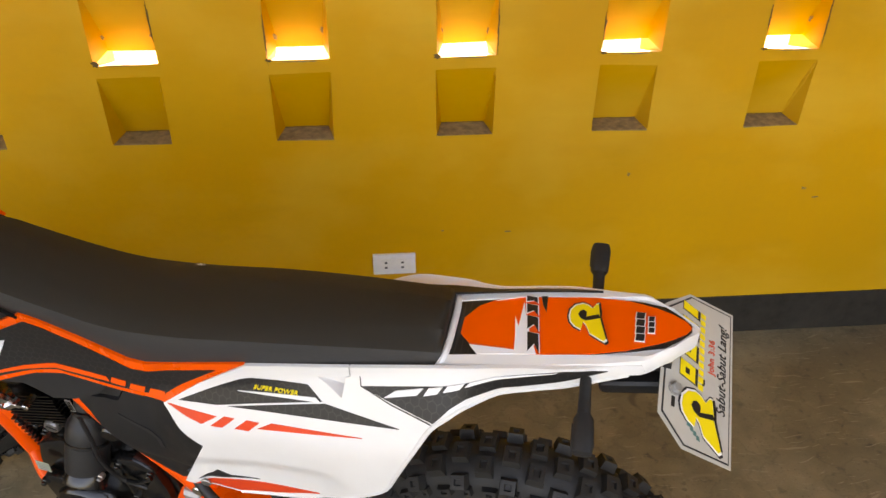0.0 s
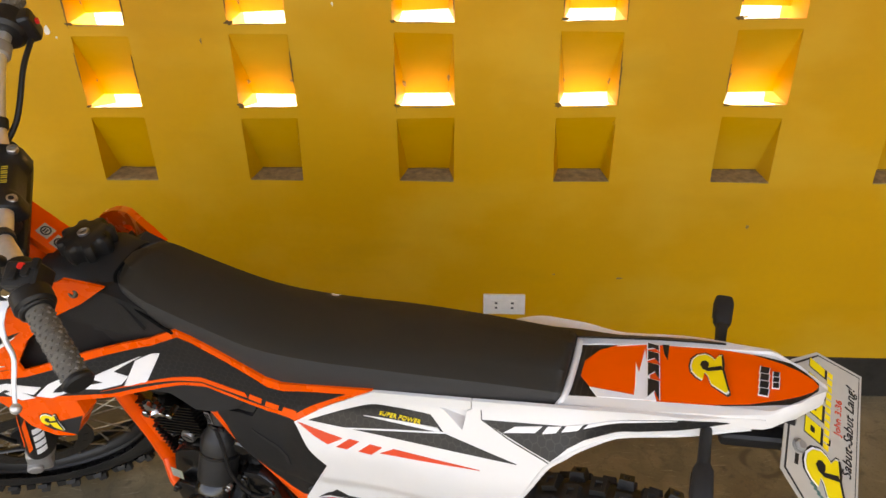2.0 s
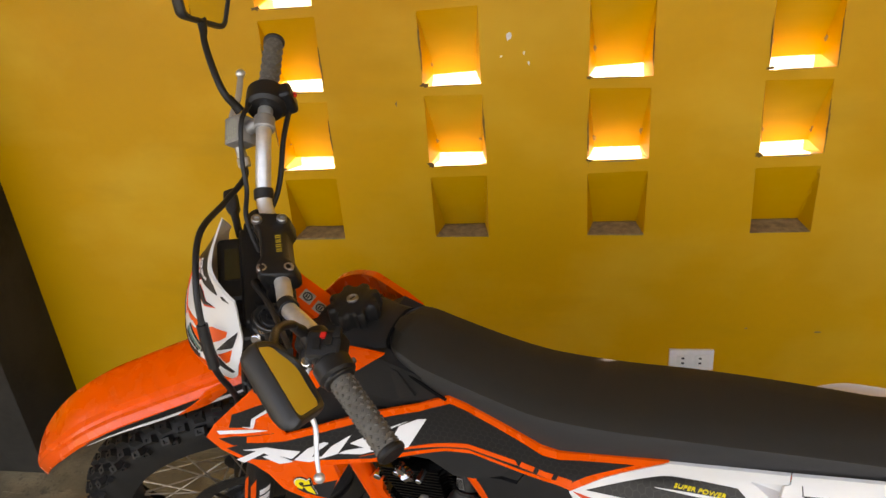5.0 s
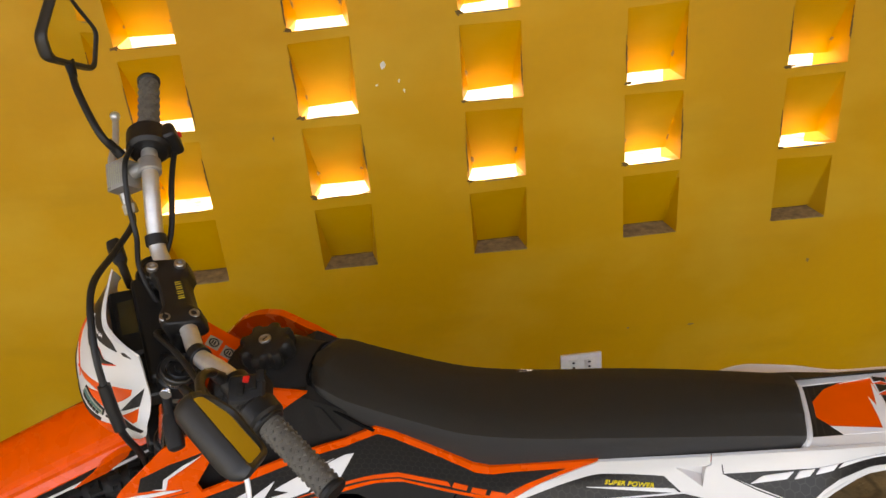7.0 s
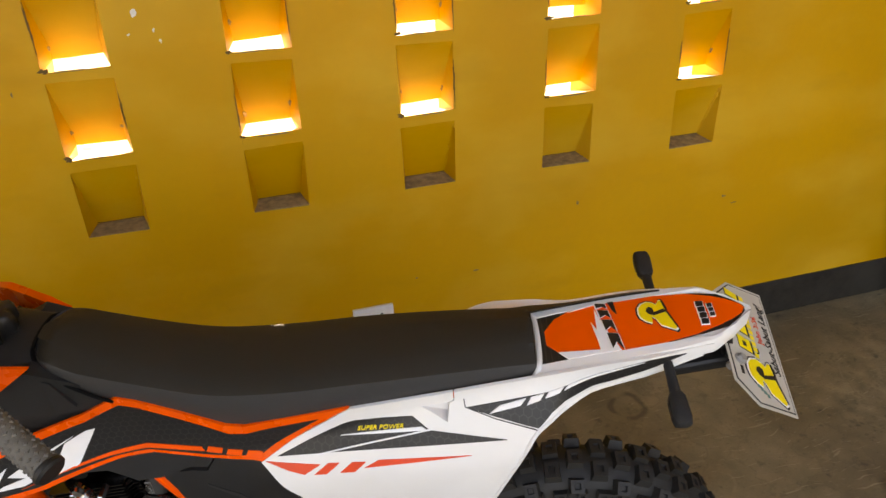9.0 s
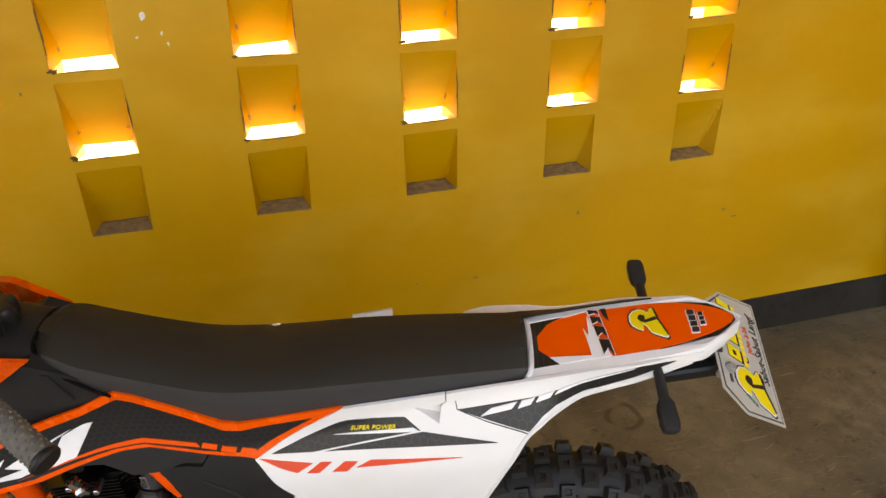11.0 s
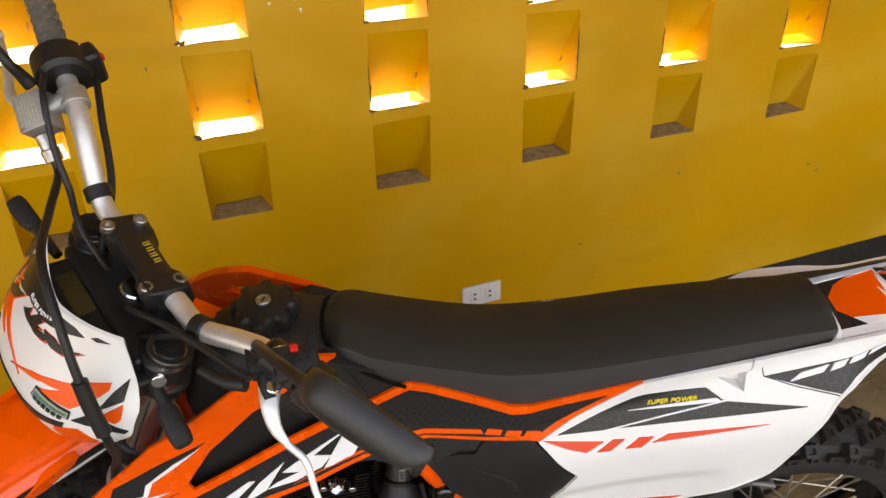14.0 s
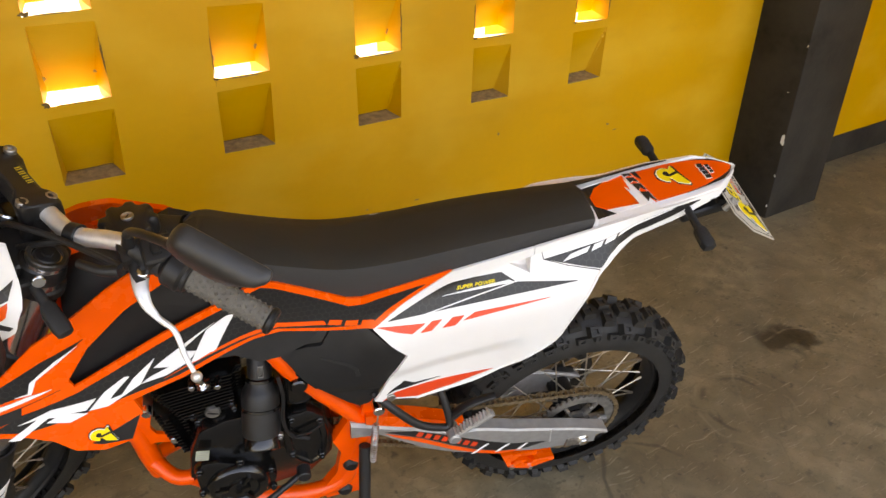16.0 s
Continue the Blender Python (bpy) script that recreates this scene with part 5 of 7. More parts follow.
AIRBOX = [(-0.6455, 0.713), (-0.6, 0.722), (-0.574, 0.723), (-0.564, 0.738), (-0.55, 0.755), (-0.5, 0.752), (-0.43, 0.698), (-0.4446, 0.652), (-0.469, 0.6185), (-0.4924, 0.568), (-0.51, 0.559), (-0.529, 0.569), (-0.571, 0.611), (-0.61, 0.652), (-0.638, 0.697)]


MARK = [(0.03, 0.65), (0.05, 0.81), (0.17, 0.93), (0.35, 0.97), (0.49, 0.92), (0.59, 0.84), (0.68, 0.95), (0.75, 0.95), (0.79, 0.71), (0.81, 0.57), (0.99, 0.09), (0.93, 0.05), (0.57, 0.24), (0.47, 0.43), (0.38, 0.52), (0.35, 0.33), (0.20, 0.40), (0.07, 0.52)]
HOLE = [(0.24, 0.69), (0.28, 0.77), (0.36, 0.80), (0.45, 0.75), (0.46, 0.67), (0.44, 0.61), (0.76, 0.68), (0.81, 0.59), (0.45, 0.53), (0.31, 0.59)]
SHADE = [(0.75, 0.95), (0.80, 0.95), (0.85, 0.71), (0.85, 0.59), (1.02, 0.09), (0.99, 0.09), (0.81, 0.57), (0.79, 0.71)]


def emblem(flat_part, u0, u1, v0, v1, off, turned=False):
    """A yellow comma-shaped mark with a pale and black edge, laid in the box u0..u1, v0..v1."""
    def at(p, k=1.0):
        x, y = 0.5 + (p[0] - 0.5) * k, 0.5 + (p[1] - 0.5) * k
        return (u0 + (u1 - u0) * y, v1 - (v1 - v0) * x) if turned else (u0 + (u1 - u0) * x, v0 + (v1 - v0) * y)
    flat_part("emblem_edge", [at(p, 1.16) for p in MARK], INK, off, "black emblem outline")
    flat_part("emblem_line", [at(p, 1.08) for p in MARK], STICKERWHITE, off + 0.0008, "pale emblem line")
    flat_part("emblem", [at(p) for p in MARK], STICKERYELLOW, off + 0.0016, "yellow emblem")
    flat_part("emblem_eye", [at(p) for p in HOLE], INK, off + 0.0026, "black emblem eye")
    flat_part("emblem_shade", [at(p) for p in SHADE], INK, off + 0.0026, "black emblem shade")


def left_and_right():
    for s in (-1, 1):
        shroud = skin("tank_shroud", SHROUD if s < 0 else SHROUD_RIGHT, ORANGE, s, 0.0, 0.005 if s < 0 else 0.014, "orange plastic tank shroud with black and white graphics")
        skin("shroud_wing", SHROUD_LOW, ORANGE, s, -0.006, 0.03, "orange lower shroud wing", shroud)
        st = 0.0012
        D = lambda name, pts, material, off, label="", parent=shroud: skin(name, pts, material, s, off, 0.0011, label, parent)
        D("sticker", [(-0.952, 0.778), (-0.823, 0.818), (-0.72, 0.848), (-0.664, 0.876), (-0.64, 0.868), (-0.525, 0.808), (-0.498, 0.806), (-0.392, 0.831), (-0.487, 0.764), (-0.562, 0.772), (-0.645, 0.785), (-0.69, 0.778), (-0.81, 0.748), (-0.93, 0.742), (-1.03, 0.733), (-1.075, 0.742), (-1.03, 0.764)], DECAL, st, "black honeycomb sticker")
        D("sticker", [(-1.06, 0.789), (-1.045, 0.82), (-0.985, 0.852), (-0.921, 0.876), (-0.96, 0.849), (-0.997, 0.824), (-1.01, 0.801)], DECAL, st, "black honeycomb sticker")
        D("sticker", [(-1.09, 0.775), (-1.053, 0.786), (-1.013, 0.796), (-0.98, 0.799), (-1.053, 0.779), (-1.085, 0.769)], STICKERWHITE, st * 2, "thin white flash")
        D("sticker", [(-1.03, 0.798), (-1.012, 0.801), (-1.005, 0.82), (-0.965, 0.849), (-0.93, 0.868), (-0.96, 0.846), (-0.996, 0.822), (-1.007, 0.799)], STICKERWHITE, st * 2, "white angled flash")
        D("sticker", [(-1.09, 0.758), (-1.056, 0.771), (-0.97, 0.793), (-1.026, 0.778), (-1.03, 0.762), (-1.06, 0.752)], INK, st, "black flash")
        # maker's lettering as plain slanted blocks
        for pts in ([(-1.057, 0.725), (-1.041, 0.723), (-0.996, 0.751), (-0.986, 0.748), (-1.0, 0.743), (-0.969, 0.733), (-0.944, 0.739), (-0.967, 0.749), (-0.945, 0.745), (-0.928, 0.76), (-0.99, 0.763), (-1.038, 0.749), (-1.01, 0.753)],
                    [(-0.941, 0.743), (-0.915, 0.766), (-0.885, 0.78), (-0.877, 0.778), (-0.905, 0.756), (-0.91, 0.75), (-0.893, 0.751), (-0.873, 0.772), (-0.837, 0.795), (-0.864, 0.758), (-0.914, 0.74)],
                    [(-0.863, 0.758), (-0.85, 0.764), (-0.819, 0.77), (-0.841, 0.778), (-0.828, 0.785), (-0.741, 0.826), (-0.77, 0.809), (-0.799, 0.791), (-0.776, 0.782), (-0.79, 0.767), (-0.826, 0.757)],
                    [(-0.788, 0.762), (-0.747, 0.772), (-0.709, 0.834), (-0.723, 0.832), (-0.756, 0.815)]):
            D("lettering_block", pts, STICKERWHITE, st * 2, "white slanted lettering block")
        D("sticker", [(-0.83, 0.752), (-0.7, 0.786), (-0.645, 0.797), (-0.568, 0.787), (-0.564, 0.779), (-0.645, 0.789), (-0.7, 0.78)], STICKERORANGE, st * 2, "orange pinstripe")
        for x in (-0.562, -0.534, -0.506):
            z = 0.774 - (x + 0.562) * 0.22
            D("sticker", [(x, z + 0.004), (x + 0.022, z), (x + 0.025, z + 0.009), (x + 0.004, z + 0.013)], STICKERORANGE, st * 2, "orange bar")
        D("sticker", [(-0.936, 0.668), (-0.95, 0.676), (-0.906, 0.69), (-0.876, 0.698), (-0.895, 0.658)], INK, -0.0052, "black shroud wing sticker")
        emblem(lambda nm, pts, mt, off, lb: D(nm, pts, mt, off, lb), -0.952, -0.914, 0.668, 0.701, -0.004)
        # shaded hollow between the shroud and the tank
        skin("tank_pocket", [(-0.985, 0.8), (-0.92, 0.868), (-0.86, 0.916), (-0.77, 0.885), (-0.655, 0.895), (-0.7, 0.815), (-0.82, 0.775), (-0.985, 0.745)], GREYPLASTIC, s, -0.026, 0.02, "dark grey pocket in the tank side", bike)
        if s > 0:
            skin("tank_side_cover", [(-0.985, 0.8), (-0.92, 0.868), (-0.86, 0.905), (-0.8, 0.93), (-0.7, 0.915), (-0.655, 0.885), (-0.7, 0.82), (-0.82, 0.785), (-0.985, 0.75)], BLACKFLAT, s, -0.06, 0.02, "black tank side", bike)
        else:
            skin("tank_side_cover", [(-0.868, 0.914), (-0.8, 0.95), (-0.762, 0.953), (-0.71, 0.92), (-0.662, 0.888), (-0.7, 0.866), (-0.77, 0.866)], BLACKFLAT, s, -0.007, 0.024, "black tank side", bike)
        skin("tank_underside", [(-0.79, 0.748), (-0.69, 0.782), (-0.64, 0.789), (-0.56, 0.775), (-0.6, 0.735), (-0.645, 0.718), (-0.68, 0.715), (-0.72, 0.74)], BLACKFLAT, s, -0.012, 0.006, "black panel under the tank", bike)
        # side panel
        panel = skin("side_panel", WHITE_PANEL, WHITE, s, 0.001, 0.005, "white plastic side panel with black and orange graphics", step=0.006)
        bm = bmesh.new()
        tube(bm, [side_skin(s)(x, z, -0.0005) for x, z in PANEL_EDGE[1:]], 0.0033, 8, False)
        part("panel_lip", bm, WHITE, panel, "rounded white lip")
        P = lambda name, pts, material, off, label="": skin(name, pts, material, s, off + 0.001, 0.0011, label, panel, 0.006)
        P("sticker", [(-0.4585, 0.7665), (-0.3555, 0.823), (-0.342, 0.828), (-0.257, 0.841), (-0.233, 0.8275), (-0.1265, 0.831)], DECAL, st, "black honeycomb sticker")
        P("sticker", [(-0.362, 0.8055), (-0.316, 0.8135), (-0.237, 0.828), (-0.2445, 0.831), (-0.316, 0.816)], STICKERWHITE, st * 2, "thin white flash")
        P("sticker", [(-0.3995, 0.7763), (-0.315, 0.803), (-0.2295, 0.8295), (-0.2297, 0.8307), (-0.3155, 0.8043), (-0.3995, 0.7775)], STICKERWHITE, st * 2, "thin white line")
        P("sticker", [(-0.478, 0.757), (-0.395, 0.7644), (-0.4195, 0.7479), (-0.4438, 0.7505)], STICKERRED, st, "orange stripe")
        P("sticker", [(-0.4047, 0.7494), (-0.383, 0.7678), (-0.366, 0.7704), (-0.3861, 0.7523)], STICKERRED, st, "orange bar")
        P("sticker", [(-0.3657, 0.7568), (-0.3471, 0.7738), (-0.3271, 0.7768), (-0.3442, 0.7603)], STICKERRED, st, "orange bar")
        P("sticker", [(-0.329, 0.7685), (-0.308, 0.782), (-0.1755, 0.806)], STICKERRED, st, "orange stripe")
        P("sticker", [(-0.471, 0.586), (-0.45, 0.58), (-0.404, 0.5715), (-0.3394, 0.592), (-0.262, 0.63), (-0.3606, 0.6119), (-0.427, 0.598)], STICKERRED, st, "orange lower flash")
        P("sticker", [(-0.464, 0.597), (-0.43, 0.6026), (-0.361, 0.6204), (-0.41, 0.613), (-0.43, 0.6229), (-0.44, 0.612)], INK, st, "black arrow flash")
        P("panel_seam", [(-0.1848, 0.8705), (-0.1835, 0.8707), (-0.1815, 0.8605), (-0.1418, 0.8532), (-0.09, 0.8482), (-0.085, 0.847), (-0.0855, 0.8459), (-0.091, 0.8468), (-0.1421, 0.852), (-0.1829, 0.8597)], GREYPLASTIC, 0.0002, "thin dark joint")
        bm = bmesh.new()
        c = side_skin(s)(-0.455, 0.587, 0.003)
        cyl(bm, c, c + Vector((0, s * 0.004, 0)), 0.0085, n=16, bevel=0.001)
        part("bolt", bm, STEEL, panel)
        P("sticker", [(-0.181, 0.8605), (-0.1093, 0.8802), (-0.0273, 0.903), (0.063, 0.934), (0.118, 0.94), (0.014, 0.896), (-0.0223, 0.884), (-0.0468, 0.8785), (-0.065, 0.8683), (-0.084, 0.8497), (-0.106, 0.8515), (-0.149, 0.8563)], DECAL, st, "black honeycomb sticker")
        for pts in ([(-0.149, 0.8585), (-0.135, 0.8695), (-0.0996, 0.8819), (-0.1075, 0.8727)], [(-0.0985, 0.8745), (-0.093, 0.8838), (-0.0755, 0.89), (-0.0814, 0.8816)], [(-0.0744, 0.8847), (-0.0693, 0.8925), (-0.049, 0.8985), (-0.0546, 0.891)]):
            P("sticker", pts, STICKERWHITE, st * 2, "white bar")
        P("sticker", [(-0.0485, 0.8935), (-0.043, 0.9), (0.006, 0.9155), (0.057, 0.932), (0.0, 0.91)], STICKERWHITE, st * 2, "white flash")
        bm = bmesh.new()
        S = side_skin(s)
        a, b0, b1, c0, c1 = [bm.verts.new(S(u, v, off)) for u, v, off in ((-0.245, 0.855, -0.001), (-0.204, 0.864, -0.001), (-0.204, 0.864, -0.022), (-0.2072, 0.8392, -0.001), (-0.2072, 0.8392, -0.022))]
        for ring in ((a, b1, c1), (b0, b1, c1, c0), (a, b0, b1), (a, c1, c0)):
            bm.faces.new(ring if s < 0 else ring[::-1])
        part("panel_recess", bm, WHITE, panel, "three-cornered recess")
        dome = lambda u, v, off: side_skin(s)(u, v, off - 0.012 * step01((-0.45 - u) / 0.08) + 0.008 * max(0.0, 1 - ((u + 0.51) / 0.12) ** 2 - ((v - 0.685) / 0.08) ** 2) ** 0.7)
        skin("airbox_cover", smooth_loop(AIRBOX, 4), GREYPLASTIC, s, -0.01, 0.02, "dark grey plastic airbox cover", step=0.008, surface=dome)
        skin("airbox_lid", [(-0.646, 0.7165), (-0.65, 0.735), (-0.625, 0.752), (-0.552, 0.758), (-0.563, 0.7435), (-0.574, 0.7275), (-0.6, 0.726)], BLACK, s, -0.012, 0.012, "black cover over the airbox", bike, surface=dome)
        bm = bmesh.new()
        sheet(bm, [(-0.578, 0.7), (-0.53, 0.681), (-0.513, 0.667), (-0.51, 0.65), (-0.518, 0.648), (-0.52, 0.664), (-0.535, 0.676), (-0.578, 0.697)], dome, -0.0085, 0.002, 0.01)
        part("vent_slot", bm, INK, bike)
        bm = bmesh.new()
        p = Vector((-0.802, s * (side_width(-0.802, 0.955) - 0.003), 0.957)) if s < 0 else side_skin(1)(-0.83, 0.915, -0.003)
        lathe(bm, [(0.0085, -0.002), (0.0085, 0.003), (0.007, 0.0045), (0.004, 0.0045), (0.0036, 0.001), (0.0001, 0.001)], p, (0, s, 0.5), 20)
        part("bolt", bm, DARKSTEEL, shroud)
        # slogan that can be read
        if s < 0:
            slogan = letters("slogan", "SUPER POWER", 1.0, STICKERYELLOW, panel, Matrix.Identity(4), "yellow slogan lettering", 1.0, 0.25)
            wide = max(v.co.x for v in slogan.data.vertices)
            for v in slogan.data.vertices:
                k = v.co.x / wide
                v.co = side_skin(s)(-0.3035 + 0.0335 * k, 0.8238 + 0.0055 * k + v.co.y * 0.0072, 0.0052 if v.co.z > 0 else 0.0036)


left_and_right()


def silencer_cover():
    """The top of the far side panel: a white ledge, then a black band up to the seat rail."""
    S = side_skin(1)
    top = [(-0.33, 0.856), (-0.27, 0.868), (-0.1985, 0.8828), (-0.14, 0.896), (-0.085, 0.908), (-0.03, 0.92), (0.02, 0.931), (0.06, 0.938), (0.1, 0.944)]
    rows = [[], [], []]
    for u, v in top:
        o = S(u, v - 0.001, 0.0008)
        i = Vector((u, 0.052, v + 0.006))
        rows[0].append(o)
        rows[1].append(o.lerp(i, 0.5))
        rows[2].append(i)
    for a, b, material, label in ((0, 1, WHITE, "white ledge of the far side panel"), (1, 2, BLACK, "black band beside the seat")):
        bm = bmesh.new()
        loft(bm, [[p, q, q - Vector((0, 0, 0.003)), p - Vector((0, 0, 0.003))] for p, q in zip(rows[a], rows[b])])
        part("silencer_cover", bm, material, bike, label)


silencer_cover()


def seat():
    top = [(-0.768, 0.961), (-0.74, 0.962), (-0.7, 0.945), (-0.6, 0.914), (-0.53, 0.9), (-0.43, 0.902), (-0.33, 0.913), (-0.2, 0.924), (-0.1, 0.93)]
    wide = [(-0.768, 0.024), (-0.76, 0.038), (-0.745, 0.05), (-0.72, 0.057), (-0.7, 0.059), (-0.6, 0.062), (-0.5, 0.066), (-0.3, 0.064), (-0.1, 0.054)]
    low = [(-0.768, 0.95), (-0.745, 0.938), (-0.725, 0.922), (-0.7, 0.902), (-0.66, 0.878), (-0.6, 0.848), (-0.52, 0.822), (-0.45, 0.826), (-0.34, 0.852), (-0.2, 0.876), (-0.1, 0.892)]
    foot = [(-0.768, 0.026), (-0.76, 0.04), (-0.745, 0.052), (-0.72, 0.058), (-0.7, 0.059), (-0.6, 0.057), (-0.5, 0.06), (-0.3, 0.058), (-0.1, 0.053)]
    rings, n = [], 56
    for k in range(n + 1):
        x = -0.768 + 0.685 * (0.5 - 0.5 * math.cos(math.pi * k / n))
        t, w, lo, f = curve(top, x), curve(wide, x), curve(low, x), curve(foot, x)
        end = 0.74 + 0.26 * math.sqrt(1 - max(0.0, 1 - min(k, n - k) / 7) ** 2)
        t = lo + (t - lo) * end
        ring = []
        half = [(f * end + 0.001, lo - 0.004), (f * end + 0.003, lo + (t - lo) * 0.15), (w * end + 0.003, lo + (t - lo) * 0.6), (w * end + 0.001, t - 0.009), (w * end - 0.01, t - 0.004), (w * end - 0.026, t - 0.0005), (w * 0.45, t + 0.0015)]
        ring = [(x, -y, z) for y, z in half] + [(x, y, z) for y, z in half[::-1]]
        rings.append(ring)
    bm = bmesh.new()
    loft(bm, rings)
    root = part("seat", bm, VINYL, bike, "long black vinyl motocross seat", sharp=40)
    root.data.materials.append(VINYLSIDE)
    for f in root.data.polygons:
        rank = [v % 14 for v in f.vertices]
        f.material_index = 1 if len(rank) == 4 and (max(rank) <= 3 or min(rank) >= 10) else 0
    # black tube along the front edge, drawn for the shade between seat and tank
    for s in (-1, 1):
        bm = bmesh.new()
        tube(bm, [(-0.771, 0.0, 0.957), (-0.77, s * 0.02, 0.956), (-0.765, s * 0.04, 0.953), (-0.748, s * 0.056, 0.937), (-0.722, s * 0.063, 0.918), (-0.69, s * 0.0655, 0.896), (-0.668, s * 0.066, 0.884)], 0.0026, 8)
        part("seat_gap", bm, GAP, root, "black strip drawn as the shaded gap round the seat nose")


seat()


def tank():
    bm = bmesh.new()
    rings = []
    for x, t, w, lo, f in ((-0.66, 0.888, 0.036, 0.83, 0.05), (-0.72, 0.93, 0.045, 0.83, 0.056), (-0.77, 0.954, 0.053, 0.83, 0.062), (-0.82, 0.962, 0.058, 0.83, 0.066), (-0.88, 0.955, 0.055, 0.83, 0.066), (-0.93, 0.94, 0.045, 0.83, 0.06), (-0.955, 0.915, 0.03, 0.84, 0.05)):
        half = [(f, lo), (f + 0.004, lo + (t - lo) * 0.5), (w + 0.006, t - 0.022), (w, t - 0.009), (w - 0.012, t - 0.001), (w * 0.4, t + 0.002)]
        rings.append([(x, -y, z) for y, z in half] + [(x, y, z) for y, z in half[::-1]])
    loft(bm, rings)
    root = part("fuel_tank", bm, BLACKFLAT, bike, "black plastic fuel tank", sharp=50)
    # cap with eight lobes
    bm = bmesh.new()
    c = Vector((-0.841, 0.003, 0))
    ring = []
    for z, k in ((0.956, 0.9), (0.964, 0.96), (0.968, 1.0), (0.984, 1.0), (0.99, 0.95), (0.992, 0.86)):
        ring.append([c + Vector((math.cos(a) * r * k, math.sin(a) * r * k, z)) for a, r in [(2 * math.pi * i / 96, 0.0395 + 0.0042 * math.tanh(2.2 * math.cos(8 * 2 * math.pi * i / 96))) for i in range(96)]])
    loft(bm, ring)
    cap = part("fuel_cap", bm, BLACK, root, "black lobed fuel cap with key lock")
    bm = bmesh.new()
    lathe(bm, [(0.0095, 0), (0.0095, 0.0035), (0.0085, 0.0045), (0.0072, 0.0045), (0.0068, 0.003), (0.0001, 0.003)], (c.x, c.y, 0.9915), (0, 0, 1), 28)
    part("key_lock", bm, STEEL, cap, "steel key lock")
    bm = bmesh.new()
    box(bm, (0.0085, 0.0022, 0.0006), (c.x, c.y, 0.9948), (0, 0, 65))
    part("key_slot", bm, INK, cap, "dark key slot")
    bm = bmesh.new()
    lathe(bm, [(0.034, 0.94), (0.044, 0.945), (0.044, 0.955), (0.034, 0.957)], (c.x, c.y, 0), (0, 0, 1), 40)
    part("filler_neck", bm, BLACK, root)
    for s in (-1, 1):
        bm = bmesh.new()
        flat = lambda u, v, off: Vector((u, s * (0.066 + off), v))
        sheet(bm, [(-0.79, 0.952), (-0.74, 0.93), (-0.72, 0.88), (-0.78, 0.86), (-0.86, 0.85), (-0.9, 0.89)], flat, 0.004, 0.02, 0.04)
        part("tank_cheek", bm, BLACKFLAT, root)


tank()


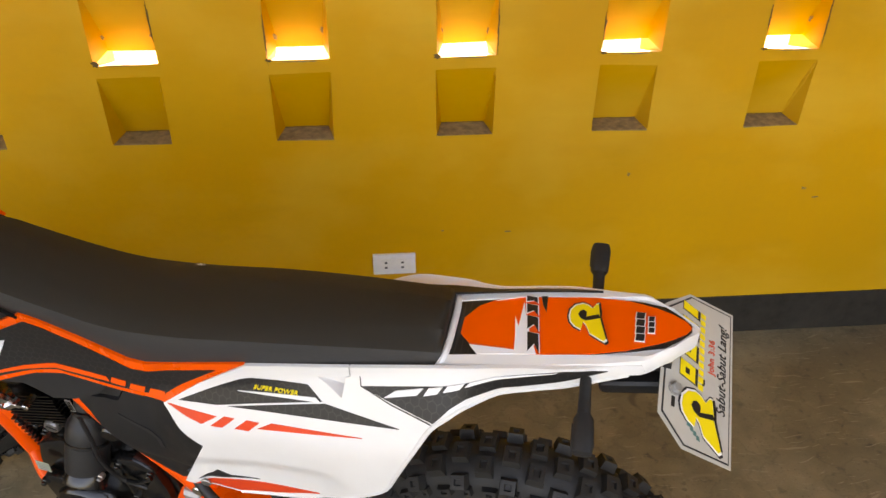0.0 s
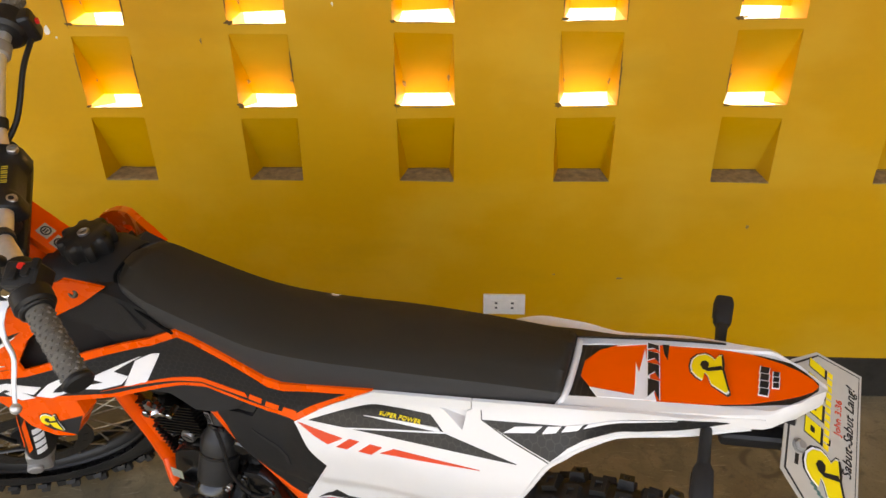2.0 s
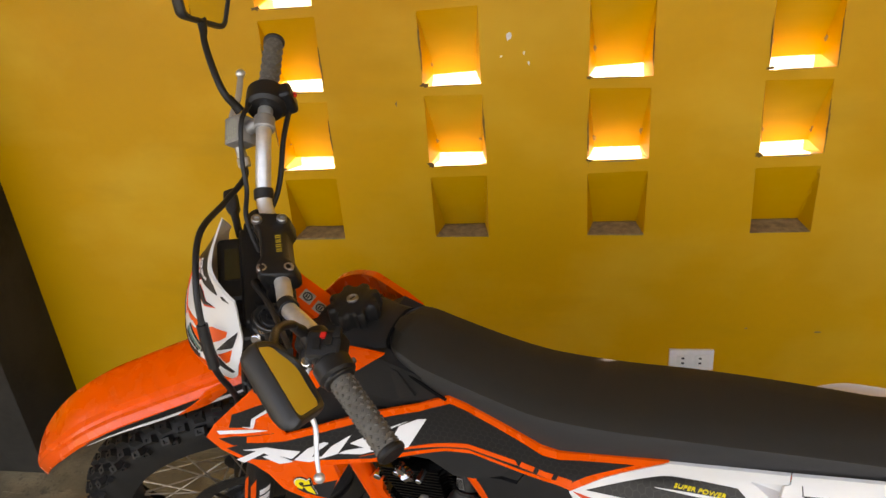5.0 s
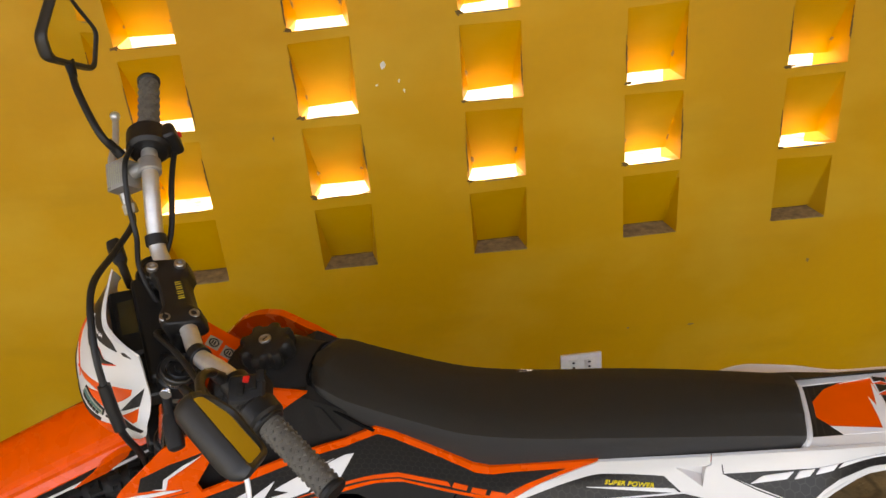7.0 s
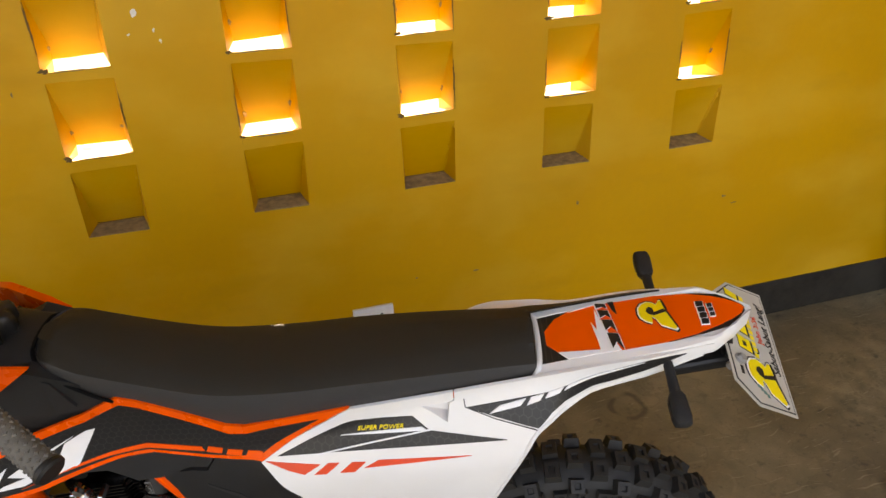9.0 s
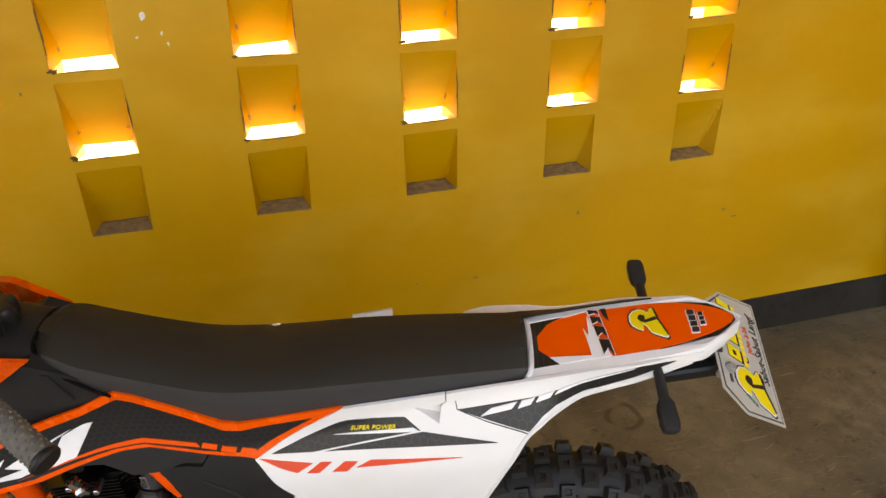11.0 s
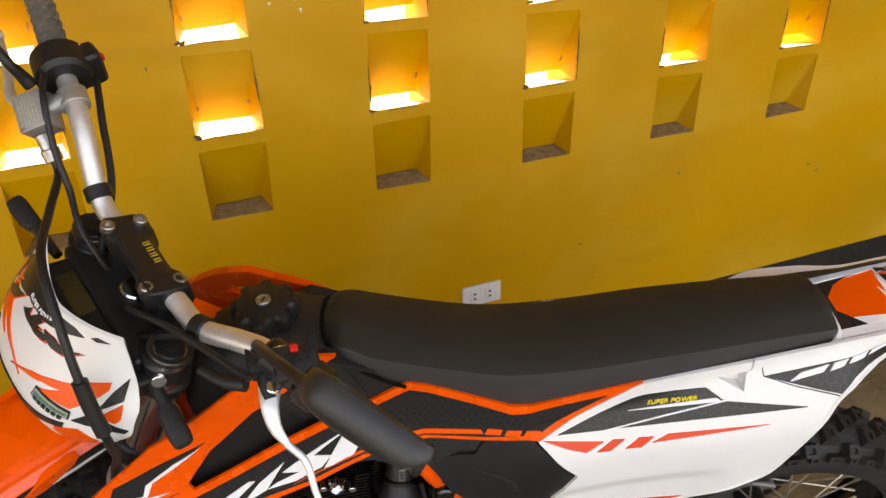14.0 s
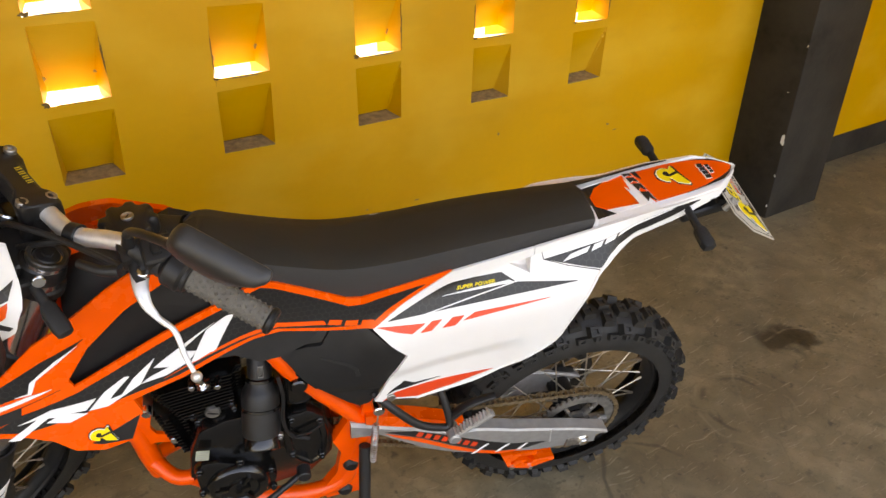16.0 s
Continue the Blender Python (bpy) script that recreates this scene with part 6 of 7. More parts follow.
def rear_fender():
    """White tail unit: a raised flat top with side rails, narrowing to the tail."""
    def top_z(x):
        return 0.903 + (x + 0.08) * 0.255 - max(0, x) * 0.06 - max(0, x - 0.12) ** 2 * 1.0
    def half(x):
        return lerp([(-0.09, 0.062), (0.02, 0.064), (0.1, 0.061), (0.15, 0.055), (0.178, 0.036), (0.197, 0.018), (0.206, 0.009), (0.21, 0.003)], x)
    bm = bmesh.new()
    rings = []
    for k in range(31):
        x = -0.084 + 0.294 * (1 - (1 - k / 30) ** 1.3)
        z, w = top_z(x), half(x)
        a = max(w * 0.72, w - lerp([(0.0, 0.018), (0.1, 0.016), (0.18, 0.005), (0.21, 0.003)], x))
        sec = [(w - 0.0005, z - 0.018), (w, z - 0.005), (w - 0.004, z + 0.003), (a, z + 0.0045), (a - 0.002, z + 0.001)]
        sec += [(a * 0.4, z + 0.0025)]
        under = [(w * 0.95, z - 0.0195), (w * 0.88, z - 0.012), (a * 0.5, z - 0.008)]
        rings.append([(x, -y, h) for y, h in under[::-1]] + [(x, -y, h) for y, h in sec] + [(x, y, h) for y, h in sec[::-1]] + [(x, y, h) for y, h in under])
    loft(bm, rings)
    root = part("rear_fender", bm, WHITE, bike, "white rear fender with orange tail graphic")
    bm = bmesh.new()
    tube(bm, [(-0.088, -0.059, top_z(-0.088) - 0.008), (-0.081, -0.05, top_z(-0.08) + 0.003), (-0.078, -0.025, top_z(-0.078) + 0.006), (-0.078, 0.025, top_z(-0.078) + 0.006), (-0.081, 0.05, top_z(-0.08) + 0.003), (-0.088, 0.059, top_z(-0.088) - 0.008)], 0.0048, 10)
    part("seat_lip", bm, WHITE, root, "white raised lip behind the seat")
    skin_top = lambda u, v, off: Vector((u, v, top_z(u) + 0.002 + 0.0012 * (1 - min(1, abs(v) / 0.05)) + off))
    T = lambda pts, material, off, label, name="sticker": skin(name, pts, material, 1, off, 0.0012, label, root, 0.015, skin_top)
    both = lambda half_pts: [(u, -v) for u, v in half_pts] + [(u, v) for u, v in half_pts[::-1]]
    T(both([(-0.075, 0.045), (0.0, 0.047), (0.09, 0.044), (0.14, 0.038), (0.172, 0.031), (0.19, 0.017), (0.201, 0.005)]), DECAL, 0.0012, "black tail sticker base")
    T([(-0.066, -0.012), (-0.05, -0.03), (0.0, -0.042), (0.006, -0.046)] + [(0.09, -0.044), (0.13, -0.038), (0.163, -0.027), (0.18, -0.019), (0.195, -0.009), (0.201, 0), (0.195, 0.009), (0.18, 0.019), (0.163, 0.027), (0.13, 0.038), (0.09, 0.044)] + [(0.0, 0.046), (-0.03, 0.043), (-0.05, 0.034), (-0.066, 0.014)], STICKERORANGE, 0.0024, "orange tail sticker")
    T([(0.004, -0.046), (0.03, -0.046), (0.014, 0.0), (0.006, 0.036), (0.004, -0.004), (-0.002, 0.012), (0.002, -0.02)], STICKERWHITE, 0.0036, "white band across the tail sticker")
    T([(-0.04, -0.045), (0.005, -0.046), (0.004, -0.04), (-0.052, -0.03)], STICKERWHITE, 0.0034, "white flash")
    T([(-0.03, 0.041), (0.02, 0.047), (0.0, 0.047)], STICKERWHITE, 0.0034, "white flash")
    T([(0.026, 0.046), (0.034, 0.046), (0.035, 0.02), (0.03, 0.03)], INK, 0.0036, "black flash")
    for k, (v0, v1) in enumerate(((0.046, 0.034), (0.032, 0.014), (0.012, -0.012), (-0.014, -0.045))):
        at = lambda v, w: (0.0205 - v * 0.13 + w, v)
        for grow, tone, off in ((0.0014, STICKERWHITE, 0.0044), (0.0, INK, 0.0054)):
            T([at(v0 + grow, -0.0065 - grow), at(v0 + grow - 0.004, 0.0065 + grow), at(v1 - grow, 0.0065 + grow), at((v0 + v1) / 2 - 0.002, 0.0012 + grow), at(v1 - grow + 0.003, -0.0065 - grow)], tone, off, "slanted lettering block", "lettering_block")
    emblem(lambda nm, pts, mt, off, lb: T(pts, mt, off, lb, nm), 0.062, 0.107, -0.03, 0.033, 0.0036)
    for k in range(4):
        v = -0.024 + k * 0.011
        for g, tone, off in ((0.0011, STICKERWHITE, 0.0036), (0.0, INK, 0.0046)):
            T([(0.139 - g, v - g), (0.148 + g, v - 0.001 - g), (0.149 + g, v + 0.008 + g), (0.14 - g, v + 0.009 + g)], tone, off, "small black lettering bar", "lettering_bar")
    for k in range(3):
        v = -0.012 + k * 0.0085
        for g, tone, off in ((0.0011, STICKERWHITE, 0.0036), (0.0, INK, 0.0046)):
            T([(0.153 - g, v - g), (0.159 + g, v - g), (0.1595 + g, v + 0.0064 + g), (0.1535 - g, v + 0.0064 + g)], tone, off, "small black lettering bar", "lettering_bar")
    bm = bmesh.new()
    box(bm, (0.15, 0.07, 0.022), (0.11, 0, 0.915), (0, -13, 0), 0.006)
    box(bm, (0.045, 0.05, 0.026), (0.165, 0, 0.92), (0, 20, 0), 0.006)
    box(bm, (0.1, 0.06, 0.022), (0.155, -0.008, 0.884), (0, -12, 0), 0.009, 3)
    box(bm, (0.05, 0.05, 0.02), (0.2, -0.01, 0.897), (0, 6, 0), 0.005)
    part("tail_bracket", bm, BLACK, bike, "black plate and indicator bracket under the tail")


rear_fender()


def indicator(base, tip, m, label):
    """A slim indicator: rubber stalk, housing and smoked lens."""
    base, tip = Vector(base), Vector(tip)
    d = (tip - base).normalized()
    bm = bmesh.new()
    mid = base + (tip - base) * 0.38
    tube(bm, [base - d * 0.02, mid], (0.0065, 0.0075), 12, False)
    root = part("indicator", bm, BLACKFLAT, bike, label, m)
    u, w = frame_of(d)
    bm = bmesh.new()
    rings = []
    for t, a, b in ((0.0, 0.008, 0.007), (0.15, 0.0115, 0.0095), (0.75, 0.0128, 0.0105), (0.95, 0.011, 0.009), (1.0, 0.007, 0.005)):
        c = mid + (tip - mid) * t
        rings.append([c + u * a * math.copysign(abs(math.cos(g)) ** 0.6, math.cos(g)) + w * b * math.copysign(abs(math.sin(g)) ** 0.6, math.sin(g)) for g in [2 * math.pi * k / 20 for k in range(20)]])
    loft(bm, rings)
    part("housing", bm, BLACKFLAT, root)
    bm = bmesh.new()
    c = mid + (tip - mid) * 0.5
    q = d.to_track_quat("Z", "Y").to_matrix().to_4x4()
    r = bmesh.ops.create_cube(bm, size=1.0, matrix=Matrix.Translation(c + Vector((-0.007, 0, 0))) @ q @ Matrix.Diagonal((0.012, 0.015, (tip - mid).length * 0.62, 1)))
    bmesh.ops.bevel(bm, geom=bm.edges[:], offset=0.004, segments=2, affect="EDGES")
    part("lens", bm, LENS, root, "smoked dark lens")


indicator((0.09, -0.075, 0.918), (0.093, -0.148, 0.9), None, "black rear indicator on a rubber stalk")
indicator((0.094, 0.07, 0.93), (0.093, 0.146, 0.937), None, "black rear indicator on a rubber stalk")


def number_plate():
    """Dealer plate hanging from the tail, its upper corners cut."""
    a = Vector((0.255, -0.117, 0.868))
    right = Vector((0.008, 0.2, 0.03)).normalized()
    up = Vector((-0.085, 0.01, 0.05))
    up = (up - right * up.dot(right)).normalized()
    m = Matrix((( *right, ), ( *up, ), ( *(right.cross(up)), ))).transposed().to_4x4()
    m.translation = a
    flat = lambda u, v, off: Vector((u, v, off))
    W, H = 0.205, 0.1
    outline = [(0, 0), (W, 0), (W, H * 0.66), (W - 0.03, H), (0.03, H), (0, H * 0.66)]
    bm = bmesh.new()
    sheet(bm, outline, flat, 0.0008, 0.0016, 0.5)
    root = part("number_plate", bm, PLATE, bike, "grey dealer plate with yellow and red lettering", m)
    def S(name, pts, material, off, label=""):
        b = bmesh.new()
        sheet(b, pts, flat, off, 0.0006, 0.5)
        return part(name, b, material, root, label)
    c = (W / 2, H * 0.46)
    shrink = lambda k: [(c[0] + (x - c[0]) * k[0], c[1] + (y - c[1]) * k[1]) for x, y in outline]
    S("border", shrink((0.965, 0.93)), INK, 0.0012, "dark border line")
    S("face", shrink((0.945, 0.89)), PLATE, 0.0018)
    emblem(lambda nm, pts, mt, off, lb: S(nm, pts, mt, off, lb), 0.008, 0.075, 0.016, 0.073, 0.0024, True)
    for x in (0.079, 0.109, 0.139, 0.169):
        wide = 0.024 if x < 0.16 else 0.015
        S("lettering_block", [(x + 0.002, 0.0505), (x + wide, 0.0505), (x + wide + 0.007, 0.076), (x + 0.009, 0.076)], INK, 0.0024)
        S("lettering_block", [(x + 0.004, 0.0545), (x + wide, 0.0545), (x + wide + 0.006, 0.0755), (x + 0.01, 0.0755)], STICKERYELLOW, 0.003, "yellow lettering block")
        if wide > 0.02:
            S("lettering_eye", [(x + 0.012, 0.063), (x + 0.019, 0.063), (x + 0.0205, 0.0685), (x + 0.0135, 0.0685)], INK, 0.0036)
    for k in range(11):
        x = 0.078 + k * 0.0098
        S("lettering_bar", [(x, 0.0425), (x + 0.007, 0.0425), (x + 0.0086, 0.0495), (x + 0.0016, 0.0495)], STICKERYELLOW, 0.0024)
    S("slot", [(0.043, 0.08), (0.056, 0.08), (0.056, 0.0845), (0.043, 0.0845)], INK, 0.0024, "dark slot")
    letters("verse", "John 3:36", 0.0125, STICKERRED, root, Matrix.Translation((0.129, 0.032, 0.0026)), "red lettering", 1.0)
    letters("motto", "Sabut-Sabut Lang!", 0.0178, INK, root, Matrix.Translation((0.118, 0.0165, 0.0026)), "black lettering", 0.95, 0.3)
    for k in range(4):
        x = 0.016 + k * 0.004
        S("marker_bar", [(x, 0.044 + k * 0.0045), (x + 0.005, 0.045 + k * 0.0045), (x + 0.006, 0.048 + k * 0.0045), (x + 0.001, 0.049 + k * 0.0045)], PLATEMARK, 0.0024, "green marker scrawl")
    b = bmesh.new()
    cyl(b, (0.066, 0.081, -0.02), (0.066, 0.081, 0.009), 0.0065, n=6, bevel=0.001)
    cyl(b, (0.066, 0.081, 0.0015), (0.066, 0.081, 0.004), 0.0085, n=18)
    part("bolt", b, SATIN, root, "shiny plate bolt")


number_plate()


# ---- front end, turned to the left lock ----
def sub(name, bm, material, parent, label="", sharp=35):
    """A piece of the front end: drawn with the bars straight, and turned with them."""
    return part(name, bm, material, parent, label, STEER if parent is bike else None, sharp)


def fork():
    for s in (-1, 1):
        y = s * 0.098
        foot, head = Vector((-1.292, y, 0.345)), Vector((-0.994, y * 1.05, 1.03))
        d = (head - foot).normalized()
        bm = bmesh.new()
        cyl(bm, foot + d * 0.08, foot + d * 0.34, 0.021, n=24)
        cyl(bm, foot + d * 0.34, head, 0.027, n=28, bevel=0.003)
        root = sub("fork_leg", bm, FORKTUBE, bike, "polished fork leg")
        bm = bmesh.new()
        box(bm, (0.05, 0.05, 0.075), foot + Vector((-0.006, 0, 0.005)), (0, 20, 0), 0.012, 3)
        cyl(bm, foot + d * 0.02, foot + d * 0.1, 0.026, n=22, bevel=0.004)
        cyl(bm, foot + Vector((-0.02, -s * 0.03, -0.004)), foot + Vector((-0.02, s * 0.034, -0.004)), 0.017, n=18, bevel=0.003)
        sub("axle_clamp", bm, SATIN, root, "silver axle clamp")
        # guard in front of the lower leg
        bm = bmesh.new()
        rings = []
        for t in (0.05, 0.1, 0.2, 0.27, 0.3):
            c = foot + d * t
            r = 0.034 if t < 0.25 else 0.03
            rings.append([c + Vector((-math.cos(g) * r, s * math.sin(g) * r, 0)) for g in [radians(-50 + 230 * k / 14) for k in range(15)]] + [c + Vector((-math.cos(g) * (r - 0.003), s * math.sin(g) * (r - 0.003), 0)) for g in [radians(180 - 230 * k / 14) for k in range(15)]])
        loft(bm, rings)
        guard = sub("fork_guard", bm, BLACK, root, "black fork guard with white and orange graphics")
        q = d.to_track_quat("Z", "Y")
        shell = lambda u, v, off: foot + d * (0.05 + v) + Vector((-math.cos(u) * (0.0345 + off), s * math.sin(u) * (0.0345 + off), 0))
        for u0, mm in ((0.9, STICKERORANGE), (0.3, STICKERORANGE)):
            bm = bmesh.new()
            sheet(bm, [(u0, 0.03), (u0 + 0.35, 0.06), (u0 + 0.3, 0.2), (u0 - 0.05, 0.16)], shell, 0.0012, 0.001, 0.1)
            sub("sticker", bm, mm, guard, "orange guard sticker")
        for k in range(4):
            bm = bmesh.new()
            v = 0.03 + k * 0.032
            sheet(bm, [(1.45, v), (2.1, v + 0.008), (2.1, v + 0.03), (1.45, v + 0.022)], shell, 0.0014, 0.001, 0.1)
            sub("lettering_block", bm, STICKERWHITE, guard, "white lettering block")
        # clamps round the leg
        for t, h in ((0.37, 0.02), (0.44, 0.018)):
            bm = bmesh.new()
            cyl(bm, foot + d * t, foot + d * (t + h), 0.033, n=24, bevel=0.003)
            sub("leg_collar", bm, SATIN if t > 0.4 else BLACK, root)
        bm = bmesh.new()
        cyl(bm, head - d * 0.004, head + d * 0.003, 0.0175, n=24, bevel=0.002)
        cyl(bm, head + d * 0.002, head + d * 0.007, 0.008, n=6)
        sub("fork_cap", bm, BLACK, root, "black fork cap")
        bm = bmesh.new()
        lathe(bm, [(0.02, -0.004), (0.02, 0.003), (0.0222, 0.0045), (0.0258, 0.0045), (0.0272, 0.003), (0.0272, -0.004)], head, d, 32)
        sub("cap_ring", bm, DARKSTEEL, root, "dark steel ring round the fork cap")
    # axle
    bm = bmesh.new()
    cyl(bm, (FRONT.x, -0.125, FRONT.z), (FRONT.x, 0.125, FRONT.z), 0.009, n=14, bevel=0.001)
    sub("front_axle", bm, STEEL, bike)
    # triple clamps
    for c, size in (((-1.001, 0, 1.008), 0.026), ((-1.075, 0, 0.84), 0.034)):
        bm = bmesh.new()
        box(bm, (0.085, 0.2, size), c, (0, 20, 0), 0.01, 3)
        for s in (-1, 1):
            cc = Vector(c) + Vector((-0.002, s * 0.098, 0))
            dd = Vector((0.34, 0, 0.94))
            cyl(bm, cc - dd * size * 0.6, cc + dd * size * 0.6, 0.032, n=26, bevel=0.003)
        sub("triple_clamp", bm, BLACK, bike, "black fork clamp")
    bm = bmesh.new()
    cyl(bm, (-0.995, 0, 1.012), (-0.99, 0, 1.024), 0.018, n=24, bevel=0.002)
    sub("stem_nut", bm, CHROME, bike)
    # lamp bracket with its pinch bolt on the near leg
    bm = bmesh.new()
    box(bm, (0.05, 0.03, 0.03), (-1.03, -0.104, 0.998), (0, 20, 0), 0.008, 3)
    cyl(bm, (-1.01, -0.1, 0.985), (-1.017, -0.1, 0.968), 0.033, n=26, bevel=0.003)
    bracket = sub("lamp_bracket", bm, BLACK, bike, "black lamp bracket round the fork leg")
    bm = bmesh.new()
    cyl(bm, (-1.014, -0.108, 1.014), (-1.022, -0.127, 1.022), 0.007, n=18, bevel=0.001)
    cyl(bm, (-1.0215, -0.126, 1.0215), (-1.0235, -0.131, 1.0235), 0.0088, n=18, bevel=0.001)
    sub("bolt", bm, CHROME, bracket, "bright pinch bolt")
    # brake caliper
    bm = bmesh.new()
    box(bm, (0.06, 0.04, 0.09), (-1.22, -0.07, 0.42), (0, 25, 0), 0.012, 3)
    sub("brake_caliper", bm, BLACK, bike, "black front brake caliper")


fork()


def handlebar():
    LB = [(-0.964, -0.02, 1.063), (-0.961, -0.075, 1.059), (-0.956, -0.12, 1.065), (-0.93, -0.17, 1.086), (-0.911, -0.21, 1.095), (-0.886, -0.285, 1.086), (-0.843, -0.39, 1.07)]
    RB = [(-0.966, 0.02, 1.064), (-0.972, 0.075, 1.067), (-0.971, 0.11, 1.081), (-0.946, 0.185, 1.132), (-0.934, 0.25, 1.141), (-0.903, 0.416, 1.149)]
    bm = bmesh.new()
    tube(bm, LB[::-1] + RB, 0.0128, 18)
    bar = sub("handlebar", bm, SILVER, bike, "silver aluminium handlebar")
    # clamp block with four bolts
    bm = bmesh.new()
    rings = []
    for y, a in ((-0.064, 0.021), (-0.059, 0.028), (-0.036, 0.028), (-0.027, 0.02), (0.028, 0.02), (0.037, 0.028), (0.062, 0.028), (0.067, 0.021)):
        rings.append([(-0.966 + p * a, y, q) for p, q in ((-1, 1.035), (-1, 1.08), (-0.75, 1.0895), (0.75, 1.0715), (1, 1.062), (1, 1.03))])
    loft(bm, rings)
    bmesh.ops.bevel(bm, geom=bm.edges[:], offset=0.0025, segments=1, affect="EDGES")
    clamp = sub("bar_clamp", bm, BLACK, bike, "black handlebar clamp with four bolts")
    for x in (-0.984, -0.947):
        for y in (-0.048, 0.05):
            z = 1.087 + y * 0.07 - (x + 0.984) * 0.42
            bm = bmesh.new()
            lathe(bm, [(0.0085, -0.004), (0.0085, 0.003), (0.0072, 0.0042), (0.0044, 0.0042), (0.004, 0.0005), (0.0001, 0.0005)], (x, y, z), (0.4, 0, 1), 22)
            sub("bolt", bm, STEEL, clamp)
    for k in range(4):
        bm = bmesh.new()
        box(bm, (0.009, 0.0018, 0.0006), (-0.956, -0.0175 + k * 0.0095, 1.0772), (0, 22, 6))
        box(bm, (0.0088, 0.0016, 0.0006), (-0.956, -0.0135 + k * 0.0095, 1.0772), (0, 22, 6))
        sub("lettering_bar", bm, PLATEYELLOW, clamp, "small yellow lettering bar")
    # risers under the clamp
    for y in (-0.05, 0.05):
        bm = bmesh.new()
        cyl(bm, (-0.988, y, 1.0), (-0.968, y, 1.055), 0.02, n=20)
        sub("riser", bm, BLACK, bike)
    # cable straps
    for c, e in (((-0.9595, -0.112, 1.0625), (-0.9525, -0.128, 1.0675)), ((-0.9725, 0.103, 1.077), (-0.9695, 0.118, 1.085))):
        bm = bmesh.new()
        cyl(bm, c, e, 0.0165, n=18, bevel=0.001)
        sub("cable_strap", bm, BLACK, bar, "black rubber cable strap")

    def grip(p0, p1, label):
        p0, p1 = Vector(p0), Vector(p1)
        d = (p1 - p0).normalized()
        u, w = frame_of(d)
        bm = bmesh.new()
        cyl(bm, p0, p1, 0.0165, n=24, bevel=0.002)
        L = (p1 - p0).length
        n = int(L / 0.0085)
        for i in range(1, n):
            for k in range(10):
                a = 2 * math.pi * (k + (0.5 if i % 2 else 0)) / 10
                o = u * math.cos(a) + w * math.sin(a)
                c = p0 + d * (L * i / n) + o * 0.0165
                t = d.cross(o)
                low = [bm.verts.new(c + d * x * 0.0034 + t * y * 0.0042 - o * 0.001) for x, y in ((-1, 0), (0, -1), (1, 0), (0, 1))]
                top = [bm.verts.new(c + d * x * 0.0018 + t * y * 0.0022 + o * 0.0018) for x, y in ((-1, 0), (0, -1), (1, 0), (0, 1))]
                bm.faces.new(top)
                for q in range(4):
                    bm.faces.new((low[q], low[(q + 1) % 4], top[(q + 1) % 4], top[q]))
        g = sub("grip", bm, GRIP, bar, label)
        bm = bmesh.new()
        cyl(bm, p1 - d * 0.004, p1 + d * 0.007, 0.0195, n=24, bevel=0.003)
        sub("grip_end", bm, BLACK, bar, "black grip end")
        bm = bmesh.new()
        cyl(bm, p0 - d * 0.006, p0 + d * 0.002, 0.023, n=24, bevel=0.002)
        sub("grip_flange", bm, BLACK, bar, "black grip flange")

    grip((-0.888, -0.28, 1.087), (-0.843, -0.39, 1.07), "grey knurled rubber grip")
    grip((-0.926, 0.294, 1.143), (-0.903, 0.416, 1.15), "grey knurled rubber grip")
    # left switch block and clutch lever
    bm = bmesh.new()
    cyl(bm, (-0.916, -0.2, 1.094), (-0.897, -0.25, 1.092), 0.021, n=18, bevel=0.004)
    box(bm, (0.05, 0.04, 0.042), (-0.897, -0.232, 1.097), (10, 0, -20), 0.008, 3)
    cyl(bm, (-0.898, -0.25, 1.092), (-0.889, -0.277, 1.088), 0.027, n=26, bevel=0.004)
    sub("switch_block", bm, BLACK, bar, "black left switch block")
    bm = bmesh.new()
    box(bm, (0.009, 0.009, 0.006), (-0.894, -0.226, 1.1205), (0, 0, -20), 0.002)
    sub("red_button", bm, REDPLASTIC, bar, "red button")
    for x, y in ((-0.905, -0.235), (-0.888, -0.235), (-0.875, -0.228)):
        bm = bmesh.new()
        box(bm, (0.011, 0.016, 0.007), (x, y, 1.119), (0, 0, -20), 0.002)
        sub("switch_button", bm, GREYPLASTIC, bar)
    bm = bmesh.new()
    box(bm, (0.04, 0.036, 0.026), (-0.92, -0.205, 1.087), (0, 0, -18), 0.006)
    tube(bm, [(-0.922, -0.21, 1.087), (-0.932, -0.225, 1.084), (-0.938, -0.245, 1.08)], (0.01, 0.008), 12)
    sub("lever_perch", bm, BLACK, bar, "black clutch lever perch")
    bm = bmesh.new()
    tube(bm, [(-0.932, -0.235, 1.084), (-0.95, -0.262, 1.075), (-0.947, -0.29, 1.06), (-0.94, -0.315, 1.05), (-0.947, -0.345, 1.034), (-0.951, -0.373, 1.021)], (0.0052, 0.0034), 12, flat=0.6)
    tube(bm, [(-0.931, -0.232, 1.084), (-0.943, -0.252, 1.079), (-0.949, -0.272, 1.07), (-0.947, -0.29, 1.0605)], (0.0125, 0.0045), 12, flat=0.4)
    bmesh.ops.create_icosphere(bm, subdivisions=2, radius=0.0078, matrix=Matrix.Translation((-0.951, -0.374, 1.02)))
    sub("clutch_lever", bm, SILVER, bar, "silver clutch lever with ball end")
    bm = bmesh.new()
    cyl(bm, (-0.931, -0.238, 1.076), (-0.929, -0.238, 1.092), 0.0085, n=16, bevel=0.001)
    sub("pivot_bolt", bm, CHROME, bar)
    # right throttle housing, brake master cylinder and lever
    bm = bmesh.new()
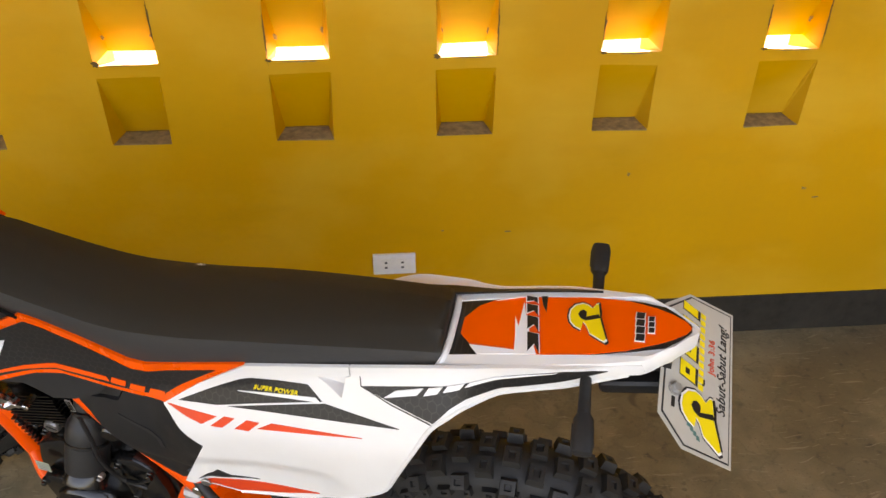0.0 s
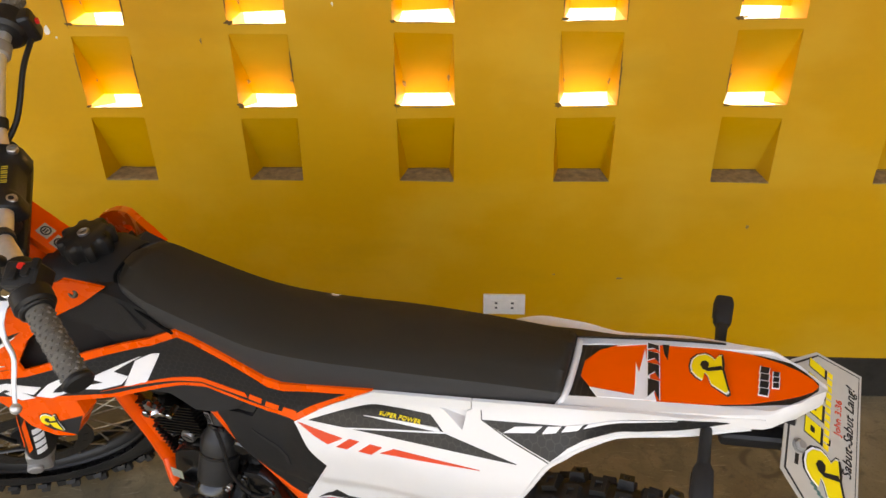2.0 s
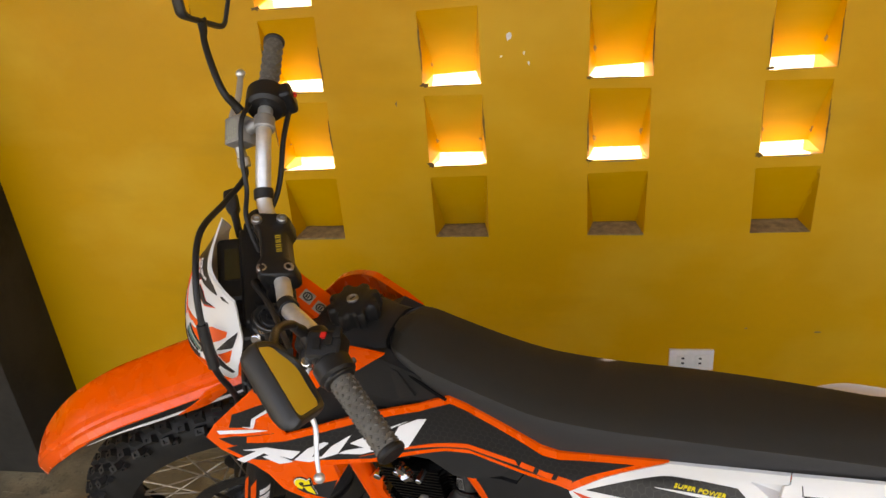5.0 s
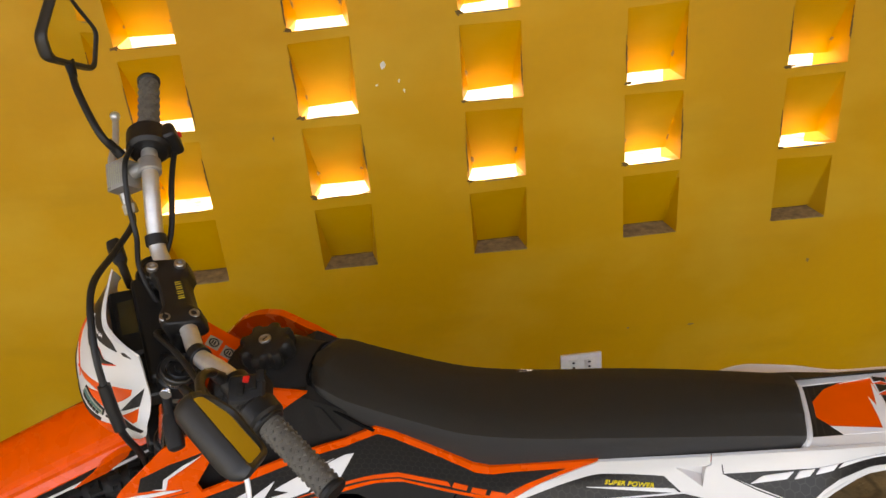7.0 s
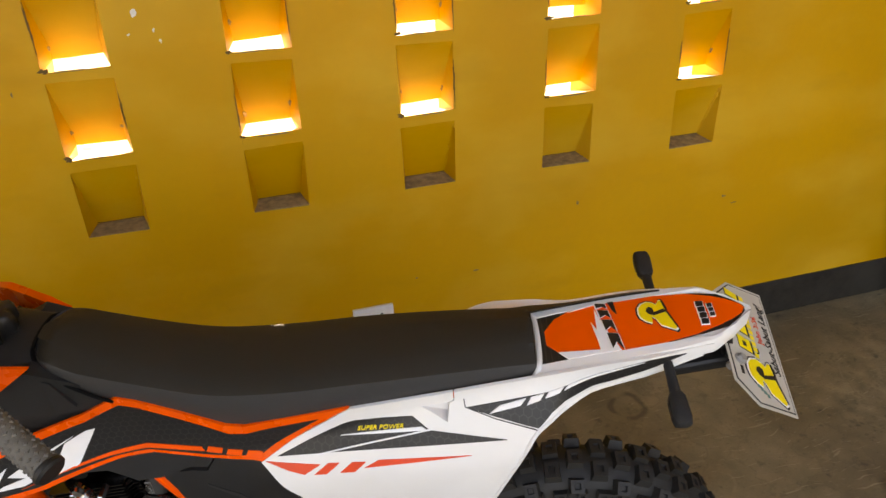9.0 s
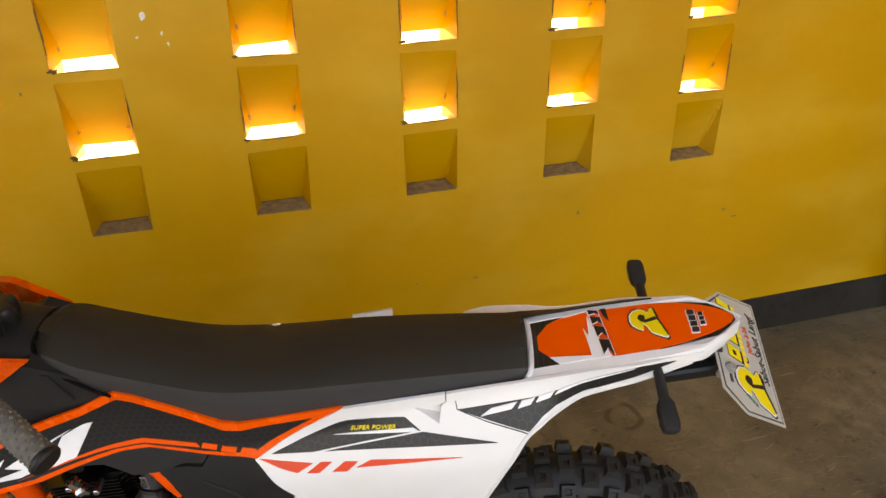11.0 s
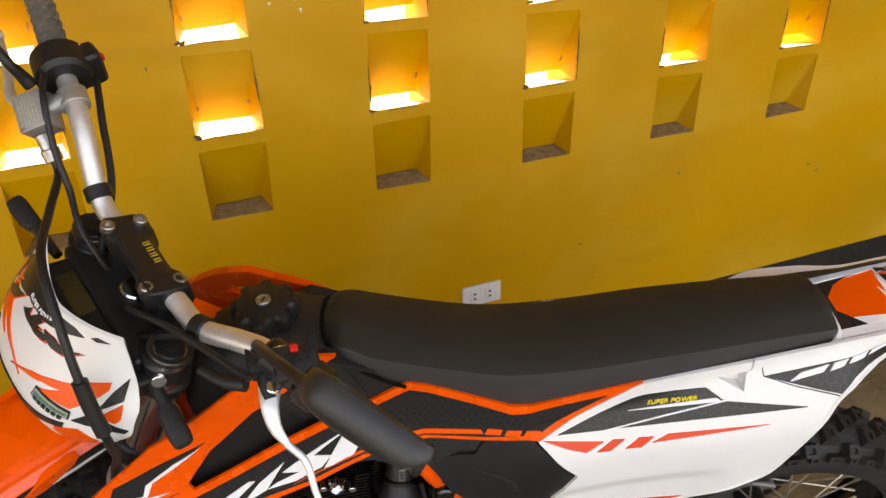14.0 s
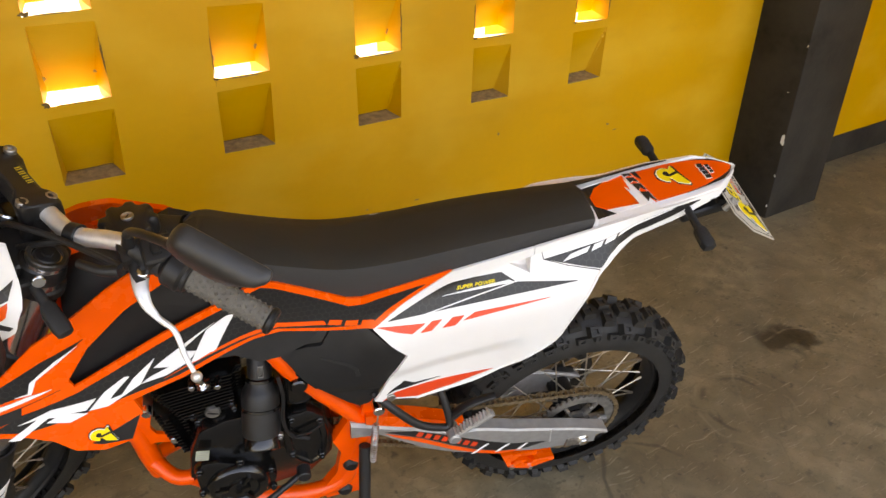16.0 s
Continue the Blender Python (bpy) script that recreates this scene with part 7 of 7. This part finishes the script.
    cyl(bm, (-0.935, 0.245, 1.141), (-0.927, 0.289, 1.144), 0.035, n=30, bevel=0.006)
    box(bm, (0.05, 0.035, 0.05), (-0.908, 0.264, 1.136), (0, 0, 0), 0.01, 3)
    sub("throttle_housing", bm, BLACK, bar, "round black throttle housing")
    bm = bmesh.new()
    box(bm, (0.009, 0.009, 0.009), (-0.882, 0.266, 1.139), (0, 0, 0), 0.003)
    sub("red_button", bm, REDPLASTIC, bar, "red kill switch")
    bm = bmesh.new()
    face = Matrix.Translation((-0.992, 0.2125, 1.1492)) @ Matrix(((0.866, 0.222, -0.448), (-0.361, 0.897, -0.255), (0.345, 0.383, 0.857))).to_4x4()
    box(bm, (0.038, 0.048, 0.036), (0, 0, -0.018), (0, 0, 0), 0.002, 2)
    bmesh.ops.transform(bm, matrix=face, verts=bm.verts)
    mc = sub("brake_reservoir", bm, SATIN, bar, "grey aluminium brake fluid reservoir")
    rng = random.Random(5)
    for k in range(6):
        y = -0.017
        while y < 0.015:
            w = rng.uniform(0.003, 0.007)
            bm = bmesh.new()
            box(bm, (0.0015, w, 0.0004), (-0.0125 + k * 0.0042, y + w / 2, 0.0002))
            bmesh.ops.transform(bm, matrix=face, verts=bm.verts)
            sub("lettering_bar", bm, LABELGREY, mc, "unreadable cast text")
            y += w + 0.0015
    for x, y in ((0.014, 0.019), (-0.014, -0.019)):
        bm = bmesh.new()
        lathe(bm, [(0.0032, -0.001), (0.0032, 0.0008), (0.0014, 0.0008), (0.0012, 0.0002), (0.0001, 0.0002)], face @ Vector((x, y, 0)), face.to_3x3() @ Vector((0, 0, 1)), 12)
        sub("cover_screw", bm, STEEL, mc)
    bm = bmesh.new()
    tube(bm, [(-0.985, 0.215, 1.135), (-0.96, 0.215, 1.14), (-0.935, 0.212, 1.142)], 0.012, 12)
    cyl(bm, (-0.9425, 0.2, 1.137), (-0.938, 0.225, 1.141), 0.018, n=20, bevel=0.002)
    sub("reservoir_clamp", bm, SATIN, bar)
    bm = bmesh.new()
    tube(bm, [(-0.985, 0.235, 1.128), (-1.0, 0.27, 1.125), (-0.985, 0.32, 1.13), (-0.975, 0.37, 1.138)], (0.008, 0.0055), 12, flat=0.6)
    bmesh.ops.create_icosphere(bm, subdivisions=2, radius=0.009, matrix=Matrix.Translation((-0.975, 0.372, 1.138)))
    sub("brake_lever", bm, SILVER, bar, "silver brake lever with ball end")


handlebar()


def cables():
    runs = [
        ("brake_hose", [(-0.9945, 0.178, 1.098), (-1.0, 0.158, 1.086), (-1.03, 0.1, 1.1), (-1.062, 0.02, 1.128), (-1.08, -0.055, 1.105), (-1.092, -0.1, 1.06), (-1.1, -0.14, 1.0), (-1.105, -0.14, 0.93), (-1.12, -0.125, 0.86), (-1.16, -0.115, 0.7)], 0.0052),
        ("throttle_cable", [(-0.955, 0.25, 1.16), (-0.972, 0.21, 1.16), (-0.99, 0.165, 1.12), (-0.998, 0.13, 1.085), (-1.01, 0.08, 1.06), (-1.0, 0.03, 1.0), (-0.96, 0.02, 0.93)], 0.0042),
        ("switch_cable", [(-0.9, 0.25, 1.12), (-0.92, 0.2, 1.105), (-0.95, 0.13, 1.065), (-0.99, 0.08, 1.04), (-1.03, 0.05, 1.0)], 0.0048),
        ("clutch_cable", [(-0.948, -0.22, 1.1), (-0.965, -0.16, 1.085), (-0.985, -0.1, 1.07), (-1.01, -0.04, 1.05), (-1.0, 0.0, 0.98), (-0.94, 0.0, 0.9)], 0.0045),
        ("switch_cable", [(-0.91, -0.2, 1.09), (-0.94, -0.15, 1.075), (-0.985, -0.1, 1.05), (-1.02, -0.06, 1.02)], 0.005),
    ]
    for name, pts, r in runs:
        bm = bmesh.new()
        tube(bm, pts, r, 10)
        o = sub(name, bm, BLACK, bike, "thin black cable")
        if name == "brake_hose":
            bm = bmesh.new()
            tube(bm, [(-1.092, -0.1, 1.06), (-1.097, -0.12, 1.03), (-1.1, -0.14, 1.0)], 0.009, 12)
            sub("hose_sleeve", bm, BLACK, o)
            bm = bmesh.new()
            cyl(bm, (-0.993, 0.2, 1.118), (-0.994, 0.185, 1.105), 0.009, n=12, bevel=0.001)
            cyl(bm, (-0.9935, 0.186, 1.106), (-0.9945, 0.174, 1.094), 0.0115, n=10, bevel=0.0015)
            sub("banjo_bolt", bm, STEEL, o)
    bm = bmesh.new()
    tube(bm, [(-0.952, -0.222, 1.096), (-0.968, -0.205, 1.091), (-0.982, -0.175, 1.086)], (0.0085, 0.006), 12)
    sub("rubber_boot", bm, BLACK, bike)


cables()


def mirrors():
    def one(corners, facing, stem, label):
        """A mirror from the corners of its glass side; facing: which way the glass looks."""
        C = [Vector(p) for p in corners]
        n = (C[1] - C[0]).cross(C[-1] - C[0]).normalized()
        n = n if n.dot(Vector(facing)) > 0 else -n
        P = []
        for a, b, e in zip(C[-1:] + C[:-1], C, C[1:] + C[:1]):
            p, q = b + (a - b) * min(0.3, 0.014 / (a - b).length), b + (e - b) * min(0.3, 0.014 / (e - b).length)
            P += [p * (1 - t) ** 2 + b * 2 * t * (1 - t) + q * t * t for t in (0, 0.25, 0.5, 0.75, 1)]
        c = sum(P, Vector()) / len(P)
        high = (C[0] + C[1]) / 2 - c
        ring = lambda k, h, lift=0.0: [c + (p - c) * k - n * h + high * lift for p in P]
        bm = bmesh.new()
        loft(bm, [ring(0.86, 0.003), ring(0.86, 0.0), ring(0.93, -0.0015), ring(0.97, -0.0005), ring(1.0, 0.004), ring(1.01, 0.009), ring(0.98, 0.016, 0.02), ring(0.9, 0.023, 0.06), ring(0.74, 0.028, 0.1), ring(0.45, 0.0315, 0.1), ring(0.15, 0.033, 0.1)])
        root = sub("mirror", bm, MIRRORBACK, bike, label)
        bm = bmesh.new()
        top, low = [bm.verts.new(p) for p in ring(0.855, 0.0018)], [bm.verts.new(p) for p in ring(0.855, 0.0045)]
        bm.faces.new(top), bm.faces.new(low[::-1])
        for k in range(len(P)):
            bm.faces.new((top[k], low[k], low[(k + 1) % len(P)], top[(k + 1) % len(P)]))
        sub("mirror_glass", bm, MIRROR, root, "mirror glass showing the yellow wall", 10)
        bm = bmesh.new()
        tube(bm, stem, (0.0065, 0.0055), 12)
        for e in (0, -1):
            p, q = Vector(stem[e]), Vector(stem[1 if e == 0 else -2])
            cyl(bm, p, p + (q - p).normalized() * 0.03, 0.009, 0.0065, 12)
        sub("mirror_stem", bm, BLACK, root, "black bent mirror stem")

    one([(-0.925, -0.339, 1.3095), (-0.9185, -0.313, 1.2665), (-0.898, -0.327, 1.2305), (-0.8755, -0.3915, 1.2235), (-0.8845, -0.4445, 1.2975)], (0.87, 0.3, 0.38),
        [(-0.925, -0.205, 1.115), (-0.928, -0.215, 1.15), (-0.932, -0.255, 1.2), (-0.925, -0.33, 1.25)], "black rear-view mirror on a bent stem")
    one([(-1.011, 0.349, 1.287), (-0.968, 0.403, 1.21), (-0.939, 0.45, 1.251), (-0.95, 0.443, 1.324), (-0.95, 0.445, 1.363), (-1.004, 0.362, 1.324)], (0.83, -0.56, 0.06),
        [(-0.975, 0.245, 1.155), (-0.988, 0.259, 1.197), (-0.997, 0.33, 1.235), (-0.995, 0.385, 1.255)], "black rear-view mirror on a bent stem")


mirrors()


def mask():
    """White headlight cowl: a bowed shield, narrow at the top and bottom."""
    def surf(u, v, off=0.0):
        hw = lerp([(0, 0.092), (0.3, 0.12), (0.45, 0.14), (0.65, 0.144), (0.85, 0.125), (1, 0.09)], v)
        ex = lerp([(0, -1.04), (0.3, -1.048), (0.6, -1.076), (0.85, -1.1), (1, -1.12)], v) - 0.007 * u * (1 - v)
        bulge = lerp([(0, 0.036), (0.15, 0.063), (0.35, 0.086), (0.6, 0.087), (0.85, 0.064), (1, 0.03)], v)
        z = 1.077 - 0.185 * v - 0.008 * (1 - v) ** 2 * (1 - u * u) + 0.014 * v * u * u
        return Vector((ex - (bulge + off) * (1 - abs(u) ** lerp([(0, 1.5), (0.4, 2.8)], v)) - off * 0.4, u * (hw + off * abs(u)), z))
    bm = bmesh.new()
    N, K = 26, 18
    rings = []
    for k in range(K + 1):
        v = k / K
        rings.append([surf(-1 + 2 * i / N, v) for i in range(N + 1)] + [surf(1 - 2 * i / N, v, -0.004) for i in range(N + 1)])
    loft(bm, rings)
    root = sub("headlight_mask", bm, WHITE, bike, "white headlight cowl with orange and black graphics")
    lay = lambda u, v, off: surf(u, v, off)
    M = lambda pts, material, off, label, name="sticker": (lambda b: (sheet(b, pts, lay, off, 0.0012, 0.07), sub(name, b, material, root, label)))(bmesh.new())
    for s in (-1, 1):
        f = lambda pts: [(s * u, v) for u, v in pts]
        M(f([(0.63, 0.05), (0.7, 0.035), (0.84, 0.05), (0.7, 0.06)]), INK, 0.0012, "black mask flash")
        M(f([(0.97, 0.25), (0.935, 0.38), (0.8, 0.425), (0.88, 0.34)]), DECAL, 0.0012, "black honeycomb mask sticker")
        M(f([(0.93, 0.395), (0.935, 0.49), (0.915, 0.52), (0.825, 0.455)]), STICKERORANGE, 0.0012, "orange mask sticker")
        M(f([(0.68, 0.51), (0.8, 0.432), (0.82, 0.465), (0.98, 0.6), (0.965, 0.625), (0.85, 0.555)]), INK, 0.0012, "black mask flash")
        M(f([(0.57, 0.61), (0.73, 0.58), (0.885, 0.78), (0.85, 0.84), (0.65, 0.8), (0.55, 0.66)]), STICKERORANGE, 0.0012, "orange lower mask sticker")
        M(f([(-0.08, 0.455), (0.217, 0.34), (0.45, 0.308), (0.63, 0.3), (0.69, 0.28), (0.87, 0.275), (0.865, 0.32), (0.815, 0.355), (0.73, 0.39), (0.65, 0.43), (0.5, 0.41), (0.333, 0.4), (0.58, 0.345), (0.383, 0.343), (0.15, 0.385)]), STICKERORANGE, 0.0012, "orange mask swoosh")
        M(f([(0.02, 0.58), (0.333, 0.56), (0.64, 0.55), (0.63, 0.59), (0.32, 0.62), (0.02, 0.64)]), INK, 0.0012, "dark lower mask edge")
    M([(0.95, 0.43), (0.925, 0.06), (0.62, 0.03), (0.35, 0.025), (0.05, 0.012), (-0.15, 0.02), (-0.4, 0.03), (-0.56, 0.06), (-0.4, 0.07), (-0.167, 0.08), (0.117, 0.09), (0.383, 0.12), (0.7, 0.27), (0.85, 0.42), (0.583, 0.13), (0.483, 0.08), (0.88, 0.37)], INK, 0.0012, "black mask band")
    # slanted blocks for the maker's lettering, with a red-orange edge
    for pts in ([(0.767, 0.42), (0.717, 0.31), (0.45, 0.16), (0.56, 0.27)], [(0.333, 0.17), (0.217, 0.105), (0.183, 0.13), (-0.067, 0.115), (0.0, 0.145), (0.217, 0.165)],
                [(0.175, 0.14), (0.067, 0.08), (-0.05, 0.09), (0.017, 0.13), (-0.25, 0.12), (-0.2, 0.15), (-0.033, 0.155)], [(-0.13, 0.105), (-0.283, 0.11), (-0.433, 0.14), (-0.6, 0.13), (-0.433, 0.165), (-0.3, 0.155)]):
        mu, mv = sum(p[0] for p in pts) / len(pts), sum(p[1] for p in pts) / len(pts)
        M([(mu + (p - mu) * 1.12 - 0.012, mv + (q - mv) * 1.2 + 0.007) for p, q in pts], STICKERRED, 0.0012, "red-orange lettering edge", "lettering_edge")
        M(pts, INK, 0.0022, "slanted lettering block", "lettering_block")
    slogan = letters("slogan", "SUPER POWER", 1.0, STICKERWHITE, root, Matrix.Identity(4), "small white slogan lettering")
    wide = max(v.co.x for v in slogan.data.vertices)
    for v in slogan.data.vertices:
        k = 0.5 + 0.5 * v.co.x / wide
        v.co = surf(0.38 - 0.56 * k, 0.094 - 0.05 * k - v.co.y * 0.02, 0.0028 if v.co.z > 0 else 0.002)
    M([(-0.3, 0.45), (-0.335, 0.383), (-0.66, 0.445), (-0.665, 0.5), (-0.62, 0.5), (-0.34, 0.465)], INK, 0.0024, "dark label edge")
    M([(-0.315, 0.448), (-0.345, 0.392), (-0.65, 0.452), (-0.653, 0.494), (-0.62, 0.492), (-0.345, 0.458)], LABELGREY, 0.0032, "pale label")
    M([(-0.335, 0.43), (-0.35, 0.4), (-0.64, 0.458), (-0.642, 0.47), (-0.5, 0.445)], PLATEMARK, 0.004, "green label print")
    for k in range(6):
        u, v = -0.355 - k * 0.047, 0.425 + k * 0.0093
        M([(u, v), (u - 0.034, v + 0.007), (u - 0.034, v + 0.027), (u, v + 0.02)], INK, 0.0046, "dark label bar", "lettering_bar")
    # gauge behind the cowl
    bm = bmesh.new()
    box(bm, (0.05, 0.134, 0.046), (-1.058, 0.022, 1.008), (0, 16, 0), 0.012, 3)
    g = sub("gauge", bm, BLACK, bike, "black digital instrument gauge")
    bm = bmesh.new()
    box(bm, (0.024, 0.066, 0.002), (-1.052, 0.027, 1.0307), (0, 16, 0), 0.0006)
    sub("gauge_screen", bm, LCD, g, "dark gauge screen")
    bm = bmesh.new()
    box(bm, (0.06, 0.15, 0.1), (-1.055, 0, 0.965), (0, 12, 0), 0.02, 3)
    sub("headlight_housing", bm, BLACKFLAT, bike, "black headlight housing")


mask()
indicator((-1.028, -0.115, 1.005), (-1.034, -0.2, 0.985), STEER, "black front indicator on a rubber stalk")
indicator((-1.05, 0.135, 1.0), (-1.06, 0.225, 1.005), STEER, "black front indicator on a rubber stalk")


def front_fender():
    """Long flat fender with two creases a side, dropping at the nose."""
    crest = [(-1.625, 0.66), (-1.585, 0.708), (-1.53, 0.752), (-1.47, 0.787), (-1.4, 0.809), (-1.33, 0.819), (-1.25, 0.827), (-1.17, 0.833), (-1.09, 0.828), (-1.04, 0.8)]
    broad = [(-1.625, 0.026), (-1.585, 0.046), (-1.53, 0.06), (-1.47, 0.067), (-1.4, 0.07), (-1.17, 0.071), (-1.04, 0.062)]
    mid = 0.012
    bm = bmesh.new()
    rings = []
    for k in range(41):
        x = -1.625 + 0.585 * k / 40
        z, w = curve(crest, x), curve(broad, x)
        g = min(1.0, 0.25 + k / 10)
        sec = [(w, z - 0.032), (w * 0.97, z - 0.026), (w * 0.8, z - 0.019 * g), (w * 0.76, z - 0.012 * g), (w * 0.66, z - 0.01 * g), (w * 0.58, z), (w * 0.3, z + 0.0035), (w * 0.1, z + 0.004)]
        ring = [(x, mid - y, h) for y, h in sec] + [(x, mid + y, h) for y, h in sec[::-1]]
        ring += [(x, mid + y * 0.95, h - 0.004) for y, h in sec] + [(x, mid - y * 0.95, h - 0.004) for y, h in sec[::-1]]
        rings.append(ring)
    loft(bm, rings)
    root = sub("front_fender", bm, ORANGE, bike, "orange plastic front fender", 24)
    for s in (-1, 1):
        flat = lambda u, v, off: Vector((u, mid + s * (curve(broad, u) + off), curve(crest, u) + v))
        bm = bmesh.new()
        sheet(bm, [(-1.46, -0.03), (-1.1, -0.026), (-1.06, -0.042), (-1.1, -0.06), (-1.2, -0.054), (-1.32, -0.047)], flat, 0.0, 0.003, 0.03)
        sub("fender_skirt", bm, BLACK, root, "black fender side skirt")
        bm = bmesh.new()
        sheet(bm, [(-1.42, -0.033), (-1.2, -0.03), (-1.12, -0.029), (-1.12, -0.041), (-1.3, -0.042)], flat, 0.0012, 0.001, 0.03)
        sub("sticker", bm, DECAL, root, "black honeycomb sticker")
        bm = bmesh.new()
        sheet(bm, [(-1.46, -0.036), (-1.3, -0.043), (-1.12, -0.042), (-1.08, -0.038), (-1.08, -0.046), (-1.2, -0.051), (-1.32, -0.049)], flat, 0.0014, 0.001, 0.03)
        sub("sticker", bm, STICKERWHITE, root, "white fender stripe")
        bm = bmesh.new()
        sheet(bm, [(-1.27, -0.05), (-1.21, -0.024), (-1.17, -0.014), (-1.155, -0.018), (-1.165, -0.03), (-1.21, -0.05)], flat, 0.003, 0.012, 0.03)
        sub("fender_rib", bm, ORANGE, root)


front_fender()
